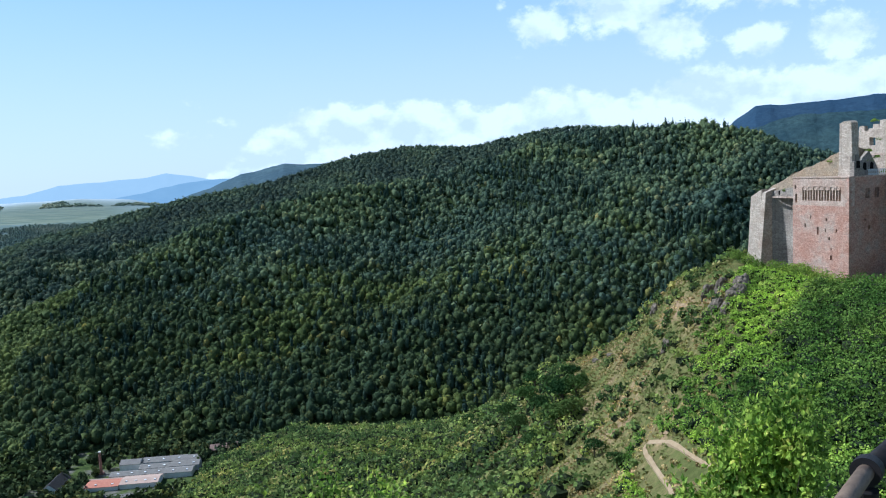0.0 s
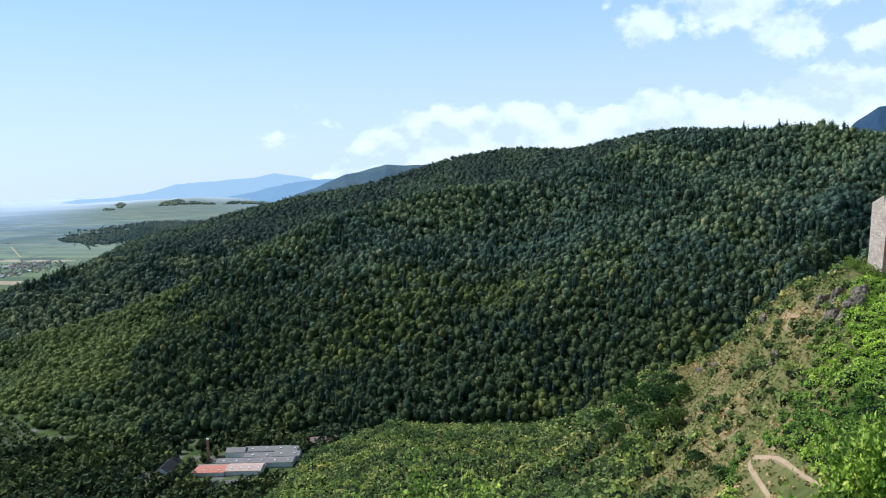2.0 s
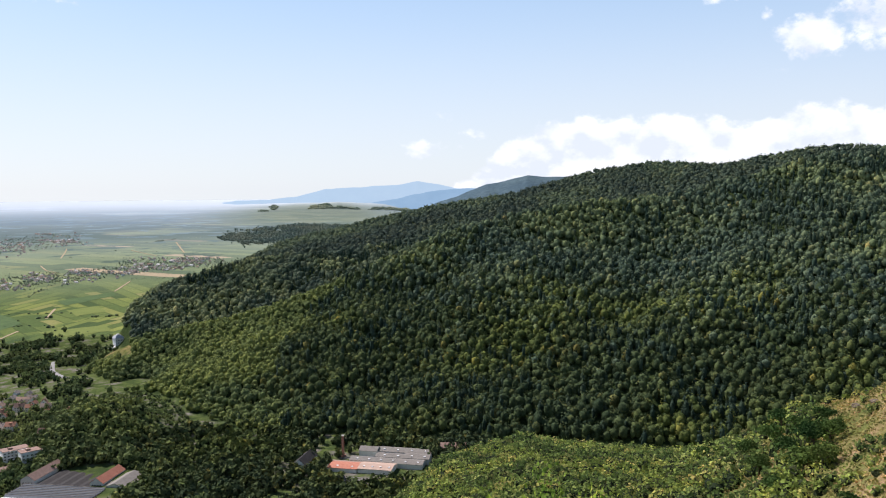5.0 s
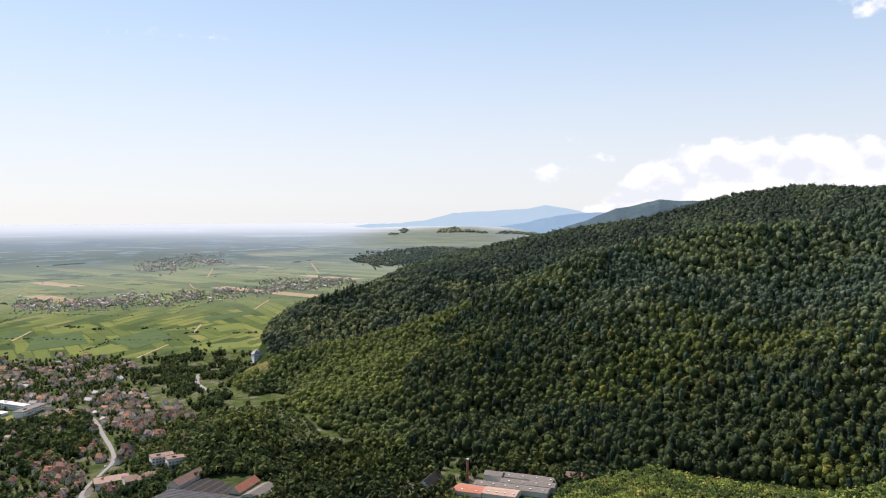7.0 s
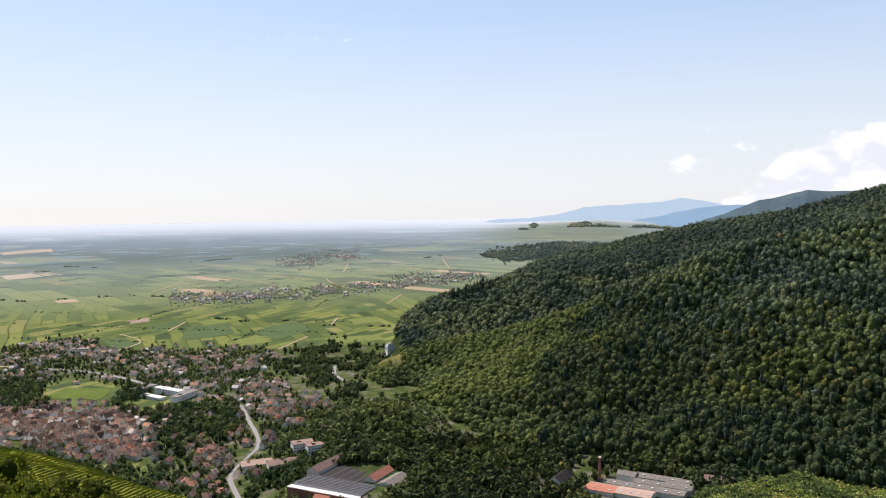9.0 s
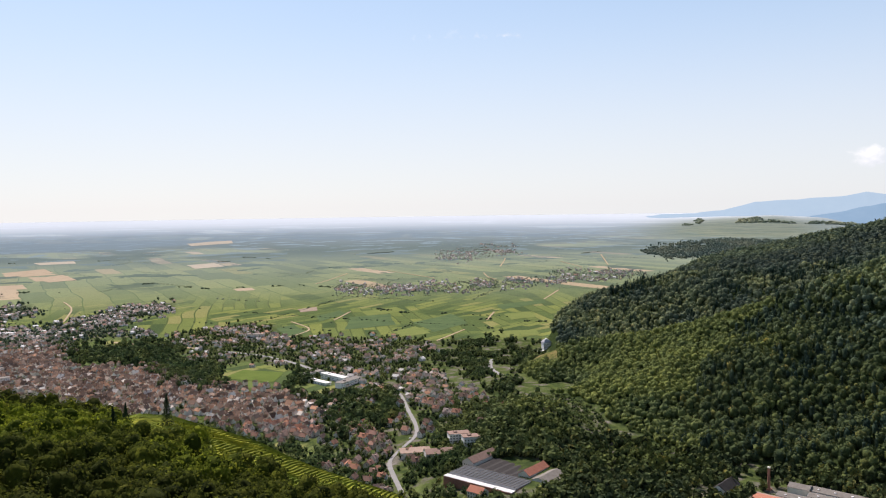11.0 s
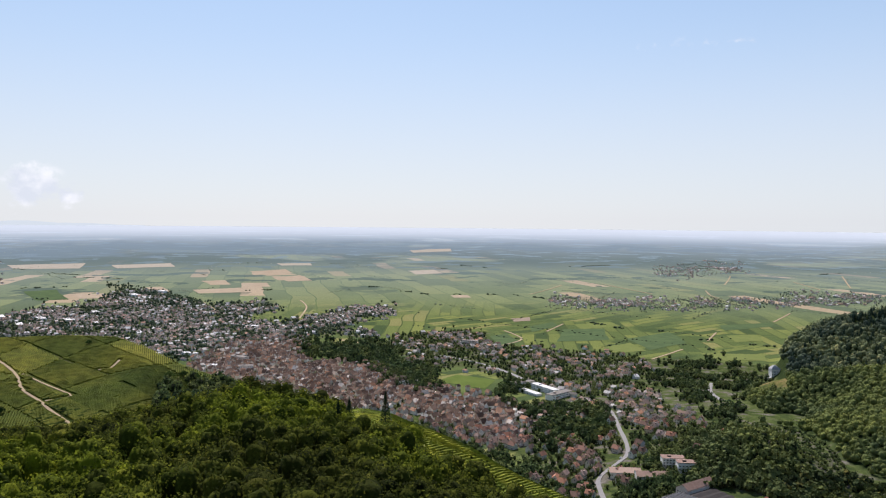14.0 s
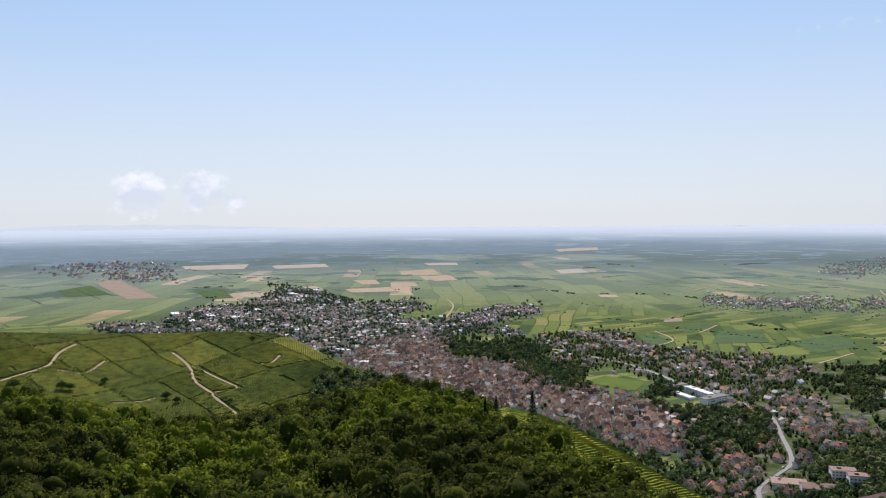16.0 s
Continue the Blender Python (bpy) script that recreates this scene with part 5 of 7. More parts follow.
settle("village_houses", "village houses with red-brown roofs between vineyards", district(VILLAGE, 2300, 3400, 13, (6, 10), (2.2, 4), 0.42, 6.0, (0.28, 0.45)), False, M_ROOF_NEW)
settle("village_houses", "small village on a low hill in haze", district(HILL_VILLAGE, 3100, 4000, 13, (5, 8), (1.4, 2.6), 0.36, 6.0, (0.25, 0.4)), False, M_ROOF_NEW)
settle("village_houses", "distant village houses and sheds on the plain", district(FAR_VILLAGE, 2300, 4100, 21, (8, 14), (2, 3.2), 0.5), False, M_ROOF_NEW)


WORKS_SITES = ((-540, 523, 58), (-300, 660, 50), (-1128, 690, 44), (-1085, 715, 40), (-1160, 670, 30))


def off_sites(x, y):
    ok = np.ones(len(x), bool)
    for sx, sy, sr in WORKS_SITES:      # open ground round the works and the school
        ok &= np.hypot(x - sx, y - sy) > sr
    return ok


def grove(name, label, poly, r0, r1, step, rad, chance, mat=None, fuzz=26, gaps=-0.35):
    a = [p[0] for p in poly]
    az, r, x, y, z, form, el = scatter(min(a), max(a), r0, r1, step)
    k = inside(poly, az + 0.9 * fbm(x / 90, y / 90) + rng.normal(0, 0.25, len(x)), el + 0.04 * el * fbm(x / 60 + 7, y / 60) + el * rng.normal(0, 0.02, len(x))) & (form == 0) & (rng.random(len(x)) < chance) & off_road(x, y, 3.5) & off_sites(x, y) & ~inside(MEADOW, az, el) & (fbm(x / 35, y / 35) > gaps)
    b = rng.uniform(0.55, 1.3, int(k.sum()))
    x, y, z = x[k], y[k], z[k]
    # under leaf clumps the core takes the colour of crown shade
    crowns(name, label, x, y, z - 0.5, rad * (0.66 if fuzz else 0.95) * b, rad * (1.8 if fuzz else 2.2) * b, M_INNER_SHADE if fuzz else mat or M_TOWN_TREE, ICO1, 0.2, smooth=not fuzz)
    if fuzz:
        leafy_stuff(name, "leaves of the " + label, x, y, z, rad * b, rad * 2.3 * b, fuzz, rad * 0.37 * b, mat or M_TOWN_TREE, stray=0.4)


grove("garden_trees", "garden trees between the houses", SUBURB, 760, 2600, 8.6, 3.2, 0.62, fuzz=20)
grove("garden_trees", "trees between the houses of the newer town", NEW_TOWN, 1500, 3600, 10, 3.6, 0.68, M_FAR_TREE, fuzz=0)
grove("garden_trees", "trees in the courts of the old town", OLD_TOWN, 800, 2600, 11, 3.2, 0.3, fuzz=14)
GARDENS = [(59, -17.3), (57.5, -20), (55, -22), (50.5, -22), (51.5, -19.6), (47.5, -17.2), (46.6, -15.2), (47.2, -14.0), (50, -16), (53, -18.6)]
grove("garden_trees", "trees and bushes round the works and lower gardens", GARDENS, 620, 1100, 7.5, 3.2, 0.7)
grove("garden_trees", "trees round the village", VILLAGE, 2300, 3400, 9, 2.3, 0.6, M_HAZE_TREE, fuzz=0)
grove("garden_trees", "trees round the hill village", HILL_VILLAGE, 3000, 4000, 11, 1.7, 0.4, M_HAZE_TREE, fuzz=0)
PARK = [(76.5, -8.4), (73.8, -9.2), (73.0, -8.8), (69.4, -9.05), (68.7, -10.2), (66.1, -10.7), (65.9, -11.55), (65.5, -12.35), (68.0, -12.2), (70.6, -11.2), (71.3, -10.4), (73.1, -9.8), (76, -9.3)]
grove("park_trees", "belt of tall trees beside the old town", PARK, 800, 2500, 9.0, 5.4, 0.9, M_PARK, fuzz=26)
PARK_LOW = [(61.0, -11.7), (57.7, -12.6), (55.3, -12.9), (54.0, -13.3), (53.6, -14.9), (54.5, -15.7), (57.8, -16.3), (59.0, -14.7), (59.4, -13.7), (61.8, -13.0), (61.8, -12.4)]
grove("park_trees", "dark wood of tall trees between old town and gardens", PARK_LOW, 800, 2000, 8.6, 5.4, 0.88, M_PARK, fuzz=36)
BORDER = [(71.5, -13.2), (69, -13.7), (66.2, -14.9), (63.5, -15.9), (61, -16.5), (58.6, -17.3), (57, -18.5), (57.5, -20.5), (61, -19), (66, -17), (71.5, -15)]
grove("border_trees", "trees between the vines and the old town", BORDER, 560, 1150, 8, 3.8, 0.8, fuzz=24)
FOOT = [(52, -10.3), (46.5, -9.2), (43.2, -9.6), (41.5, -9.9), (43.5, -12), (45.2, -13.6), (47.0, -13.0), (49.0, -11.5)]
grove("orchard_trees", "trees and hedges at the foot of the hill", FOOT, 1000, 2200, 8.4, 4.5, 0.72, M_PARK, fuzz=24, gaps=-0.1)
WORKS_GREEN = [(52, -18.6), (51.5, -22.5), (40, -23), (35.5, -19.6), (38, -18), (44, -17.0), (48, -17.3)]
grove("garden_trees", "trees and bushes round the saw-tooth works", WORKS_GREEN, 560, 1000, 8, 4.2, 0.72, fuzz=30, gaps=-0.2)
VALLEY = [(41.5, -17.2), (38, -16.2), (36, -16.4), (30, -16.6), (20, -16.8), (16, -17.6), (16, -22), (24, -23.5), (33, -24), (44, -24), (41.5, -19.5)]
# valley trees share the leaf colour darkened for shade
grove("valley_trees", "tall trees along the valley floor", VALLEY, 560, 1000, 8, 4.8, 0.95, M_FOREST_SHADE, 34)
KNOLL = [(47.4, -15.0), (46.1, -14.4), (44.0, -14.2), (42.4, -14.2), (41.2, -15.0), (40.6, -16.0), (41.0, -17.3), (41.8, -18.4), (43.7, -18.9), (45.3, -18.5), (47.2, -17.6), (47.9, -16.4)]
grove("knoll_trees", "leafy trees on a knoll above the works", KNOLL, 780, 1150, 6.6, 5.0, 1.0, M_YOUNG, 40, gaps=-2)
az, r, x, y, z, form, el = scatter(36, 51, 640, 1300, 6.5)
k = ((form == 0) | inside(CLEARING, az, el)) & (el < np.minimum(foot_el(az) - 0.7, -12.5)) & off_sites(x, y) & off_road(x, y, 4) & (rng.random(len(x)) < 0.85)
b = rng.uniform(0.5, 1.3, int(k.sum()))
crowns("garden_bushes", "inner twigs of the bushes on the valley side, darkened for crown shade", x[k], y[k], z[k] - 0.6, 1.5 * b, 2.8 * b, M_INNER_SHADE, ICO1, 0.2)
leafy_stuff("garden_bushes", "bushes and young trees on the valley side", x[k], y[k], z[k] - 0.3, 2.4 * b, 4.2 * b, 22, 0.85 * b, M_TOWN_TREE, stray=0.4)
WOODLOT = [(35.8, -3.2), (34, -2.6), (31.4, -2.3), (28, -2.3), (26, -2.5), (27, -3.3), (31, -3.5), (33.5, -3.6)]
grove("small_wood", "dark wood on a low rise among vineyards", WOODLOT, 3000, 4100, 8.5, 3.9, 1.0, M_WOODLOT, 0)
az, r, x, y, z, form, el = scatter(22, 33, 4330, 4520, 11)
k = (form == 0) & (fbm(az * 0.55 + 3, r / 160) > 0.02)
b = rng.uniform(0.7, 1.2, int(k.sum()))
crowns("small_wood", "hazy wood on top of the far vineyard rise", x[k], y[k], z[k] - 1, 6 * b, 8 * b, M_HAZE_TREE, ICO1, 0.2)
# hedges and tree lines over the plain
az, r, x, y, z, form, el = scatter(30, 112, 1500, 4300, 14)
hu, hv = x * math.cos(0.5) + y * math.sin(0.5), y * math.cos(0.5) - x * math.sin(0.5)
line = (np.abs((hv / 190 + 0.5) % 1 - 0.5) < 0.035) & (vnoise(hu / 170, np.floor(hv / 190 + 0.5)) > 0.25)
line |= (np.abs((hu / 410 + 0.5) % 1 - 0.5) < 0.018) & (vnoise(hv / 150, np.floor(hu / 410 + 0.5) + 40) > 0.35)
k = (form == 0) & line & ~inside(OLD_TOWN, az, el) & ~inside(SUBURB, az, el)
k |= (form == 0) & (rng.random(len(x)) < 0.0008)
b = rng.uniform(0.5, 1.2, int(k.sum())) * np.clip(-r[k] * tan_d(el[k]) / EYE, 0.35, 1) * 0.85
x, y, z, r = x[k], y[k], z[k], r[k]
# beyond 2500 m the leaf colour with more haze painted in
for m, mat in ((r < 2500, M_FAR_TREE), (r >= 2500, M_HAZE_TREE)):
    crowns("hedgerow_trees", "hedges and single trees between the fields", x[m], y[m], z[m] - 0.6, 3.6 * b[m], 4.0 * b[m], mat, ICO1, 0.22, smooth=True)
# belts of trees on the plain, from end to end by bearing and angle
BELTS = [((93.93, -4.50), (90.85, -4.46)), ((90.85, -3.86), (87.95, -4.01)), ((92.44, -3.58), (90.57, -3.71)), ((84.11, -3.54), (81.37, -3.53)), ((83.51, -3.80), (82.41, -3.85)),
         ((89.12, -4.65), (85.11, -5.11)), ((85.11, -5.11), (81.71, -6.20)), ((80.25, -3.05), (78.79, -3.03)), ((73.88, -3.09), (72.75, -3.09)), ((71.48, -4.81), (69.39, -4.70)),
         ((68.83, -5.03), (65.72, -5.42)), ((80.26, -4.99), (77.75, -4.94)), ((66.95, -3.39), (65.40, -3.42)), ((76.68, -3.69), (75.50, -3.70)), ((94.38, -3.23), (92.62, -3.50)),
         ((93.60, -5.29), (89.31, -4.99)), ((73.88, -7.10), (70.15, -6.80)), ((65.02, -5.29), (60.13, -5.28)), ((60.13, -5.28), (55.77, -5.63)), ((40.65, -3.31), (38.56, -3.10)),
         ((43.13, -3.78), (42.08, -3.79)), ((51.49, -7.70), (48.51, -7.34)), ((48.50, -8.08), (45.58, -9.02)), ((52.40, -8.91), (48.48, -8.96)), ((47.38, -7.98), (42.59, -8.20)),
         ((64.30, -3.13), (62.34, -3.31)), ((57.49, -3.18), (53.44, -2.99)), ((50.30, -9.48), (46.01, -9.51)), ((60.30, -7.45), (57.80, -7.95)), ((55.6, -7.0), (52.2, -7.55))]
for (a0, e0), (a1, e1) in BELTS:
    p, q = xyz(a0, spot(a0, e0, 1500)), xyz(a1, spot(a1, e1, 1500))
    n = int((q - p).length / 3.2)
    t = rng.random(n)
    x, y = p.x + (q.x - p.x) * t + rng.normal(0, 5.5, n), p.y + (q.y - p.y) * t + rng.normal(0, 5.5, n)
    k = vnoise(t * 9 + a0, t * 0 + e0) > (0.42 if e0 < -6.6 else 0.25)
    x, y = x[k], y[k]
    az, r = np.degrees(np.arctan2(-x, y)), np.hypot(x, y)
    b = rng.uniform(0.6, 1.35, len(x)) * np.clip(-r * math.tan(radians(e0)) / EYE, 0.4, 1)
    crowns("tree_belt", "long belt of trees between the fields", x, y, lie(az, r)[0] - 0.6, 3.3 * b, 5.0 * b, M_FAR_TREE if e0 < -4.4 else M_WOODLOT, ICO1, 0.22, smooth=True)
LINE_TOWN = [(88.9, -4.2), (83.3, -5.4), (80, -6.6), (80.3, -6.8), (83.5, -5.8), (88.5, -4.6)]
grove("hedgerow_trees", "tree-lined road at the edge of town", LINE_TOWN, 2000, 3300, 9, 3.0, 0.8, M_FAR_TREE, fuzz=0)

# vine rows: long hedges of leaves
def hedge_rows(name, label, sets, mat, half=2.85, wide=0.45):
    """Rows of vines from sets of (x, y, row angle, tone)."""
    P, F, T, base = [], [], [], 0
    for x, y, angle, tn in sets:
        n = len(x)
        L = np.stack((np.full(n, -math.sin(angle)), np.full(n, math.cos(angle)), 0 * x), -1) * half
        W = np.stack((np.full(n, math.cos(angle)), np.full(n, math.sin(angle)), 0 * x), -1)
        C = np.stack((x, y, 0 * x), -1)
        up = np.array((0, 0, 1.0))
        ring = []
        for sg in (-1, 1):
            end = C + L * sg
            end[:, 2] = lie(np.degrees(np.arctan2(-end[:, 0], end[:, 1])), np.hypot(end[:, 0], end[:, 1]))[0]
            wig, hgt = rng.uniform(-0.05, 0.05, (n, 1)), rng.uniform(1.4, 1.55, (n, 1))
            ring += [end - W * wide - up * 0.2, end - W * (wide - 0.05 + wig) + up * hgt, end + W * (wide - 0.05 + wig) + up * hgt, end + W * wide - up * 0.2]
        f = np.array(((0, 1, 5, 4), (1, 2, 6, 5), (2, 3, 7, 6), (0, 3, 2, 1), (4, 5, 6, 7)))
        P.append(np.stack(ring, 1).reshape(-1, 3))
        F.append((f[None] + (np.arange(n) * 8)[:, None, None]).reshape(-1, 4) + base)
        T.append(np.repeat(tn, 8))
        base += n * 8
    me = put_tone(mesh_np(name, np.concatenate(P), np.concatenate(F), False, (mat,)), np.concatenate(T))
    return tagged(new(name, me), label, "vines", kind="stuff")


def row_grid(cx, cy, wide, long, gap, angle):
    gx, gy = np.meshgrid(np.arange(-wide, wide, gap), np.arange(-long, long, 5.5), indexing="ij")
    x, y = cx + gx * math.cos(angle) - gy * math.sin(angle), cy + gx * math.sin(angle) + gy * math.cos(angle)
    az, r = np.degrees(np.arctan2(-x, y)), np.hypot(x, y)
    z, form = lie(az, r)
    return x, y, az, r, form, np.degrees(np.arctan2(z - EYE, r))


sets = []
for angle, cell in ((0.55, 0), (1.5, 1), (-0.35, 2)):
    x, y, az, r, form, el = row_grid(-840, -40, 300, 240, 2.1, angle)
    lu, lv = (x * 0.8 + y * 0.6) / 74 + 0.35 * vnoise(x / 120, y / 120), (y * 0.8 - x * 0.6) / 52 + 0.35 * vnoise(x / 110 + 9, y / 110)
    k = (form == 4) & (np.floor(hash2(np.floor(lu) * 3.1 + 5, np.floor(lv) * 1.7) * 3) == cell) & (lu % 1 * 74 > 2.5) & (lv % 1 * 52 > 2.5)
    k &= (az > 80.5) & (az < 110) & (r > 560) & (r < col(VINEHILL, az, 1) + 8) & (rng.random(x.shape) < 0.995)
    k[k] = off_road(x[k], y[k], 1.6)
    sets.append((x[k], y[k], angle, (hash2(np.floor(lu), np.floor(lv) + 3) * 0.85 + rng.uniform(0, 0.15, x.shape))[k]))
hedge_rows("vine_rows", "long rows of vines over the vineyard hill", sets, M_VINE_HILL, 2.8, 0.72)
x, y, az, r, form, el = row_grid(-390, 175, 170, 170, 2.1, 0.8)
k = (form == 1) & (az > 52) & (az < 73) & (el > vine_edge(az) - 0.5) & (rng.random(x.shape) < 0.99)
hedge_rows("vine_rows", "bright green rows of vines on the near hill", [(x[k], y[k], 0.8, rng.uniform(0.2, 0.9, int(k.sum())))], M_VINE_ROW, 2.85, 0.7)

# trees where the vineyard hill meets the town
az, r, x, y, z, form, el = scatter(74, 86, 520, 960, 8)
k = ((form == 0) | (form == 4)) & (el > -13.2) & (el < np.interp(az, (74, 79, 83, 86), (-11.9, -11.3, -11.0, -11.4))) & (r < 930) & (rng.random(len(x)) < 0.75)
b = rng.uniform(0.6, 1.25, int(k.sum()))
crowns("edge_trees", "inner twigs of the trees below the vineyard hill, darkened for crown shade", x[k], y[k], z[k] - 0.5, 3.4 * b, 7.5 * b, M_INNER_SHADE, ICO1, 0.2)
leafy_stuff("edge_trees", "dark trees at the foot of the vineyard hill", x[k], y[k], z[k], 4.2 * b, 9 * b, 34, 1.3 * b, M_TOWN_TREE, stray=0.4)


# ---- castle ruin ----
def masonry(name, a_col, b_col, c_col, brick=(0.55, 0.26)):
    """Weathered coursed stone: drifts of colour, single stones, dark joints."""
    a = Mat(name, 0.92, 0.15)
    tc = a.node("ShaderNodeTexCoord").outputs["Object"]
    sep = a.node("ShaderNodeSeparateXYZ")
    a.link(tc, sep.inputs[0])
    com = a.node("ShaderNodeCombineXYZ")
    a.link(a.math("ADD", sep.outputs[0], sep.outputs[1]), com.inputs[0]), a.link(sep.outputs[2], com.inputs[1])
    br = a.node("ShaderNodeTexBrick")
    br.inputs["Color1"].default_value, br.inputs["Color2"].default_value, br.inputs["Mortar"].default_value = (0.82, 0.80, 0.79, 1), (1.12, 1.1, 1.08, 1), (0.74, 0.71, 0.68, 1)
    br.inputs["Scale"].default_value, br.inputs["Mortar Size"].default_value = 1.0, 0.025
    br.inputs["Brick Width"].default_value, br.inputs["Row Height"].default_value = brick
    a.link(com.outputs[0], br.inputs[0])
    c = a.ramp(a.noise(0.22, 6, 0.65, tc), ((0.34, a_col), (0.5, b_col), (0.66, c_col)))
    c = a.mix(1.0, c, br.outputs["Color"], "MULTIPLY")
    grain = a.noise(2.4, 5, 0.7, tc)
    c = a.mix(1.0, c, a.ramp(grain, ((0.3, (0.58, 0.56, 0.54)), (0.7, (1.22, 1.2, 1.17)))), "MULTIPLY")
    a.color(c)
    a.bump(a.math("ADD", grain, a.math("MULTIPLY", br.outputs["Fac"], -0.6)), 0.8, 0.12)
    return a.m


M_PINK = masonry("pink_sandstone", (0.44, 0.24, 0.175), (0.50, 0.315, 0.24), (0.47, 0.38, 0.31))
M_GREY = masonry("grey_rubble_stone", (0.27, 0.23, 0.195), (0.34, 0.30, 0.255), (0.42, 0.375, 0.32), (0.4, 0.2))
M_PALE = masonry("pale_sandstone", (0.48, 0.34, 0.265), (0.55, 0.43, 0.345), (0.46, 0.31, 0.235))
M_LIME = masonry("cream_limewashed_stone", (0.46, 0.38, 0.30), (0.56, 0.475, 0.385), (0.43, 0.34, 0.265))
M_RUBBLE = masonry("rubble_crown", (0.33, 0.235, 0.15), (0.44, 0.335, 0.225), (0.36, 0.30, 0.22), (0.35, 0.3))
# near-black colour in place of the shade inside unglazed openings
M_VOID = Mat("opening_shade", 0.9, 0.05).color((0.012, 0.010, 0.009)).m

KX, KY = 80.6, 171.8
CASTLE = Matrix.Translation((KX, KY, 0)) @ Matrix(((-0.36, 0.933, 0, 0), (0.933, 0.36, 0, 0), (0, 0, 1, 0), (0, 0, 0, 1)))
# its axes: x runs back along the sunlit face, y along the shaded face, z up. (u, v) below.
castle = empty("castle_ruin", Matrix.Identity(4), "ruined medieval sandstone castle on the overgrown rock", "castle")


def cpart(name, bm, mat, label="", parent=None, smooth=False):
    bm.transform(CASTLE)
    ob = part(name, bm, mat, parent or castle, label, smooth)
    if ob.data.polygons:
        b2 = bmesh.new()
        b2.from_mesh(ob.data)
        bmesh.ops.recalc_face_normals(b2, faces=b2.faces)
        b2.to_mesh(ob.data)
        b2.free()
    return ob


def holed_wall(bm, u0, u1, z0, z1, v0, v1, holes):
    """A wall along u with rectangular openings through it: one closed skin."""
    us = sorted({u0, u1, *[h[0] for h in holes], *[h[1] for h in holes]})
    zs = sorted({z0, z1, *[h[2] for h in holes], *[h[3] for h in holes]})
    solid = [[not any(h[0] < (a + b) / 2 < h[1] and h[2] < (c + d) / 2 < h[3] for h in holes) for c, d in zip(zs, zs[1:])] for a, b in zip(us, us[1:])]
    made = {}

    def vert(i, j, k):
        if (i, j, k) not in made:
            made[i, j, k] = bm.verts.new((us[i], (v0, v1)[k], zs[j]))
        return made[i, j, k]

    def full(i, j):
        return 0 <= i < len(us) - 1 and 0 <= j < len(zs) - 1 and solid[i][j]
    for i in range(len(us) - 1):
        for j in range(len(zs) - 1):
            if not full(i, j):
                continue
            bm.faces.new([vert(i, j, 0), vert(i + 1, j, 0), vert(i + 1, j + 1, 0), vert(i, j + 1, 0)])
            bm.faces.new([vert(i, j, 1), vert(i, j + 1, 1), vert(i + 1, j + 1, 1), vert(i + 1, j, 1)])
            for di, dj, a, b in ((-1, 0, (i, j), (i, j + 1)), (1, 0, (i + 1, j), (i + 1, j + 1)), (0, -1, (i, j), (i + 1, j)), (0, 1, (i, j + 1), (i + 1, j + 1))):
                if not full(i + di, j + dj):
                    bm.faces.new([vert(*a, 0), vert(*b, 0), vert(*b, 1), vert(*a, 1)])


def arch(bm, uc, z, w, rise, v0, v1, thick=0.3, seg=8):
    """A round arch ring over an opening."""
    pts = []
    for k in range(seg + 1):
        t = math.pi * k / seg
        pts.append((uc + math.cos(t) * (w / 2 + thick), z + math.sin(t) * (rise + thick)))
    for k in range(seg, -1, -1):
        t = math.pi * k / seg
        pts.append((uc + math.cos(t) * w / 2, z + math.sin(t) * rise))
    prism(bm, pts, v0, v1, "y")


# hall block, sunlit face: v = 0 plane, u 0 to 16.2
ZT = 295.0
win = []
for k in range(7):
    uc = 2.9 + k * 1.62
    win += [(uc - 0.66, uc - 0.09, 289.9, 292.3), (uc + 0.09, uc + 0.66, 289.9, 292.3)]
slits = [(8.4, 8.9, 282.2, 284.0), (3.2, 3.6, 283.0, 283.7), (6.3, 6.6, 282.9, 283.6), (12.2, 12.6, 283.7, 284.6), (4.6, 5.1, 276.8, 277.8), (4.7, 5.0, 278.9, 279.4),
         (10.6, 10.9, 285.8, 286.6), (6.0, 6.4, 285.4, 286.1), (14.9, 15.5, 289.4, 291.4), (15.2, 15.6, 292.6, 293.4), (5.2, 5.6, 281.2, 281.9), (9.6, 9.9, 276.9, 277.3)]
bm = bmesh.new()
holed_wall(bm, 0, 16.2, 272, ZT - 6.2, 0, 1.6, [s for s in slits if s[3] < ZT - 6.3])
cpart("hall_wall", bm, M_PINK, "pink sandstone lower wall with slit windows")
bm = bmesh.new()
holed_wall(bm, 0, 16.2, ZT - 6.2, ZT, 0.02, 1.6, win + [s for s in slits if s[3] > ZT - 6.1])
cpart("hall_upper_wall", bm, M_PALE, "pale upper wall with a row of paired arched windows")
for k in range(7):
    bm = bmesh.new()
    arch(bm, 2.9 + k * 1.62, 292.4, 1.2, 0.75, -0.12, 0.5, 0.15)
    cpart("window_arch", bm, M_PALE, "pink stone arch over a paired window")
    bm = bmesh.new()
    tube(bm, (2.9 + k * 1.62, 0.35, 289.9), (2.9 + k * 1.62, 0.35, 292.3), 0.11, 0.10, 6)
    cpart("colonnette", bm, M_PALE)
bm = bmesh.new()
box(bm, 0.8, 15.6, 3.2, 3.5, 273, ZT - 0.6)
cpart("inner_wall", bm, M_VOID, "inner wall of the roofless hall, interior shade put into its colour")
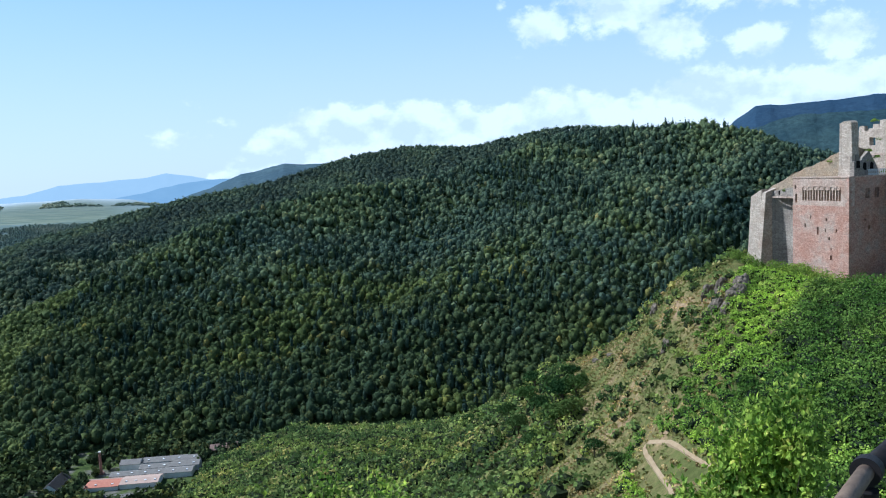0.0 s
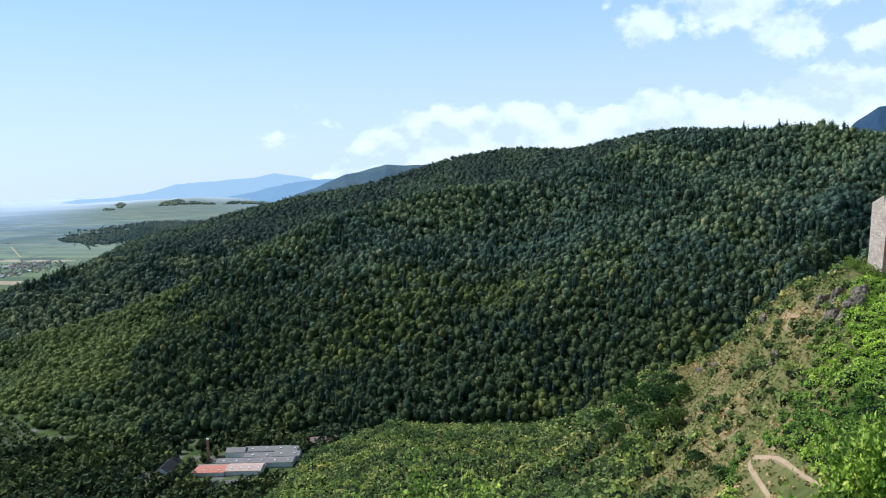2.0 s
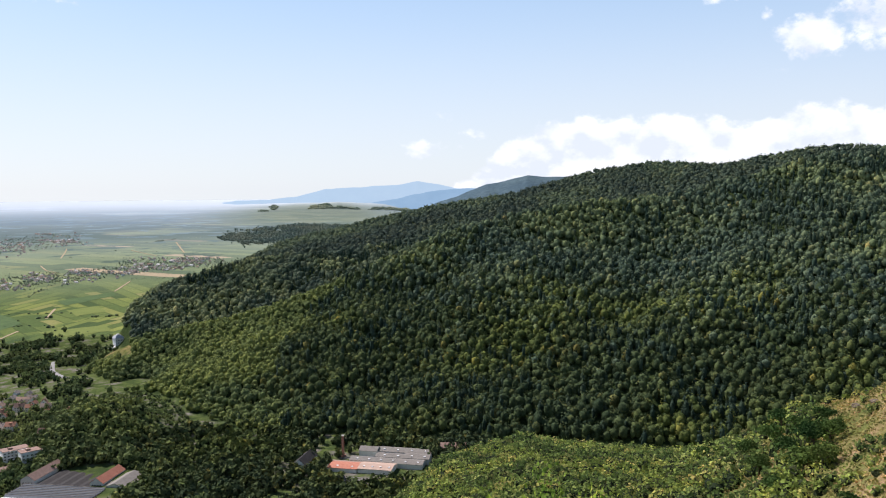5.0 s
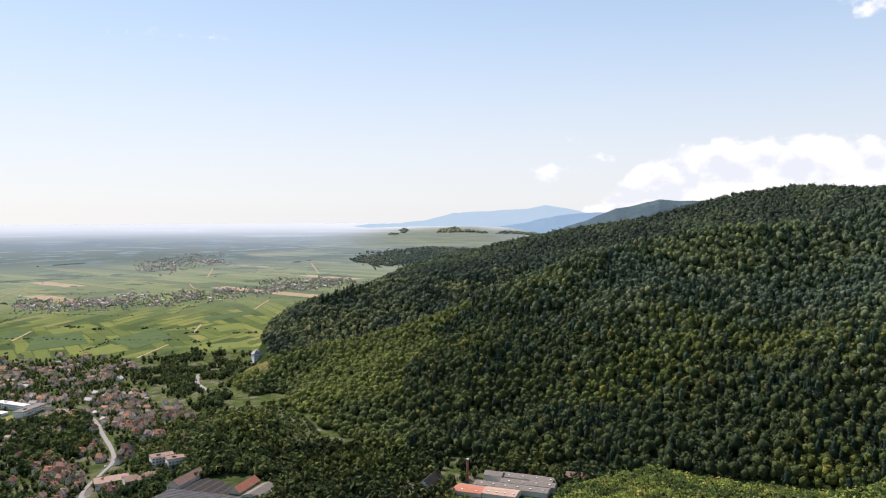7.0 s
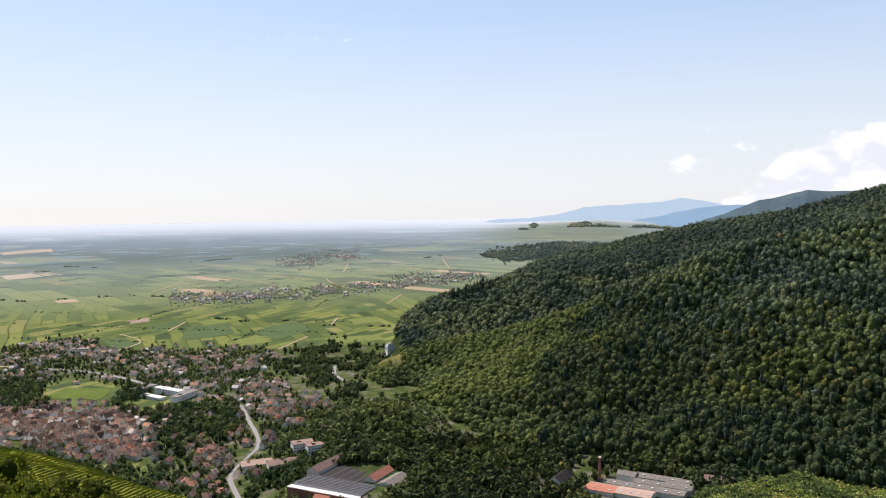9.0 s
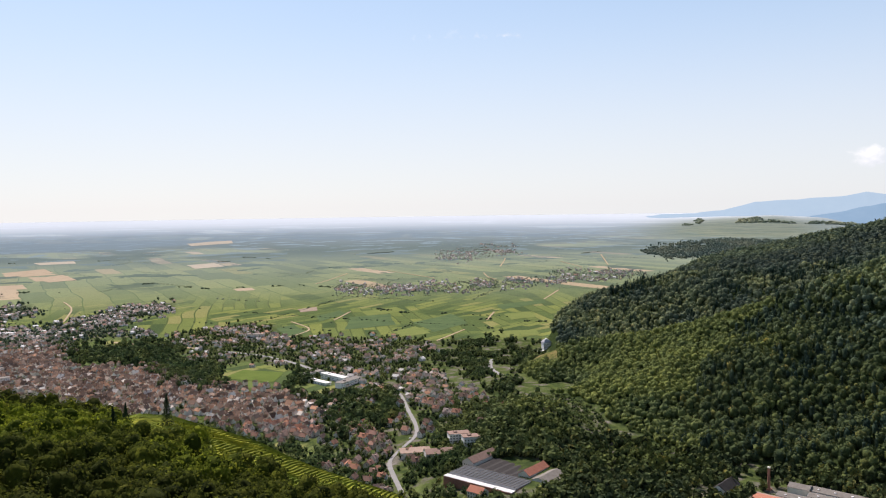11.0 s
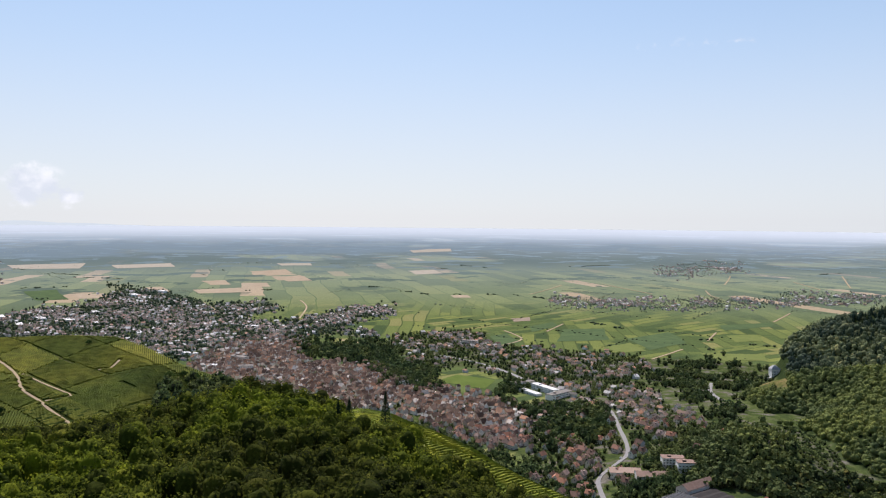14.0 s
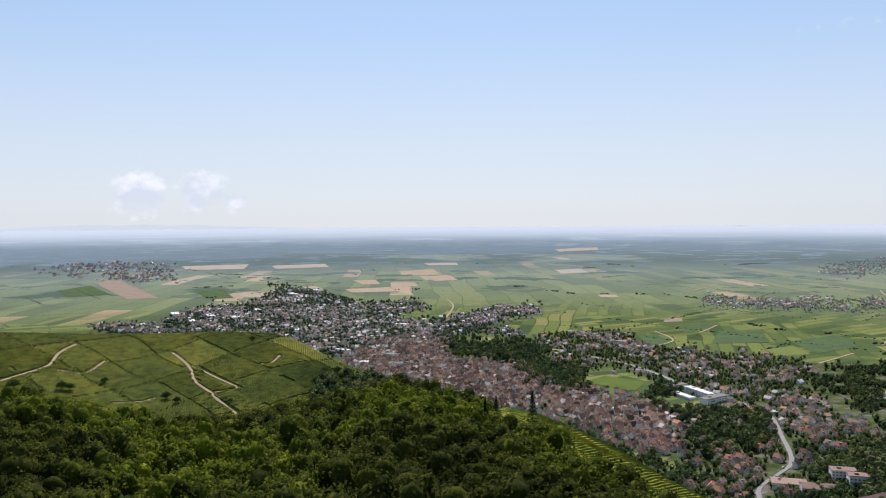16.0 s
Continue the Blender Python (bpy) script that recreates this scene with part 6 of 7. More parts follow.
# corner stones
for k in range(26):
    bm = bmesh.new()
    L = 0.9 if k % 2 else 0.55
    box(bm, -0.05, L, -0.05, 1.35 - L, 272 + k * 0.88, 272.84 + k * 0.88)
    cpart("corner_stone", bm, M_PINK)
# shaded face: along v at u = 0
bm = bmesh.new()
M90 = Matrix(((0, 1, 0, 0), (1, 0, 0, 0), (0, 0, 1, 0), (0, 0, 0, 1)))
t = bmesh.new()
holed_wall(t, 1.6, 10.2, 270, ZT, 0.03, 1.4, [(4.6, 5.1, 290.4, 292.6), (5.3, 5.8, 290.4, 292.6), (7.2, 7.7, 290.4, 292.6), (7.9, 8.4, 290.4, 292.6), (5.5, 5.9, 283.5, 284.4), (4.4, 4.8, 285.4, 286.0)])
t.transform(M90)
cpart("side_wall", t, M_PINK, "shaded sandstone side wall with paired windows")
bm.free()
bm = bmesh.new()
box(bm, -0.15, 16.3, -0.12, 1.7, ZT, ZT + 0.28)
box(bm, -0.15, 1.5, 1.7, 10.2, ZT, ZT + 0.28)
cpart("wall_coping", bm, M_PALE, "grey stone coping along the wall head")
# tower block beside it
bm = bmesh.new()
holed_wall(bm, -6.5, 2.0, 268, 294.0, 10.2, 16, [])
cpart("side_tower", bm, M_PINK, "pink sandstone tower with pale upper courses")
for uu, zz in ((-2.6, 286.5), (-4.4, 290.5)):
    bm = bmesh.new()
    box(bm, uu - 0.35, uu + 0.35, 10.17, 10.6, zz, zz + 1.3)
    cpart("window", bm, M_VOID, "small dark window")
# sloping rubble gable behind the wall head
bm = bmesh.new()
prism(bm, [(4.2, 294.6), (4.3, 301.4), (5.0, 301.2), (6, 300.6), (10, 299.2), (16, 297.2), (24, 294.4), (30.5, 291.6), (30.5, 285), (4.2, 285)], 3.8, 10.5, "y")
bmesh.ops.subdivide_edges(bm, edges=bm.edges[:], cuts=3, use_grid_fill=True)
for v in bm.verts:
    n = noise.noise(v.co * 0.45)
    v.co += Vector((0.25 * n, 0.5 * noise.noise(v.co * 0.6 + Vector((5, 0, 0))), 0.55 * n))
cpart("rubble_gable", bm, M_RUBBLE, "sloping broken masonry of an older gable")
# tall wall stump
bm = bmesh.new()
prism(bm, [(0.9, 294.5), (0.9, 300), (1.2, 306.8), (1.8, 307.2), (2.8, 307.3), (4.3, 306.7), (4.4, 300), (4.7, 294.5)], 1.75, 3.6, "y")
bmesh.ops.subdivide_edges(bm, edges=bm.edges[:], cuts=2, use_grid_fill=True)
for v in bm.verts:
    v.co += Vector((0.2, 0.2, 0.18)) * noise.noise(v.co * 0.7)
cpart("wall_stump", bm, M_LIME, "tall pale remnant of a keep wall")
# far ruin wall with a window
bm = bmesh.new()
holed_wall(bm, 1.5, 11.2, 292, 305.2, 14.5, 15.7, [(6.6, 8.2, 301.8, 303.6)])
for u0, u1, z0, z1 in ((1.5, 5.6, 305.2, 307.4), (5.6, 7.4, 305.2, 306.5), (9.6, 11.2, 305.2, 306.3), (1.5, 3.6, 307.4, 308.2), (7.4, 8.6, 305.2, 305.7)):
    box(bm, u0, u1, 14.5, 15.7, z0, z1, 0.12)
for v in bm.verts:
    v.co += Vector((0.16, 0.08, 0.14)) * noise.noise(v.co * 0.9)
cpart("upper_ruin_wall", bm, M_LIME, "roofless upper wall with a window opening")
bm = bmesh.new()
box(bm, 1.2, 11.5, 14.38, 14.5, 299.6, 299.9)
cpart("string_course", bm, M_PALE, "pale stone ledge")
# broken gable with two holes, in shade
t = bmesh.new()
prism(t, [(4.6, 294.5), (11.2, 294.5), (11.2, 296.2), (10.2, 297.8), (9.0, 299.6), (8.2, 300.6), (7.3, 299.8), (6.4, 299.2), (5.4, 297.2), (4.6, 296.2)], 2.6, 3.5, "y")
t.transform(M90)
gable = cpart("courtyard_gable", t, M_GREY, "broken gable in the shade of the keep")
for w in (6.6, 8.6):
    t = bmesh.new()
    prism(t, [(w, 296.4), (w + 0.9, 296.4), (w + 0.9, 297.8), (w + 0.45, 298.2), (w, 297.8)], 2.5, 2.8, "y")
    t.transform(M90)
    cpart("window", t, M_VOID, "small dark window", gable)
# broken stair wall before the stump
bm = bmesh.new()
for u0, v0, z1 in ((0.3, 1.7, 298.4), (0.9, 1.7, 299.6), (0.3, 2.4, 299.8), (0.9, 2.4, 300.6), (0.3, 3.1, 298.6), (0.3, 3.8, 296.8), (0.9, 3.1, 299.2)):
    box(bm, u0, u0 + 0.62, v0, v0 + 0.72, 294.6, z1, 0.04)
for v in bm.verts:
    v.co += Vector((0.12, 0.12, 0.2)) * noise.noise(v.co * 0.8)
cpart("broken_wall", bm, M_GREY, "stepped broken wall stub")
bm = bmesh.new()
box(bm, 0.2, 0.4, 2.3, 3.2, 297.0, 298.5, 0.03)
cpart("window", bm, M_VOID, "dark broken doorway")
# balustrade on the terrace
bm = bmesh.new()
for k in range(9):
    tube(bm, (0.6, 6 + k * 0.55, 295.3), (0.6, 6.35 + k * 0.55, 296.5), 0.06, 0.06, 5)
    tube(bm, (0.6, 6.35 + k * 0.55, 295.3), (0.6, 6 + k * 0.55, 296.5), 0.06, 0.06, 5)
box(bm, 0.5, 0.7, 5.8, 11.3, 296.5, 296.62)
cpart("balustrade", bm, Mat("pale_painted_wood", 0.6).color((0.55, 0.55, 0.52)).m, "pale lattice balustrade on the terrace")
# recessed wall, its parapet and the buttress
bm = bmesh.new()
bow = [(16.1 + 9.4 * k / 12, 0.5 + 2.9 * math.sin(math.pi * min(k / 12 + 0.12, 1) * 0.9)) for k in range(13)]
prism(bm, bow + [(25.5, 5.0), (16.1, 5.0)], 255, 290.4, "z")
cpart("recessed_wall", bm, M_GREY, "grey rubble wall hollowed between tower and buttress")
bm = bmesh.new()
prism(bm, [(16.2, 290.4), (25.6, 290.4), (25.6, 291.9), (23, 292.1), (19.5, 292.7), (16.2, 292.9)], 1.8, 2.9, "y")
cpart("parapet", bm, M_GREY, "weathered parapet with small openings")
for uu in (17.6, 22.3):
    bm = bmesh.new()
    box(bm, uu, uu + 0.5, 1.77, 2.2, 291.0, 292.0)
    cpart("window", bm, M_VOID, "small dark window")
bm = bmesh.new()
box(bm, 16.0, 25.6, 1.0, 1.4, 290.3, 290.62)
cpart("string_course", bm, M_PALE, "pale stone ledge")
bm = bmesh.new()
prism(bm, [(-4.1, 255), (-0.4, 291.6), (2.8, 292.6), (2.8, 255)], 24.6, 25.9, "x")
cpart("buttress", bm, M_LIME, "thick sloping corner buttress")
bm = bmesh.new()
prism(bm, [(25.9, 255), (34.5, 255), (30.6, 279), (29.6, 290.6), (25.9, 292.4)], -0.6, 3.5, "y")
bmesh.ops.subdivide_edges(bm, edges=bm.edges[:], cuts=2, use_grid_fill=True)
for v in bm.verts:
    v.co += Vector((0.2, 0.2, 0.1)) * noise.noise(v.co * 0.5)
cpart("battered_wall", bm, M_LIME, "pale battered end wall")

# bushes and ivy against the walls
foot = []
for k in range(64):
    u, v = rng.uniform(-5, 34), rng.uniform(-4.5, -0.8)
    foot.append((CASTLE @ Vector((u, v, 0)))[:2])
fx, fy = np.array(foot).T
fz = lie(np.degrees(np.arctan2(-fx, fy)), np.hypot(fx, fy))[0]
fb = rng.uniform(0.7, 1.6, len(fx))
leafy_stuff("slope_bushes", "green bushes crowding the foot of the castle wall", fx, fy, fz - 0.6, 1.3 * fb, 2.4 * fb, 150, 0.17, M_BUSH, "shrubs")
ivy = [(CASTLE @ Vector(p))[:] for p in ((5, 3.9, 300.0), (9, 4.2, 298.6), (3.5, 9, 300.6), (4.4, 2.6, 296), (5.5, 15, 303), (7.5, 15.2, 307.4), (10.5, 15.3, 305.2), (12, 15, 301), (3.2, 8.5, 298.4), (3.4, 11.5, 299.2), (16.9, 2.2, 292.4), (21, 2.3, 292.0), (2.4, 12.6, 295.8), (14, 4.4, 297.2))]
ix, iy, iz = np.array(ivy).T
ib = rng.uniform(0.7, 1.3, len(ix))
o = leafy_stuff("ivy", "ivy and weeds growing on the ruined wall heads", ix, iy, iz - 0.5, 0.95 * ib, 1.1 * ib, 160, 0.12, M_BUSH, "shrubs")


# ---- single houses ----
def object_plaster(name, stops):
    a = Mat(name, 0.9, 0.2)
    c = a.ramp(a.object_random(), stops)
    return a.color(a.mix(1.0, c, a.ramp(a.noise(0.7, 5), ((0.3, (0.82, 0.82, 0.82)), (0.7, (1.06, 1.06, 1.06)))), "MULTIPLY")).m


M_WALL_1 = object_plaster("single_house_plaster", ((0.0, (0.78, 0.75, 0.68)), (0.3, (0.66, 0.58, 0.46)), (0.5, (0.82, 0.80, 0.77)), (0.7, (0.60, 0.47, 0.36)), (1.0, (0.84, 0.83, 0.80))))
M_ROOF_1 = object_plaster("single_house_tiles", ((0.0, (0.12, 0.075, 0.055)), (0.25, (0.22, 0.13, 0.095)), (0.45, (0.16, 0.125, 0.105)), (0.62, (0.32, 0.17, 0.115)), (0.8, (0.50, 0.235, 0.14)), (0.92, (0.30, 0.25, 0.22)), (1.0, (0.42, 0.22, 0.14))))
M_SHUTTER = Mat("window_shutter", 0.7).color((0.16, 0.10, 0.07)).m


def gable_house(w, d, eave, ridge, floors, bays, dormer=False, hip=0.0):
    """One house: wall body with gables, tiled roof with thickness, chimney, windows and door."""
    h = empty("house", Matrix.Identity(4), "plastered house with a tiled pitched roof", "house", "houses of the town")
    hw, hd = w / 2, d / 2
    bm = bmesh.new()
    g = hip * (ridge - eave)
    prism(bm, [(-hd, -3), (hd, -3), (hd, eave), (0.02, ridge - g - 0.1), (-0.02, ridge - g - 0.1), (-hd, eave)], -hw, hw, "x")
    part("wall", bm, M_WALL_1, h)
    bm = bmesh.new()
    ov, th = 0.45, 0.28
    k = (ridge - eave) / hd
    for s in (-1, 1):
        prism(bm, [(s * (hd + ov), eave - ov * k + 0.05), (0, ridge + 0.05), (0, ridge + th + 0.1), (s * (hd + ov), eave - ov * k + th)], -hw - ov, hw + ov, "x")
    if dormer:
        for s in (-1, 1):
            box(bm, -1.2, 1.2, s * hd * 0.35 - 1.0, s * hd * 0.35 + 1.0, eave + 0.6, eave + (ridge - eave) * 0.92)
    part("roof", bm, M_ROOF_1, h)
    bm = bmesh.new()
    box(bm, hw * 0.4, hw * 0.4 + 0.9, -0.9, -0.2, ridge - 1.5, ridge + 1.2)
    box(bm, hw * 0.4 - 0.1, hw * 0.4 + 1.0, -1.0, -0.1, ridge + 1.2, ridge + 1.35)
    part("chimney", bm, M_ROOF_1, h)
    bm0 = bmesh.new()
    box(bm0, -0.5, 0.5, -0.06, 0.06, 0, 1.3)
    pane = part("window", bm0, [M_DARK], h)
    first = True
    for fl in range(floors):
        zz = 0.9 + fl * 2.8
        if zz + 1.3 > eave:
            break
        for b in range(bays):
            xx = -hw + w * (b + 0.5) / bays
            for s in (-1, 1):
                m = Matrix.Translation((xx, s * hd, zz))
                if first:
                    pane.matrix_basis, first = m, False
                else:
                    o = new("window", pane.data)
                    o.parent, o.matrix_basis = h, m
    for s in (-1, 1):
        o = new("window", pane.data)
        o.parent, o.matrix_basis = h, Matrix.Translation((s * hw, 0, eave - 0.6)) @ Matrix.Rotation(radians(90), 4, "Z")
    bm = bmesh.new()
    box(bm, -0.55 + hw * 0.3, 0.55 + hw * 0.3, -hd - 0.07, -hd + 0.02, 0, 2.1)
    part("door", bm, M_SHUTTER, h)
    return h


PROTOS = [((8, 7, 3.4, 6.6, 1, 3), False), ((9.2, 7.4, 5.4, 8.8, 2, 3), True), ((10.5, 7.8, 5.5, 9.2, 2, 4), False), ((7.5, 6.6, 5.4, 8.6, 2, 2), False), ((11.5, 8.5, 5.8, 9.8, 2, 4), True), ((8.6, 7.8, 3.3, 7.2, 1, 3), True)]
HOUSES.sort(key=lambda q: math.hypot(q[0], q[1]))
protos = [None] * len(PROTOS)
for n, (hx, hy, hz, w, d, ev, rd, turn) in enumerate(HOUSES[:300]):
    k = int(min(range(len(PROTOS)), key=lambda i: abs(PROTOS[i][0][0] - w) + abs(PROTOS[i][0][2] - ev) + 0.8 * hash2(i * 1.0, n * 1.0)))
    m = Matrix.Translation((hx, hy, hz)) @ Matrix.Rotation(turn, 4, "Z")
    if protos[k] is None:
        protos[k] = gable_house(*PROTOS[k][0], dormer=PROTOS[k][1])
        protos[k].matrix_basis = m
    else:
        copy_thing(protos[k], m)
if len(HOUSES) > 300:
    rest = [np.array(v) for v in zip(*HOUSES[300:])]
    house_stuff("town_houses", "further plastered houses with tiled roofs", *rest)


# ---- works, villa and larger buildings ----
M_GREYROOF = road_mat("grey_roofing", (0.15, 0.135, 0.115), (0.215, 0.195, 0.17))
M_SLATE = road_mat("pale_slate", (0.30, 0.31, 0.33), (0.40, 0.41, 0.43))
M_DARKROOF = road_mat("dark_roofing_felt", (0.024, 0.021, 0.02), (0.042, 0.038, 0.035))
M_WHITEROOF = road_mat("white_roofing", (0.55, 0.54, 0.52), (0.68, 0.67, 0.65))
M_REDROOF = road_mat("red_tile_roof", (0.34, 0.13, 0.085), (0.44, 0.19, 0.12))
M_BROWNROOF = road_mat("brown_tile_roof", (0.20, 0.13, 0.10), (0.28, 0.19, 0.15))
M_GLAZE = road_mat("sawtooth_glazing", (0.10, 0.11, 0.12), (0.17, 0.18, 0.19))
M_BRICK = road_mat("red_brick", (0.26, 0.12, 0.085), (0.33, 0.17, 0.12))
M_PALEWALL = road_mat("pale_render", (0.60, 0.57, 0.51), (0.72, 0.69, 0.63))
M_WHITEWALL = road_mat("white_render", (0.72, 0.72, 0.70), (0.80, 0.79, 0.77))
M_PINKROOF = road_mat("faded_pink_roof", (0.36, 0.25, 0.19), (0.44, 0.32, 0.25))


def ground_z(x, y):
    return float(lie(math.degrees(math.atan2(-x, y)), math.hypot(x, y))[0])


def shed(parent, x0, x1, y0, y1, eave, ridge, roof, wall, along="x", base=-3.0, skylights=0):
    """A gabled shed as two parts, wall and roof, with rooflights."""
    bm = bmesh.new()
    if along == "x":
        mid, lo, hi, a, b = (y0 + y1) / 2, x0, x1, y0, y1
    else:
        mid, lo, hi, a, b = (x0 + x1) / 2, y0, y1, x0, x1
    ax = "x" if along == "x" else "y"
    prism(bm, [(a, base), (b, base), (b, eave), (mid, ridge - 0.05), (a, eave)], lo, hi, ax)
    part("wall", bm, wall, parent)
    bm = bmesh.new()
    k = (ridge - eave) / max(mid - a, 0.1)
    prism(bm, [(a - 0.4, eave - 0.4 * k + 0.04), (mid, ridge + 0.04), (b + 0.4, eave - 0.4 * k + 0.04), (b + 0.4, eave - 0.4 * k + 0.3), (mid, ridge + 0.32), (a - 0.4, eave - 0.4 * k + 0.3)], lo - 0.4, hi + 0.4, ax)
    rf = part("roof", bm, roof, parent)
    for n in range(skylights):
        t = lo + (hi - lo) * (n + 0.6) / skylights
        c = a + (mid - a) * 0.5
        z = eave + (ridge - eave) * 0.5 + 0.3
        bm = bmesh.new()
        if along == "x":
            box(bm, t - 0.8, t + 0.8, c - 1.0, c + 1.0, z - 0.5, z + 0.45)
        else:
            box(bm, c - 1.0, c + 1.0, t - 0.8, t + 0.8, z - 0.5, z + 0.45)
        part("skylight", bm, M_WHITEROOF, rf)


def windows(parent, xs, y, zs, w=1.1, h=1.5, side=-1):
    bm = bmesh.new()
    box(bm, -w / 2, w / 2, -0.08, 0.08, 0, h)
    first = part("window", bm, M_DARK, parent)
    spots = [(x, z) for x in xs for z in zs]
    first.matrix_basis = Matrix.Translation((spots[0][0], y, spots[0][1]))
    for x, z in spots[1:]:
        o = new("window", first.data)
        o.parent, o.matrix_basis = parent, Matrix.Translation((x, y, z))


# saw-tooth works
SAW = Matrix.Translation((-578, 482, ground_z(-545, 500) + 0.2)) @ Matrix.Rotation(radians(10.9), 4, "Z")
saw = empty("sawtooth_works", SAW, "old factory hall with saw-tooth glazed roof", "factory")
bm = bmesh.new()
box(bm, 0, 79, 0, 36, -6, 5.2)
part("wall", bm, M_BRICK, saw)
bm = bmesh.new()
box(bm, -0.5, 79.5, 0.5, 7.5, 5.2, 5.7)
part("roof_edge", bm, M_WHITEROOF, saw, "broad white roof edge")
for k in range(8):
    y0 = 7.6 + k * 3.5
    bm = bmesh.new()
    prism(bm, [(y0, 5.2), (y0 + 3.3, 5.2), (y0 + 3.3, 7.2)], 0.5, 78.5, "x")
    tooth = part("roof_tooth", bm, M_GLAZE, saw)
    bm = bmesh.new()
    box(bm, 0.4, 78.6, y0 + 3.1, y0 + 3.55, 6.9, 7.45)
    part("ridge_cap", bm, M_GREYROOF, tooth)
    bm = bmesh.new()
    box(bm, 0.4, 78.6, y0 - 0.1, y0 + 0.6, 5.2, 5.55)
    part("gutter", bm, M_DARKROOF, tooth)
fx, fy = np.array([(SAW @ Vector((-6 + 4.4 * k + 1.5 * (k % 3), -6 - 3.5 * (k % 4), 0)))[:2] for k in range(20)]).T
fz, fb = np.array([ground_z(a, b) for a, b in zip(fx, fy)]), rng.uniform(0.7, 1.2, 20)
crowns("garden_trees", "inner twigs of the trees before the works, darkened for crown shade", fx, fy, fz - 0.5, 2.6 * fb, 6.5 * fb, M_INNER_SHADE, ICO1, 0.2)
leafy_stuff("garden_trees", "leafy trees along the works front", fx, fy, fz, 3.6 * fb, 8.0 * fb, 40, 0.9 * fb, M_TOWN_TREE, stray=0.4)
dark = empty("works_shed", SAW, "low black-roofed workshop behind the saw-tooth hall", "factory")
for k in range(5):
    shed(dark, 7 + k * 10.4, 17 + k * 10.4, 37, 76 - k * 2, 4.4, 5.4, M_DARKROOF, M_BRICK, "y")
brown = empty("works_building", SAW, "long brick building with a brown tiled roof", "factory")
shed(brown, -8, 6, 41, 84, 8, 12.5, M_BROWNROOF, M_PALEWALL, "y")
windows(brown, [-5.5, -2.8, 0.2, 3.2], 40.95, [1.0, 4.4])
red = empty("works_building", SAW, "pale gabled building with a red tiled roof", "factory")
shed(red, 58, 71, 44, 80, 7.5, 12, M_REDROOF, M_PALEWALL, "y")
windows(red, [60.5, 63.2, 65.9, 68.6], 43.95, [1.0, 4.4])
grey = empty("works_building", SAW, "gabled hall with a grey sheet roof", "factory")
shed(grey, 76, 92, 40, 74, 6.5, 9.5, M_GREYROOF, M_PALEWALL, "y")
windows(grey, [79, 84, 89], 39.95, [2.0], 2.4, 2.2)
front = empty("house", SAW, "house with a bright red tiled roof beside the works", "house")
shed(front, 44, 60, -20, -8, 6, 10, M_REDROOF, M_PALEWALL, "x")
windows(front, [46, 49, 52, 55, 58], -20.05, [0.8, 3.6])

# works with the brick stack in the valley
WORKS = Matrix.Translation((-327, 623, 41.0)) @ Matrix.Rotation(radians(8), 4, "Z")
for spec in ((18, 73, 61, 75, 6, 8, M_GREYROOF, 4), (22, 49, 48, 60, 5, 6.6, M_GREYROOF, 2), (50, 75, 46, 60, 6, 8, M_GREYROOF, 2), (0, 47, 34, 46, 5, 6.6, M_GREYROOF, 4), (48, 72, 31, 45, 5.5, 7, M_GREYROOF, 2),
             (15, 47, 13, 32, 5, 6.5, M_PINKROOF, 4), (-14, 14, 12, 30, 4.5, 5.4, M_REDROOF, 2), (2, 20, 58, 72, 6.5, 9, M_GREYROOF, 0), (-16, 14, 32.5, 33.8, 4, 4.4, M_PINKROOF, 0)):
    hall = empty("works_hall", WORKS, "factory shed with a weathered flat-pitched roof and rooflights", "factory", "sheds of the valley works")
    shed(hall, *spec[:6], spec[6], M_PALEWALL, "x", -3.0, spec[7])
dh = empty("works_building", WORKS, "dark-roofed house with a white gable", "house")
shed(dh, -46, -32, 4, 34, 8, 13, M_DARKROOF, M_WHITEWALL, "y")
bluehouse = empty("works_building", WORKS, "long low building with a slate-grey roof", "house")
shed(bluehouse, 6, 44, -22, -10, 5, 8, M_GREYROOF, M_WHITEWALL, "x", -6)
orange = empty("house", WORKS, "small building with an orange roof", "house")
shed(orange, -12, 2, -30, -20, 4, 6.5, Mat("orange_roof", 0.8).color((0.55, 0.26, 0.08)).m, M_PALEWALL, "x", -6)
stack = empty("factory_chimney", WORKS @ Matrix.Translation((-13, 54, 0)), "tall tapering red brick factory chimney", "chimney")
bm = bmesh.new()
tube(bm, (0, 0, -3), (0, 0, 22), 1.5, 1.0, 16)
part("shaft", bm, M_BRICK, stack)
bm = bmesh.new()
tube(bm, (0, 0, 21.2), (0, 0, 22.3), 1.25, 1.25, 16)
part("crown", bm, M_PALEWALL, stack)
bm = bmesh.new()
box(bm, -2.2, 2.2, -2.2, 2.2, -4, 2.5)
part("plinth", bm, M_BRICK, stack)
rs_p = xyz(19.1, spot(19.1, -18.7, 500, 900))
barn = empty("valley_barn", Matrix.Translation(rs_p) @ Matrix.Rotation(radians(15), 4, "Z"), "barn with a faded red roof at the wood's edge", "barn")
shed(barn, -12, 14, -6, 6, 6, 9.5, M_BROWNROOF, M_BRICK, "x", -4)

# white villa
p = xyz(42.5, spot(42.5, -10.2, 900, 1700))
villa = empty("villa", Matrix.Translation(p) @ Matrix.Rotation(radians(65), 4, "Z") @ Matrix.Diagonal((0.9, 0.9, 1.15, 1)), "tall white villa with a pale hipped roof on the hill foot", "villa")
bm = bmesh.new()
box(bm, -9, 9, -8, 8, -6, 15)
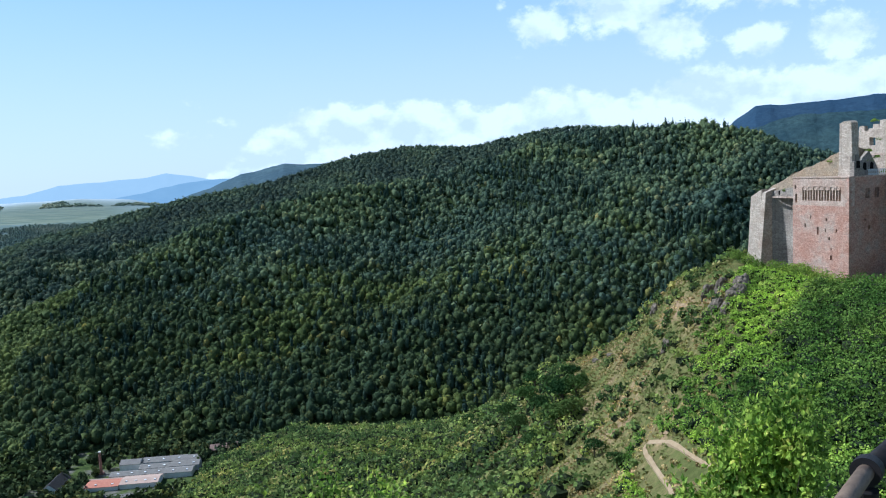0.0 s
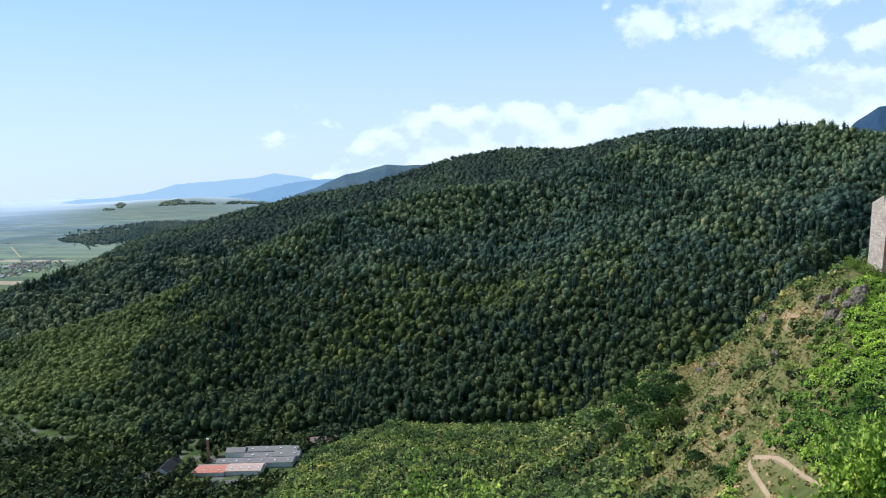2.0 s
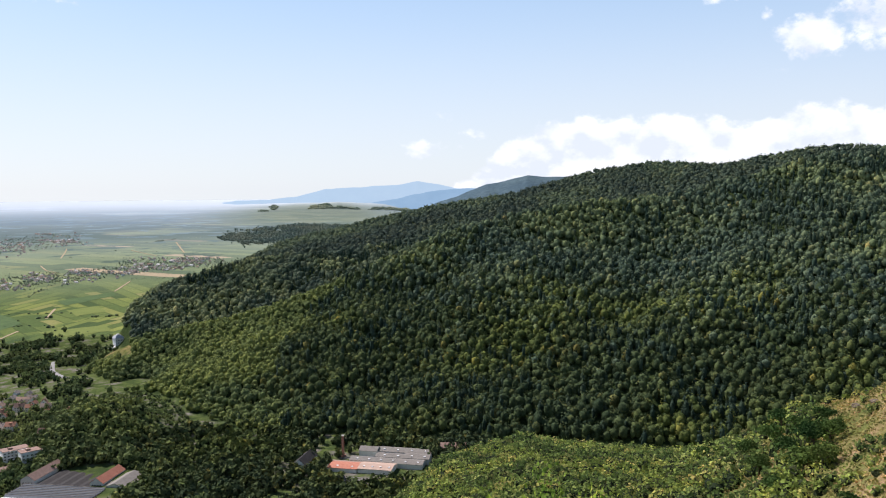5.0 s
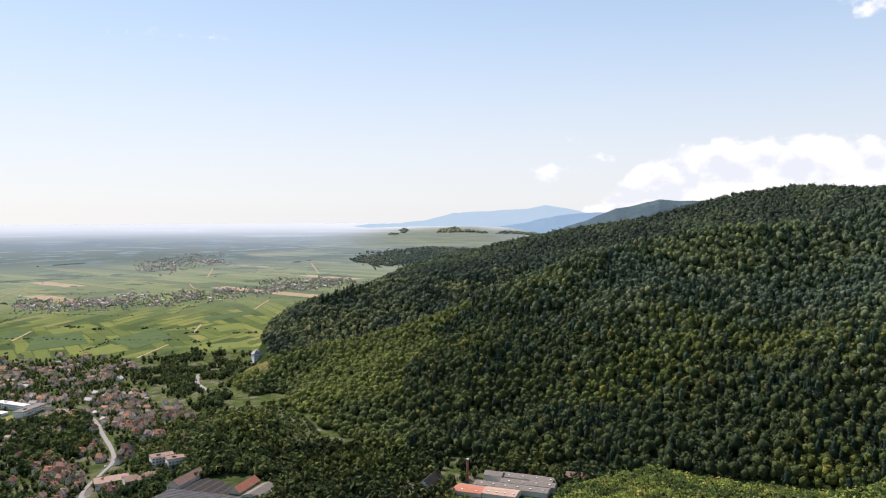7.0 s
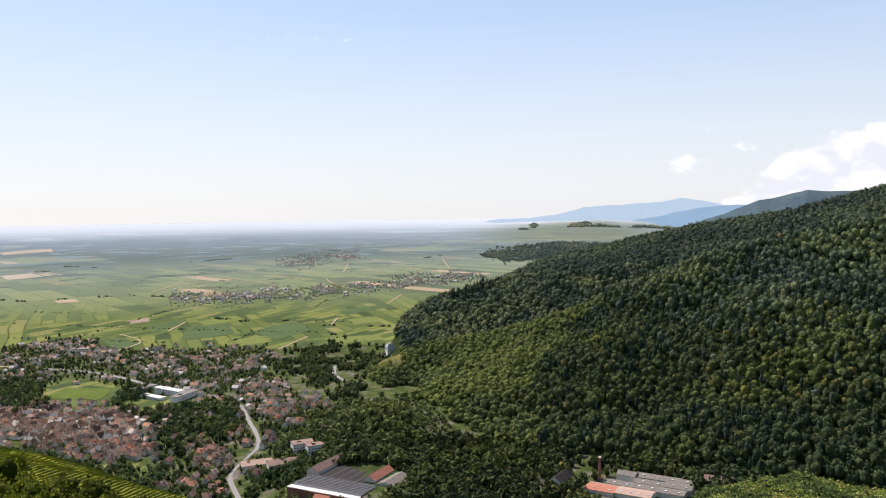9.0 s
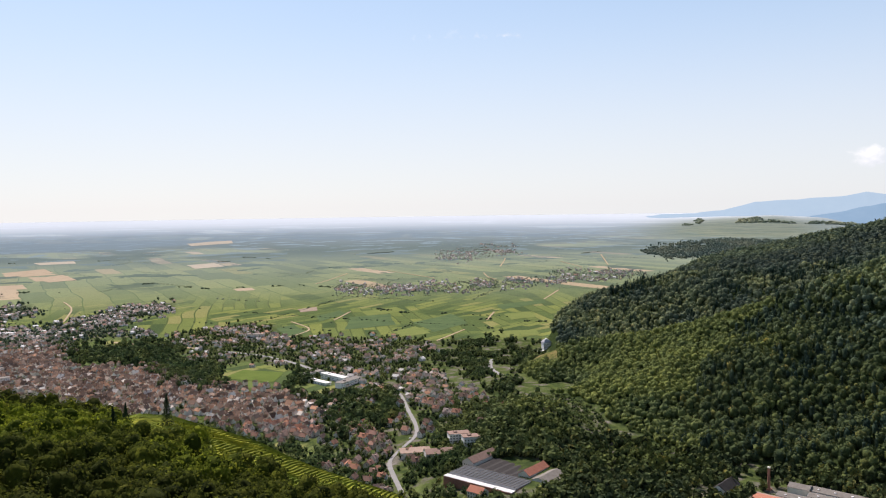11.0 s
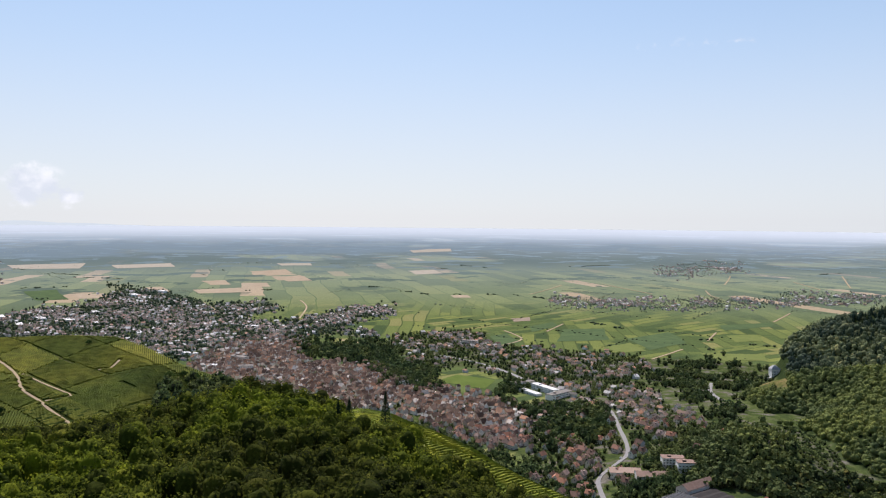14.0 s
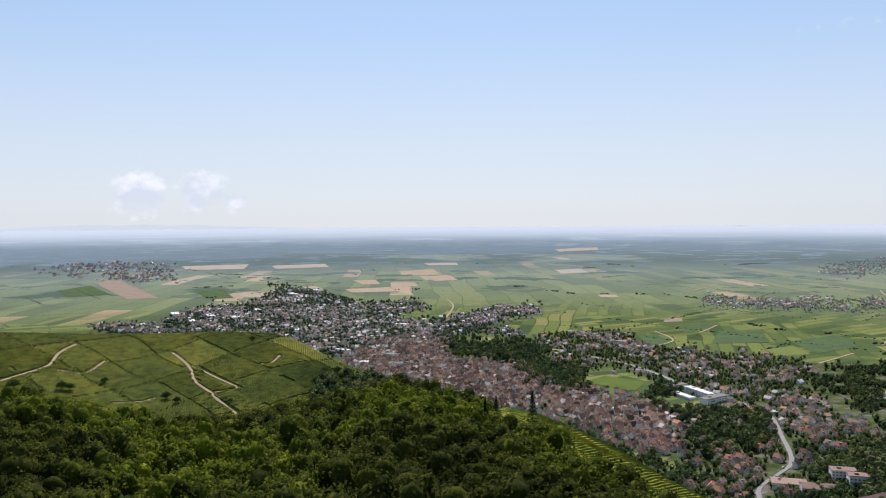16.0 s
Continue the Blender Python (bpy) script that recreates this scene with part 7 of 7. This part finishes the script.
part("wall", bm, M_WHITEWALL, villa)
for zz in (4.2, 8.4, 12.4):
    bm = bmesh.new()
    box(bm, -9.25, 9.25, -8.25, 8.25, zz, zz + 0.35)
    part("cornice", bm, M_PALEWALL, villa)
bm = bmesh.new()
box(bm, -10, 10, -9, 9, 15, 19.5, 5.0)
box(bm, -10.2, 10.2, -9.2, 9.2, 14.7, 15.0)
part("roof", bm, M_SLATE, villa)
bm = bmesh.new()
box(bm, -3, 3, -3, 3, 19.5, 21.2, 0.6)
part("roof_lantern", bm, M_WHITEROOF, villa)
windows(villa, [-6.5, -3.2, 0, 3.2, 6.5], -8.02, [1.0, 5.4, 9.5], 1.3, 2.1)
bm = bmesh.new()
box(bm, 9, 24, -5, 6, -6, 4)
part("wing", bm, M_WHITEWALL, villa, "low white side wing")
bm = bmesh.new()
box(bm, -22, -9, -12, 2, -6, 0.6)
part("terrace", bm, M_WHITEROOF, villa, "pale garden terrace")


def flat_block(name, label, az_, el_, turn, w, d, h, wall, roof, cols, r0=700, r1=2600, balcony=False):
    p = xyz(az_, spot(az_, el_, r0, r1))
    b = empty(name, Matrix.Translation(p) @ Matrix.Rotation(radians(turn), 4, "Z"), label, "building")
    bm = bmesh.new()
    box(bm, -w / 2, w / 2, -d / 2, d / 2, -4, h)
    part("wall", bm, wall, b)
    bm = bmesh.new()
    box(bm, -w / 2 - 0.5, w / 2 + 0.5, -d / 2 - 0.5, d / 2 + 0.5, h, h + 0.5)
    box(bm, -w / 4, -w / 4 + 4, -2, 2, h + 0.5, h + 2)
    part("roof", bm, roof, b)
    xs = [-w / 2 + w * (k + 0.5) / cols for k in range(cols)]
    windows(b, xs, -d / 2 - 0.02, [0.9 + 3.0 * k for k in range(int(h / 3))], 1.6, 1.5)
    if balcony:
        for k in range(int(h / 3)):
            bm = bmesh.new()
            box(bm, -w / 2, w / 2, -d / 2 - 1.5, -d / 2 - 0.1, 2.6 + 3 * k, 2.8 + 3 * k)
            box(bm, -w / 2, w / 2, -d / 2 - 1.5, -d / 2 - 1.4, 2.8 + 3 * k, 3.7 + 3 * k)
            part("balcony", bm, wall, b)


flat_block("school_block", "long flat-roofed pale block with a grey roof", 59.67, -11.77, 95, 44, 15, 8, M_PALEWALL, M_GREYROOF, 11)
flat_block("school_block", "long white three-storey block with a pale roof", 58.06, -12.11, 4, 66, 13, 9, M_WHITEWALL, M_WHITEROOF, 16)
flat_block("school_block", "low white block beside the long school", 59.18, -12.29, 5, 54, 12, 4.5, M_WHITEWALL, M_WHITEROOF, 12)
flat_block("school_block", "grey-roofed long white block", 57.05, -12.5, 111, 56, 15, 9, M_WHITEWALL, M_GREYROOF, 14)
flat_block("apartment_block", "stepped apartment house with white balconies", 49.0, -16.6, 62, 24, 13, 9.5, M_WHITEWALL, M_BROWNROOF, 7, balcony=True)
flat_block("apartment_block", "apartment house with white balconies and brown roof", 48.0, -16.75, 62, 22, 12, 8, M_WHITEWALL, M_BROWNROOF, 6, balcony=True)
flat_block("office_block", "white flat-roofed block at the town's edge", 79.75, -10.68, 80, 28, 14, 13, M_WHITEWALL, M_GREYROOF, 8)
flat_block("office_block", "white flat-roofed hall before the old town", 82.06, -10.33, 70, 30, 16, 7, M_WHITEWALL, M_WHITEROOF, 8)
flat_block("office_block", "low white hall beside the newer town", 83.57, -9.38, 40, 36, 14, 6, M_WHITEWALL, M_WHITEROOF, 8)
flat_block("office_block", "long pale block with a grey roof in the old town", 80.24, -9.92, 35, 44, 16, 11, M_PALEWALL, M_GREYROOF, 12)
flat_block("office_block", "grey flat-roofed block at the town's edge", 78.09, -11.25, 70, 48, 18, 8, M_PALEWALL, M_GREYROOF, 12)
for ha, he, ht, hw_m, hd_m in ((95.2, -6.35, 10, 60, 22), (92.9, -6.55, 14, 75, 20), (91.2, -6.75, 10, 50, 24), (89.6, -6.3, 5, 45, 18), (87.2, -5.2, 20, 60, 25), (85.4, -5.0, 25, 45, 20), (94.1, -6.9, 8, 55, 16), (82.4, -6.6, 40, 40, 18), (79.3, -7.6, 60, 36, 16)):
    flat_block("warehouse", "long low warehouse with a pale metal roof", ha, he, ht, hw_m, hd_m, 6, M_WHITEWALL, M_WHITEROOF, 6, 1500, 3600)
flat_block("apartment_block", "pale apartment block above the vineyards", 63.6, -8.95, 45, 40, 13, 12, M_PALEWALL, M_GREYROOF, 12)
for az_, el_, w, rf in ((52.3, -17.45, 34, M_PINKROOF), (50.4, -17.55, 34, M_BROWNROOF)):
    p = xyz(az_, spot(az_, el_, 600, 1300))
    b = empty("market_hall", Matrix.Translation(p) @ Matrix.Rotation(radians(62), 4, "Z"), "long low hall with a broad tiled roof beside the road", "building")
    shed(b, -w / 2, w / 2, -10, 10, 4.5, 7.5, rf, M_PALEWALL, "x")


# ---- single trees, rocks and the nearest plants ----
M_BARK = road_mat("tree_bark", (0.06, 0.045, 0.03), (0.11, 0.085, 0.06))
M_ROCK = masonry("grey_rock", (0.12, 0.10, 0.075), (0.18, 0.15, 0.115), (0.25, 0.205, 0.15), (1.7, 0.9))
M_SPRUCE = foliage("spruce_needles", ((0.0, (0.018, 0.035, 0.02)), (1.0, (0.04, 0.065, 0.032))), 0.05, glow=0.05)
M_BROADLEAF = foliage("broad_tree_leaves", ((0.0, (0.035, 0.07, 0.025)), (0.6, (0.06, 0.105, 0.032)), (1.0, (0.10, 0.145, 0.045))), 0.05, glow=0.2)


def tree_mesh(height, rad, count, size, seed):
    """Trunk with limbs, and a crown of leaf clumps."""
    rnd = random.Random(seed)
    bm = bmesh.new()
    tube(bm, (0, 0, -1.2), (0.1, 0, height * 0.45), rad * 0.075, rad * 0.045, 7)
    for k in range(6):
        a = k * 1.05 + rnd.uniform(-0.3, 0.3)
        z = height * rnd.uniform(0.25, 0.45)
        tube(bm, (0.05, 0, z), (math.cos(a) * rad * 0.6, math.sin(a) * rad * 0.6, z + height * rnd.uniform(0.15, 0.35)), rad * 0.035, rad * 0.012, 5)
    lobes = [(0, 0, height * 0.62, 0.72)] + [(math.cos(k * 1.3) * rad * 0.5, math.sin(k * 1.3) * rad * 0.5, height * rnd.uniform(0.38, 0.7), rnd.uniform(0.42, 0.6)) for k in range(5)]
    P, F, base = [], [], 0
    for lx, ly, lz, s in lobes:
        p, f = leafy(np.array([lx]), np.array([ly]), np.array([lz - height * 0.25 * s]), np.array([rad * s]), np.array([height * 0.62 * s]), int(count * s / 2.5), size)
        P.append(p), F.append(f + base)
        base += len(p)
    return bm, mesh_np("crown", np.concatenate(P), np.concatenate(F), False, (M_BROADLEAF,))


def make_tree(height, rad, count, size, seed, label):
    t = empty("tree", Matrix.Identity(4), label, "tree")
    bm, me = tree_mesh(height, rad, count, size, seed)
    part("trunk", bm, M_BARK, t)
    c = new("crown", me)
    c.parent = t
    return t


def make_spruce(height, rad, label):
    t = empty("spruce", Matrix.Identity(4), label, "tree")
    bm = bmesh.new()
    tube(bm, (0, 0, -1), (0, 0, height * 0.95), 0.3, 0.04, 7)
    part("trunk", bm, M_BARK, t)
    P = []
    for k in range(520):
        q = (k / 520) ** 0.8
        a, rr = k * 2.39996, rad * (1 - q) * (0.55 + 0.45 * rng.random())
        c = np.array((math.cos(a) * rr, math.sin(a) * rr, height * (0.06 + 0.93 * q)))
        o, w = np.array((math.cos(a), math.sin(a), -0.45)) * (0.5 + 0.4 * (1 - q)), np.array((-math.sin(a), math.cos(a), 0)) * (0.22 + 0.2 * (1 - q))
        P += [c - o * 0.6, c + w, c + o, c - w]
    n = len(P) // 4
    c = new("crown", mesh_np("crown", np.array(P), np.arange(n * 4).reshape(n, 4), False, (M_SPRUCE,)))
    c.parent = t
    return t


def stand(t, spots_, first_scale=1.0):
    """Put a tree at the first spot and copies of it at the others: bearing, angle, search from, size, turn."""
    for k, (a, e, r0, s) in enumerate(spots_):
        p = xyz(a, spot(a, e, r0, r0 + 700), -0.2)
        m = Matrix.Translation(p) @ Matrix.Rotation(k * 1.7, 4, "Z") @ Matrix.Scale(s, 4)
        if k == 0:
            t.matrix_basis = m
        else:
            c = copy_thing(t, m)
            c.matrix_basis = m


stand(make_tree(9.5, 5.0, 900, 0.36, 3, "dark broad-crowned tree on the scrub slope"),
      [(-5.2, -16.6, 150, 1.0), (-3.4, -17.3, 150, 1.15), (-4.6, -17.9, 150, 0.9), (-1.8, -18.2, 180, 1.0), (-6.6, -15.4, 150, 0.75), (-2.6, -19.2, 170, 0.95), (0.8, -18.6, 180, 0.9), (-8.2, -20.6, 120, 0.5), (-3.0, -16.4, 200, 0.8), (-6.0, -17.2, 150, 1.05), (-7.0, -16.6, 150, 0.9), (-5.4, -18.8, 150, 0.95), (-6.6, -18.2, 150, 0.85), (-4.0, -16.0, 180, 1.0), (-13.2, -15.6, 120, 0.3), (-9.8, -21.4, 110, 0.45), (-3.8, -20.4, 150, 0.8)])
stand(make_tree(9, 4.6, 700, 0.4, 8, "round dark tree among the vineyards"),
      [(105.2, -10.6, 640, 1.35), (103.6, -11.0, 640, 0.7), (102.4, -10.9, 640, 1.2), (101.9, -11.0, 640, 1.1), (99.8, -10.7, 640, 0.9), (95.9, -12.1, 640, 1.1), (95.2, -12.4, 640, 0.9), (90.0, -8.4, 640, 0.8), (84.9, -11.0, 640, 1.2), (84.0, -10.9, 640, 1.0), (83.2, -11.1, 640, 1.1), (91.6, -12.6, 640, 0.6)])
stand(make_spruce(17, 3.6, "tall dark spruce above the vineyard"), [(69.75, -14.6, 330, 1.0), (72.4, -14.7, 330, 0.9), (73.2, -14.6, 330, 0.8)])
stand(make_spruce(16, 4.0, "dark conifer in a town garden"), [(54.8, -15.8, 700, 1.0), (51.2, -15.0, 700, 0.8), (57.0, -14.2, 700, 0.9), (52.9, -12.4, 800, 0.9), (48.3, -12.2, 900, 0.9), (62.9, -10.2, 1000, 1.0), (60.5, -9.9, 1100, 0.9), (47.4, -11.4, 900, 1.0), (50.6, -17.6, 650, 0.7), (56.2, -19.6, 600, 0.9), (55.4, -19.9, 600, 0.8)])


def rock(az_, el_, r0, sx, sy, sz, seed, label):
    p = xyz(az_, spot(az_, el_, r0, r0 + 250), -sz * 0.25)
    bm = bmesh.new()
    bmesh.ops.create_icosphere(bm, subdivisions=4, radius=1)
    off = Vector((seed * 3.1, seed * 1.7, 0))
    for v in bm.verts:
        n = v.co.normalized()
        k = 1 + 0.45 * noise.noise(n * 1.6 + off) + 0.22 * abs(noise.noise(n * 4.5 + off)) + 0.08 * noise.noise(n * 11 + off)
        v.co = Vector((n.x * sx, n.y * sy, n.z * sz)) * k
    ob = part("rock_outcrop", bm, M_ROCK)
    ob.matrix_basis = Matrix.Translation(p) @ Matrix.Rotation(radians(-az_ * 0 + 20 * seed), 4, "Z")
    tagged(ob, label, "rock")


rock(-18.3, -9.2, 150, 2.2, 1.9, 2.6, 1, "grey cliff of fissured rock below the castle buttress")
rock(-17.3, -8.9, 160, 2.2, 2.0, 3.0, 2, "grey rock outcrop with dry moss")
rock(-17.0, -10.2, 150, 1.8, 1.6, 2.6, 3, "low grey rock in the slope")
rock(-18.6, -8.6, 150, 2.0, 1.7, 3.0, 8, "tall grey cliff face under the castle corner")
rock(-17.6, -10.4, 140, 1.5, 1.3, 1.9, 9, "grey fissured rock standing out of the vines")
rock(-16.5, -9.2, 160, 2.2, 1.4, 3.0, 10, "yellow-grey rock with dry grass on top")
rock(-13.6, -13.0, 150, 1.6, 1.4, 2.6, 4, "rock ledge in the dry slope")
rock(-12.8, -10.4, 190, 1.6, 1.5, 2.2, 5, "rock edge on the skyline of the slope")
rock(-8.6, -13.9, 220, 2.0, 1.2, 0.8, 6, "pale stones on the open slope")
rock(-9.6, -13.5, 220, 1.6, 1.2, 0.7, 7, "pale stones on the open slope")


M_LEAF = foliage("near_shrub_leaves", ((0.0, (0.13, 0.20, 0.035)), (0.5, (0.26, 0.38, 0.06)), (0.9, (0.40, 0.50, 0.10)), (1.0, (0.55, 0.55, 0.14))), 3.0, glow=0.4, crown=1.5, leaf=1.0)


def shrub(label, root, twigs, leaf, seed):
    """A leafy shrub: stems that fork into twigs, each set with single folded leaves."""
    rnd = np.random.default_rng(seed)
    sh = empty("shrub", Matrix.Translation(root), label, "shrub")
    bm = bmesh.new()
    P, F = [], []
    for tip, count in twigs:
        tip = np.array(tip, float)
        mid = tip * 0.55 + rnd.normal(0, 0.06, 3)
        tube(bm, (0, 0, -0.3), mid, 0.012, 0.007, 5)
        tube(bm, mid, tip, 0.007, 0.002, 5)
        for k in range(int(count * 5.0)):
            q = rnd.uniform(0.25, 1.0) ** 0.7
            c = (mid * (1 - (q - 0.25) / 0.75) + tip * (q - 0.25) / 0.75 if q > 0.25 else mid) + rnd.normal(0, 0.09 + 0.10 * (1 - q), 3)
            d = rnd.normal(size=3) + np.array((0, 0, 0.5)) + (tip - mid) * 0.5
            d /= np.linalg.norm(d)
            w = np.cross(d, rnd.normal(size=3))
            w /= np.linalg.norm(w)
            up = np.cross(w, d)
            L, W = leaf * rnd.uniform(0.6, 1.2), leaf * rnd.uniform(0.25, 0.4)
            b = len(P)
            P += [c, c + d * L * 0.45 + w * W + up * W * 0.35, c + d * L, c + d * L * 0.45 - w * W + up * W * 0.35, c + d * L * 0.55]
            F += [(b, b + 1, b + 4), (b + 1, b + 2, b + 4), (b + 2, b + 3, b + 4), (b + 3, b, b + 4)]
    part("stem", bm, M_BARK, sh)
    c = new("crown", mesh_np("crown", np.array(P), np.array(F), False, (M_LEAF,)))
    c.parent = sh
    return sh


def ray_point(a, e, d):
    return Vector((-math.sin(radians(a)) * math.cos(radians(e)), math.cos(radians(a)) * math.cos(radians(e)), math.sin(radians(e)))) * d + Vector((0, 0, EYE))


def shrub_at(label, a, d, tips, leaf, seed):
    root = ray_point(a, -30, d)
    root.z = float(lie(a, math.hypot(root.x, root.y))[0]) - 0.1
    shrub(label, root, [((ray_point(ta, te, d + dd) - root)[:], n) for ta, te, dd, n in tips], leaf, seed)


shrub_at("leafy young oak bush growing below the railing", -19.5, 9.0,
         [(-16.6, -17.2, 0.1, 60), (-17.4, -18.8, 0.3, 80), (-18.2, -18.0, -0.2, 80), (-19.2, -16.9, 0.2, 90), (-20.4, -16.4, 0, 90), (-21.4, -15.8, 0.1, 90), (-22.3, -15.2, 0, 80), (-23.3, -17.4, 0.3, 70), (-22.6, -18.4, -0.2, 90),
          (-21.2, -19.0, 0.1, 110), (-19.8, -19.4, -0.1, 110), (-18.4, -20.2, 0.2, 110), (-17.2, -21.2, 0.1, 100), (-20.8, -21.0, 0, 120), (-22.4, -20.8, 0.2, 90), (-16.2, -22.4, 0, 80), (-15.0, -23.2, 0.2, 60), (-14.2, -22.0, 0.1, 40)], 0.088, 5)
shrub_at("light green sapling tips below the wall", 10.5, 11.0,
         [(12.3, -20.0, 0, 40), (11.6, -21.2, 0.2, 40), (8.2, -20.8, 0, 36), (7.4, -21.8, 0.1, 36), (9.6, -22.0, -0.2, 40), (6.0, -22.6, 0, 30), (13.2, -22.2, 0.1, 36), (17.4, -22.2, 0.2, 26)], 0.085, 9)

# railing at the viewpoint
M_RAIL = Mat("dark_painted_metal", 0.6, 0.2, 0.0)
rn = M_RAIL.noise(40, 4, 0.6)
M_RAIL.color(M_RAIL.ramp(rn, ((0.35, (0.008, 0.007, 0.007)), (0.65, (0.018, 0.014, 0.013)))))
M_RAILWOOD = Mat("weathered_handrail_wood", 0.7, 0.3)
wv = M_RAILWOOD.noise(26, 6, 0.7, M_RAILWOOD.pos((1, 1, 6)))
M_RAILWOOD.color(M_RAILWOOD.ramp(wv, ((0.3, (0.12, 0.075, 0.045)), (0.7, (0.26, 0.175, 0.11)))))
M_RAILWOOD.bump(wv, 0.4, 0.004)
rail = empty("railing", Matrix.Identity(4), "wooden handrail with a dark metal bracket at the viewpoint", "railing")
ra, rb, rc = ray_point(-26.2, -20.2, 1.5), ray_point(-23.6, -24.2, 1.18), ray_point(-29.5, -16.4, 2.1)
bm = bmesh.new()
tube(bm, ra, rb - (ra - rb) * 0.6, 0.0135, 0.0135, 20)
part("handrail", bm, M_RAILWOOD.m, rail, "round weathered wooden rail", True)
bm = bmesh.new()
tube(bm, ra, rc, 0.017, 0.017, 20)
part("handrail", bm, M_RAIL.m, rail, "dark round metal rail", True)
ax = (ra - rb).normalized()
bm = bmesh.new()
tube(bm, ra - ax * 0.004, ra + ax * 0.03, 0.024, 0.024, 24)
part("bracket", bm, M_RAIL.m, rail, "dark metal flange")
bm = bmesh.new()
tube(bm, (ra.x, ra.y, ra.z - 0.03), (ra.x + 0.02, ra.y + 0.01, 298.0), 0.02, 0.02, 12)
part("post", bm, M_RAIL.m, rail)


# ---- parked cars ----
M_TYRE = Mat("car_tyre", 0.9, 0.1).color((0.015, 0.015, 0.016)).m


def car_paint():
    a = Mat("car_paint", 0.3, 0.5)
    return a.color(a.ramp(a.object_random(), ((0.0, (0.75, 0.75, 0.74)), (0.4, (0.70, 0.71, 0.72)), (0.55, (0.32, 0.33, 0.35)), (0.75, (0.05, 0.06, 0.09)), (0.9, (0.30, 0.03, 0.03)), (1.0, (0.8, 0.8, 0.8))))).m


M_CAR = car_paint()


def make_car():
    c = empty("car", Matrix.Identity(4), "small parked car beside the road", "car", "parked cars")
    bm = bmesh.new()
    prism(bm, [(-2.05, 0.35), (-2.1, 0.75), (-1.9, 0.95), (-0.95, 1.0), (1.0, 1.0), (1.95, 0.85), (2.1, 0.6), (2.05, 0.35)], -0.85, 0.85, "y")
    part("body", bm, M_CAR, c)
    bm = bmesh.new()
    prism(bm, [(-1.75, 0.98), (-1.2, 1.45), (0.35, 1.45), (1.05, 0.98)], -0.72, 0.72, "y")
    part("cabin_glass", bm, M_DARK, c, "dark car windows")
    bm = bmesh.new()
    box(bm, -1.15, 0.3, -0.7, 0.7, 1.45, 1.5)
    part("roof", bm, M_CAR, c)
    for wx in (-1.3, 1.3):
        for wy in (-0.87, 0.72):
            bm = bmesh.new()
            tube(bm, (wx, wy, 0.32), (wx, wy + 0.15, 0.32), 0.32, 0.32, 10)
            part("wheel", bm, M_TYRE, c)
    return c


car = make_car()
PARKED = [(27.0, -19.3, 600), (26.7, -19.25, 600), (26.4, -19.3, 600), (26.1, -19.2, 600), (25.8, -19.2, 600), (26.5, -19.5, 600), (26.9, -19.5, 600), (54.3, -17.65, 620), (53.25, -17.6, 620), (53.0, -17.75, 620), (51.6, -18.1, 620), (51.2, -18.0, 620), (49.9, -17.1, 640), (49.5, -17.0, 640), (52.6, -16.4, 640)]
for k, (a, e, r0) in enumerate(PARKED):
    p = xyz(a, spot(a, e, r0, r0 + 600), 0.02)
    m = Matrix.Translation(p) @ Matrix.Rotation(1.1 + 0.5 * (k % 3), 4, "Z")
    if k == 0:
        car.matrix_basis = m
    else:
        copy_thing(car, m)
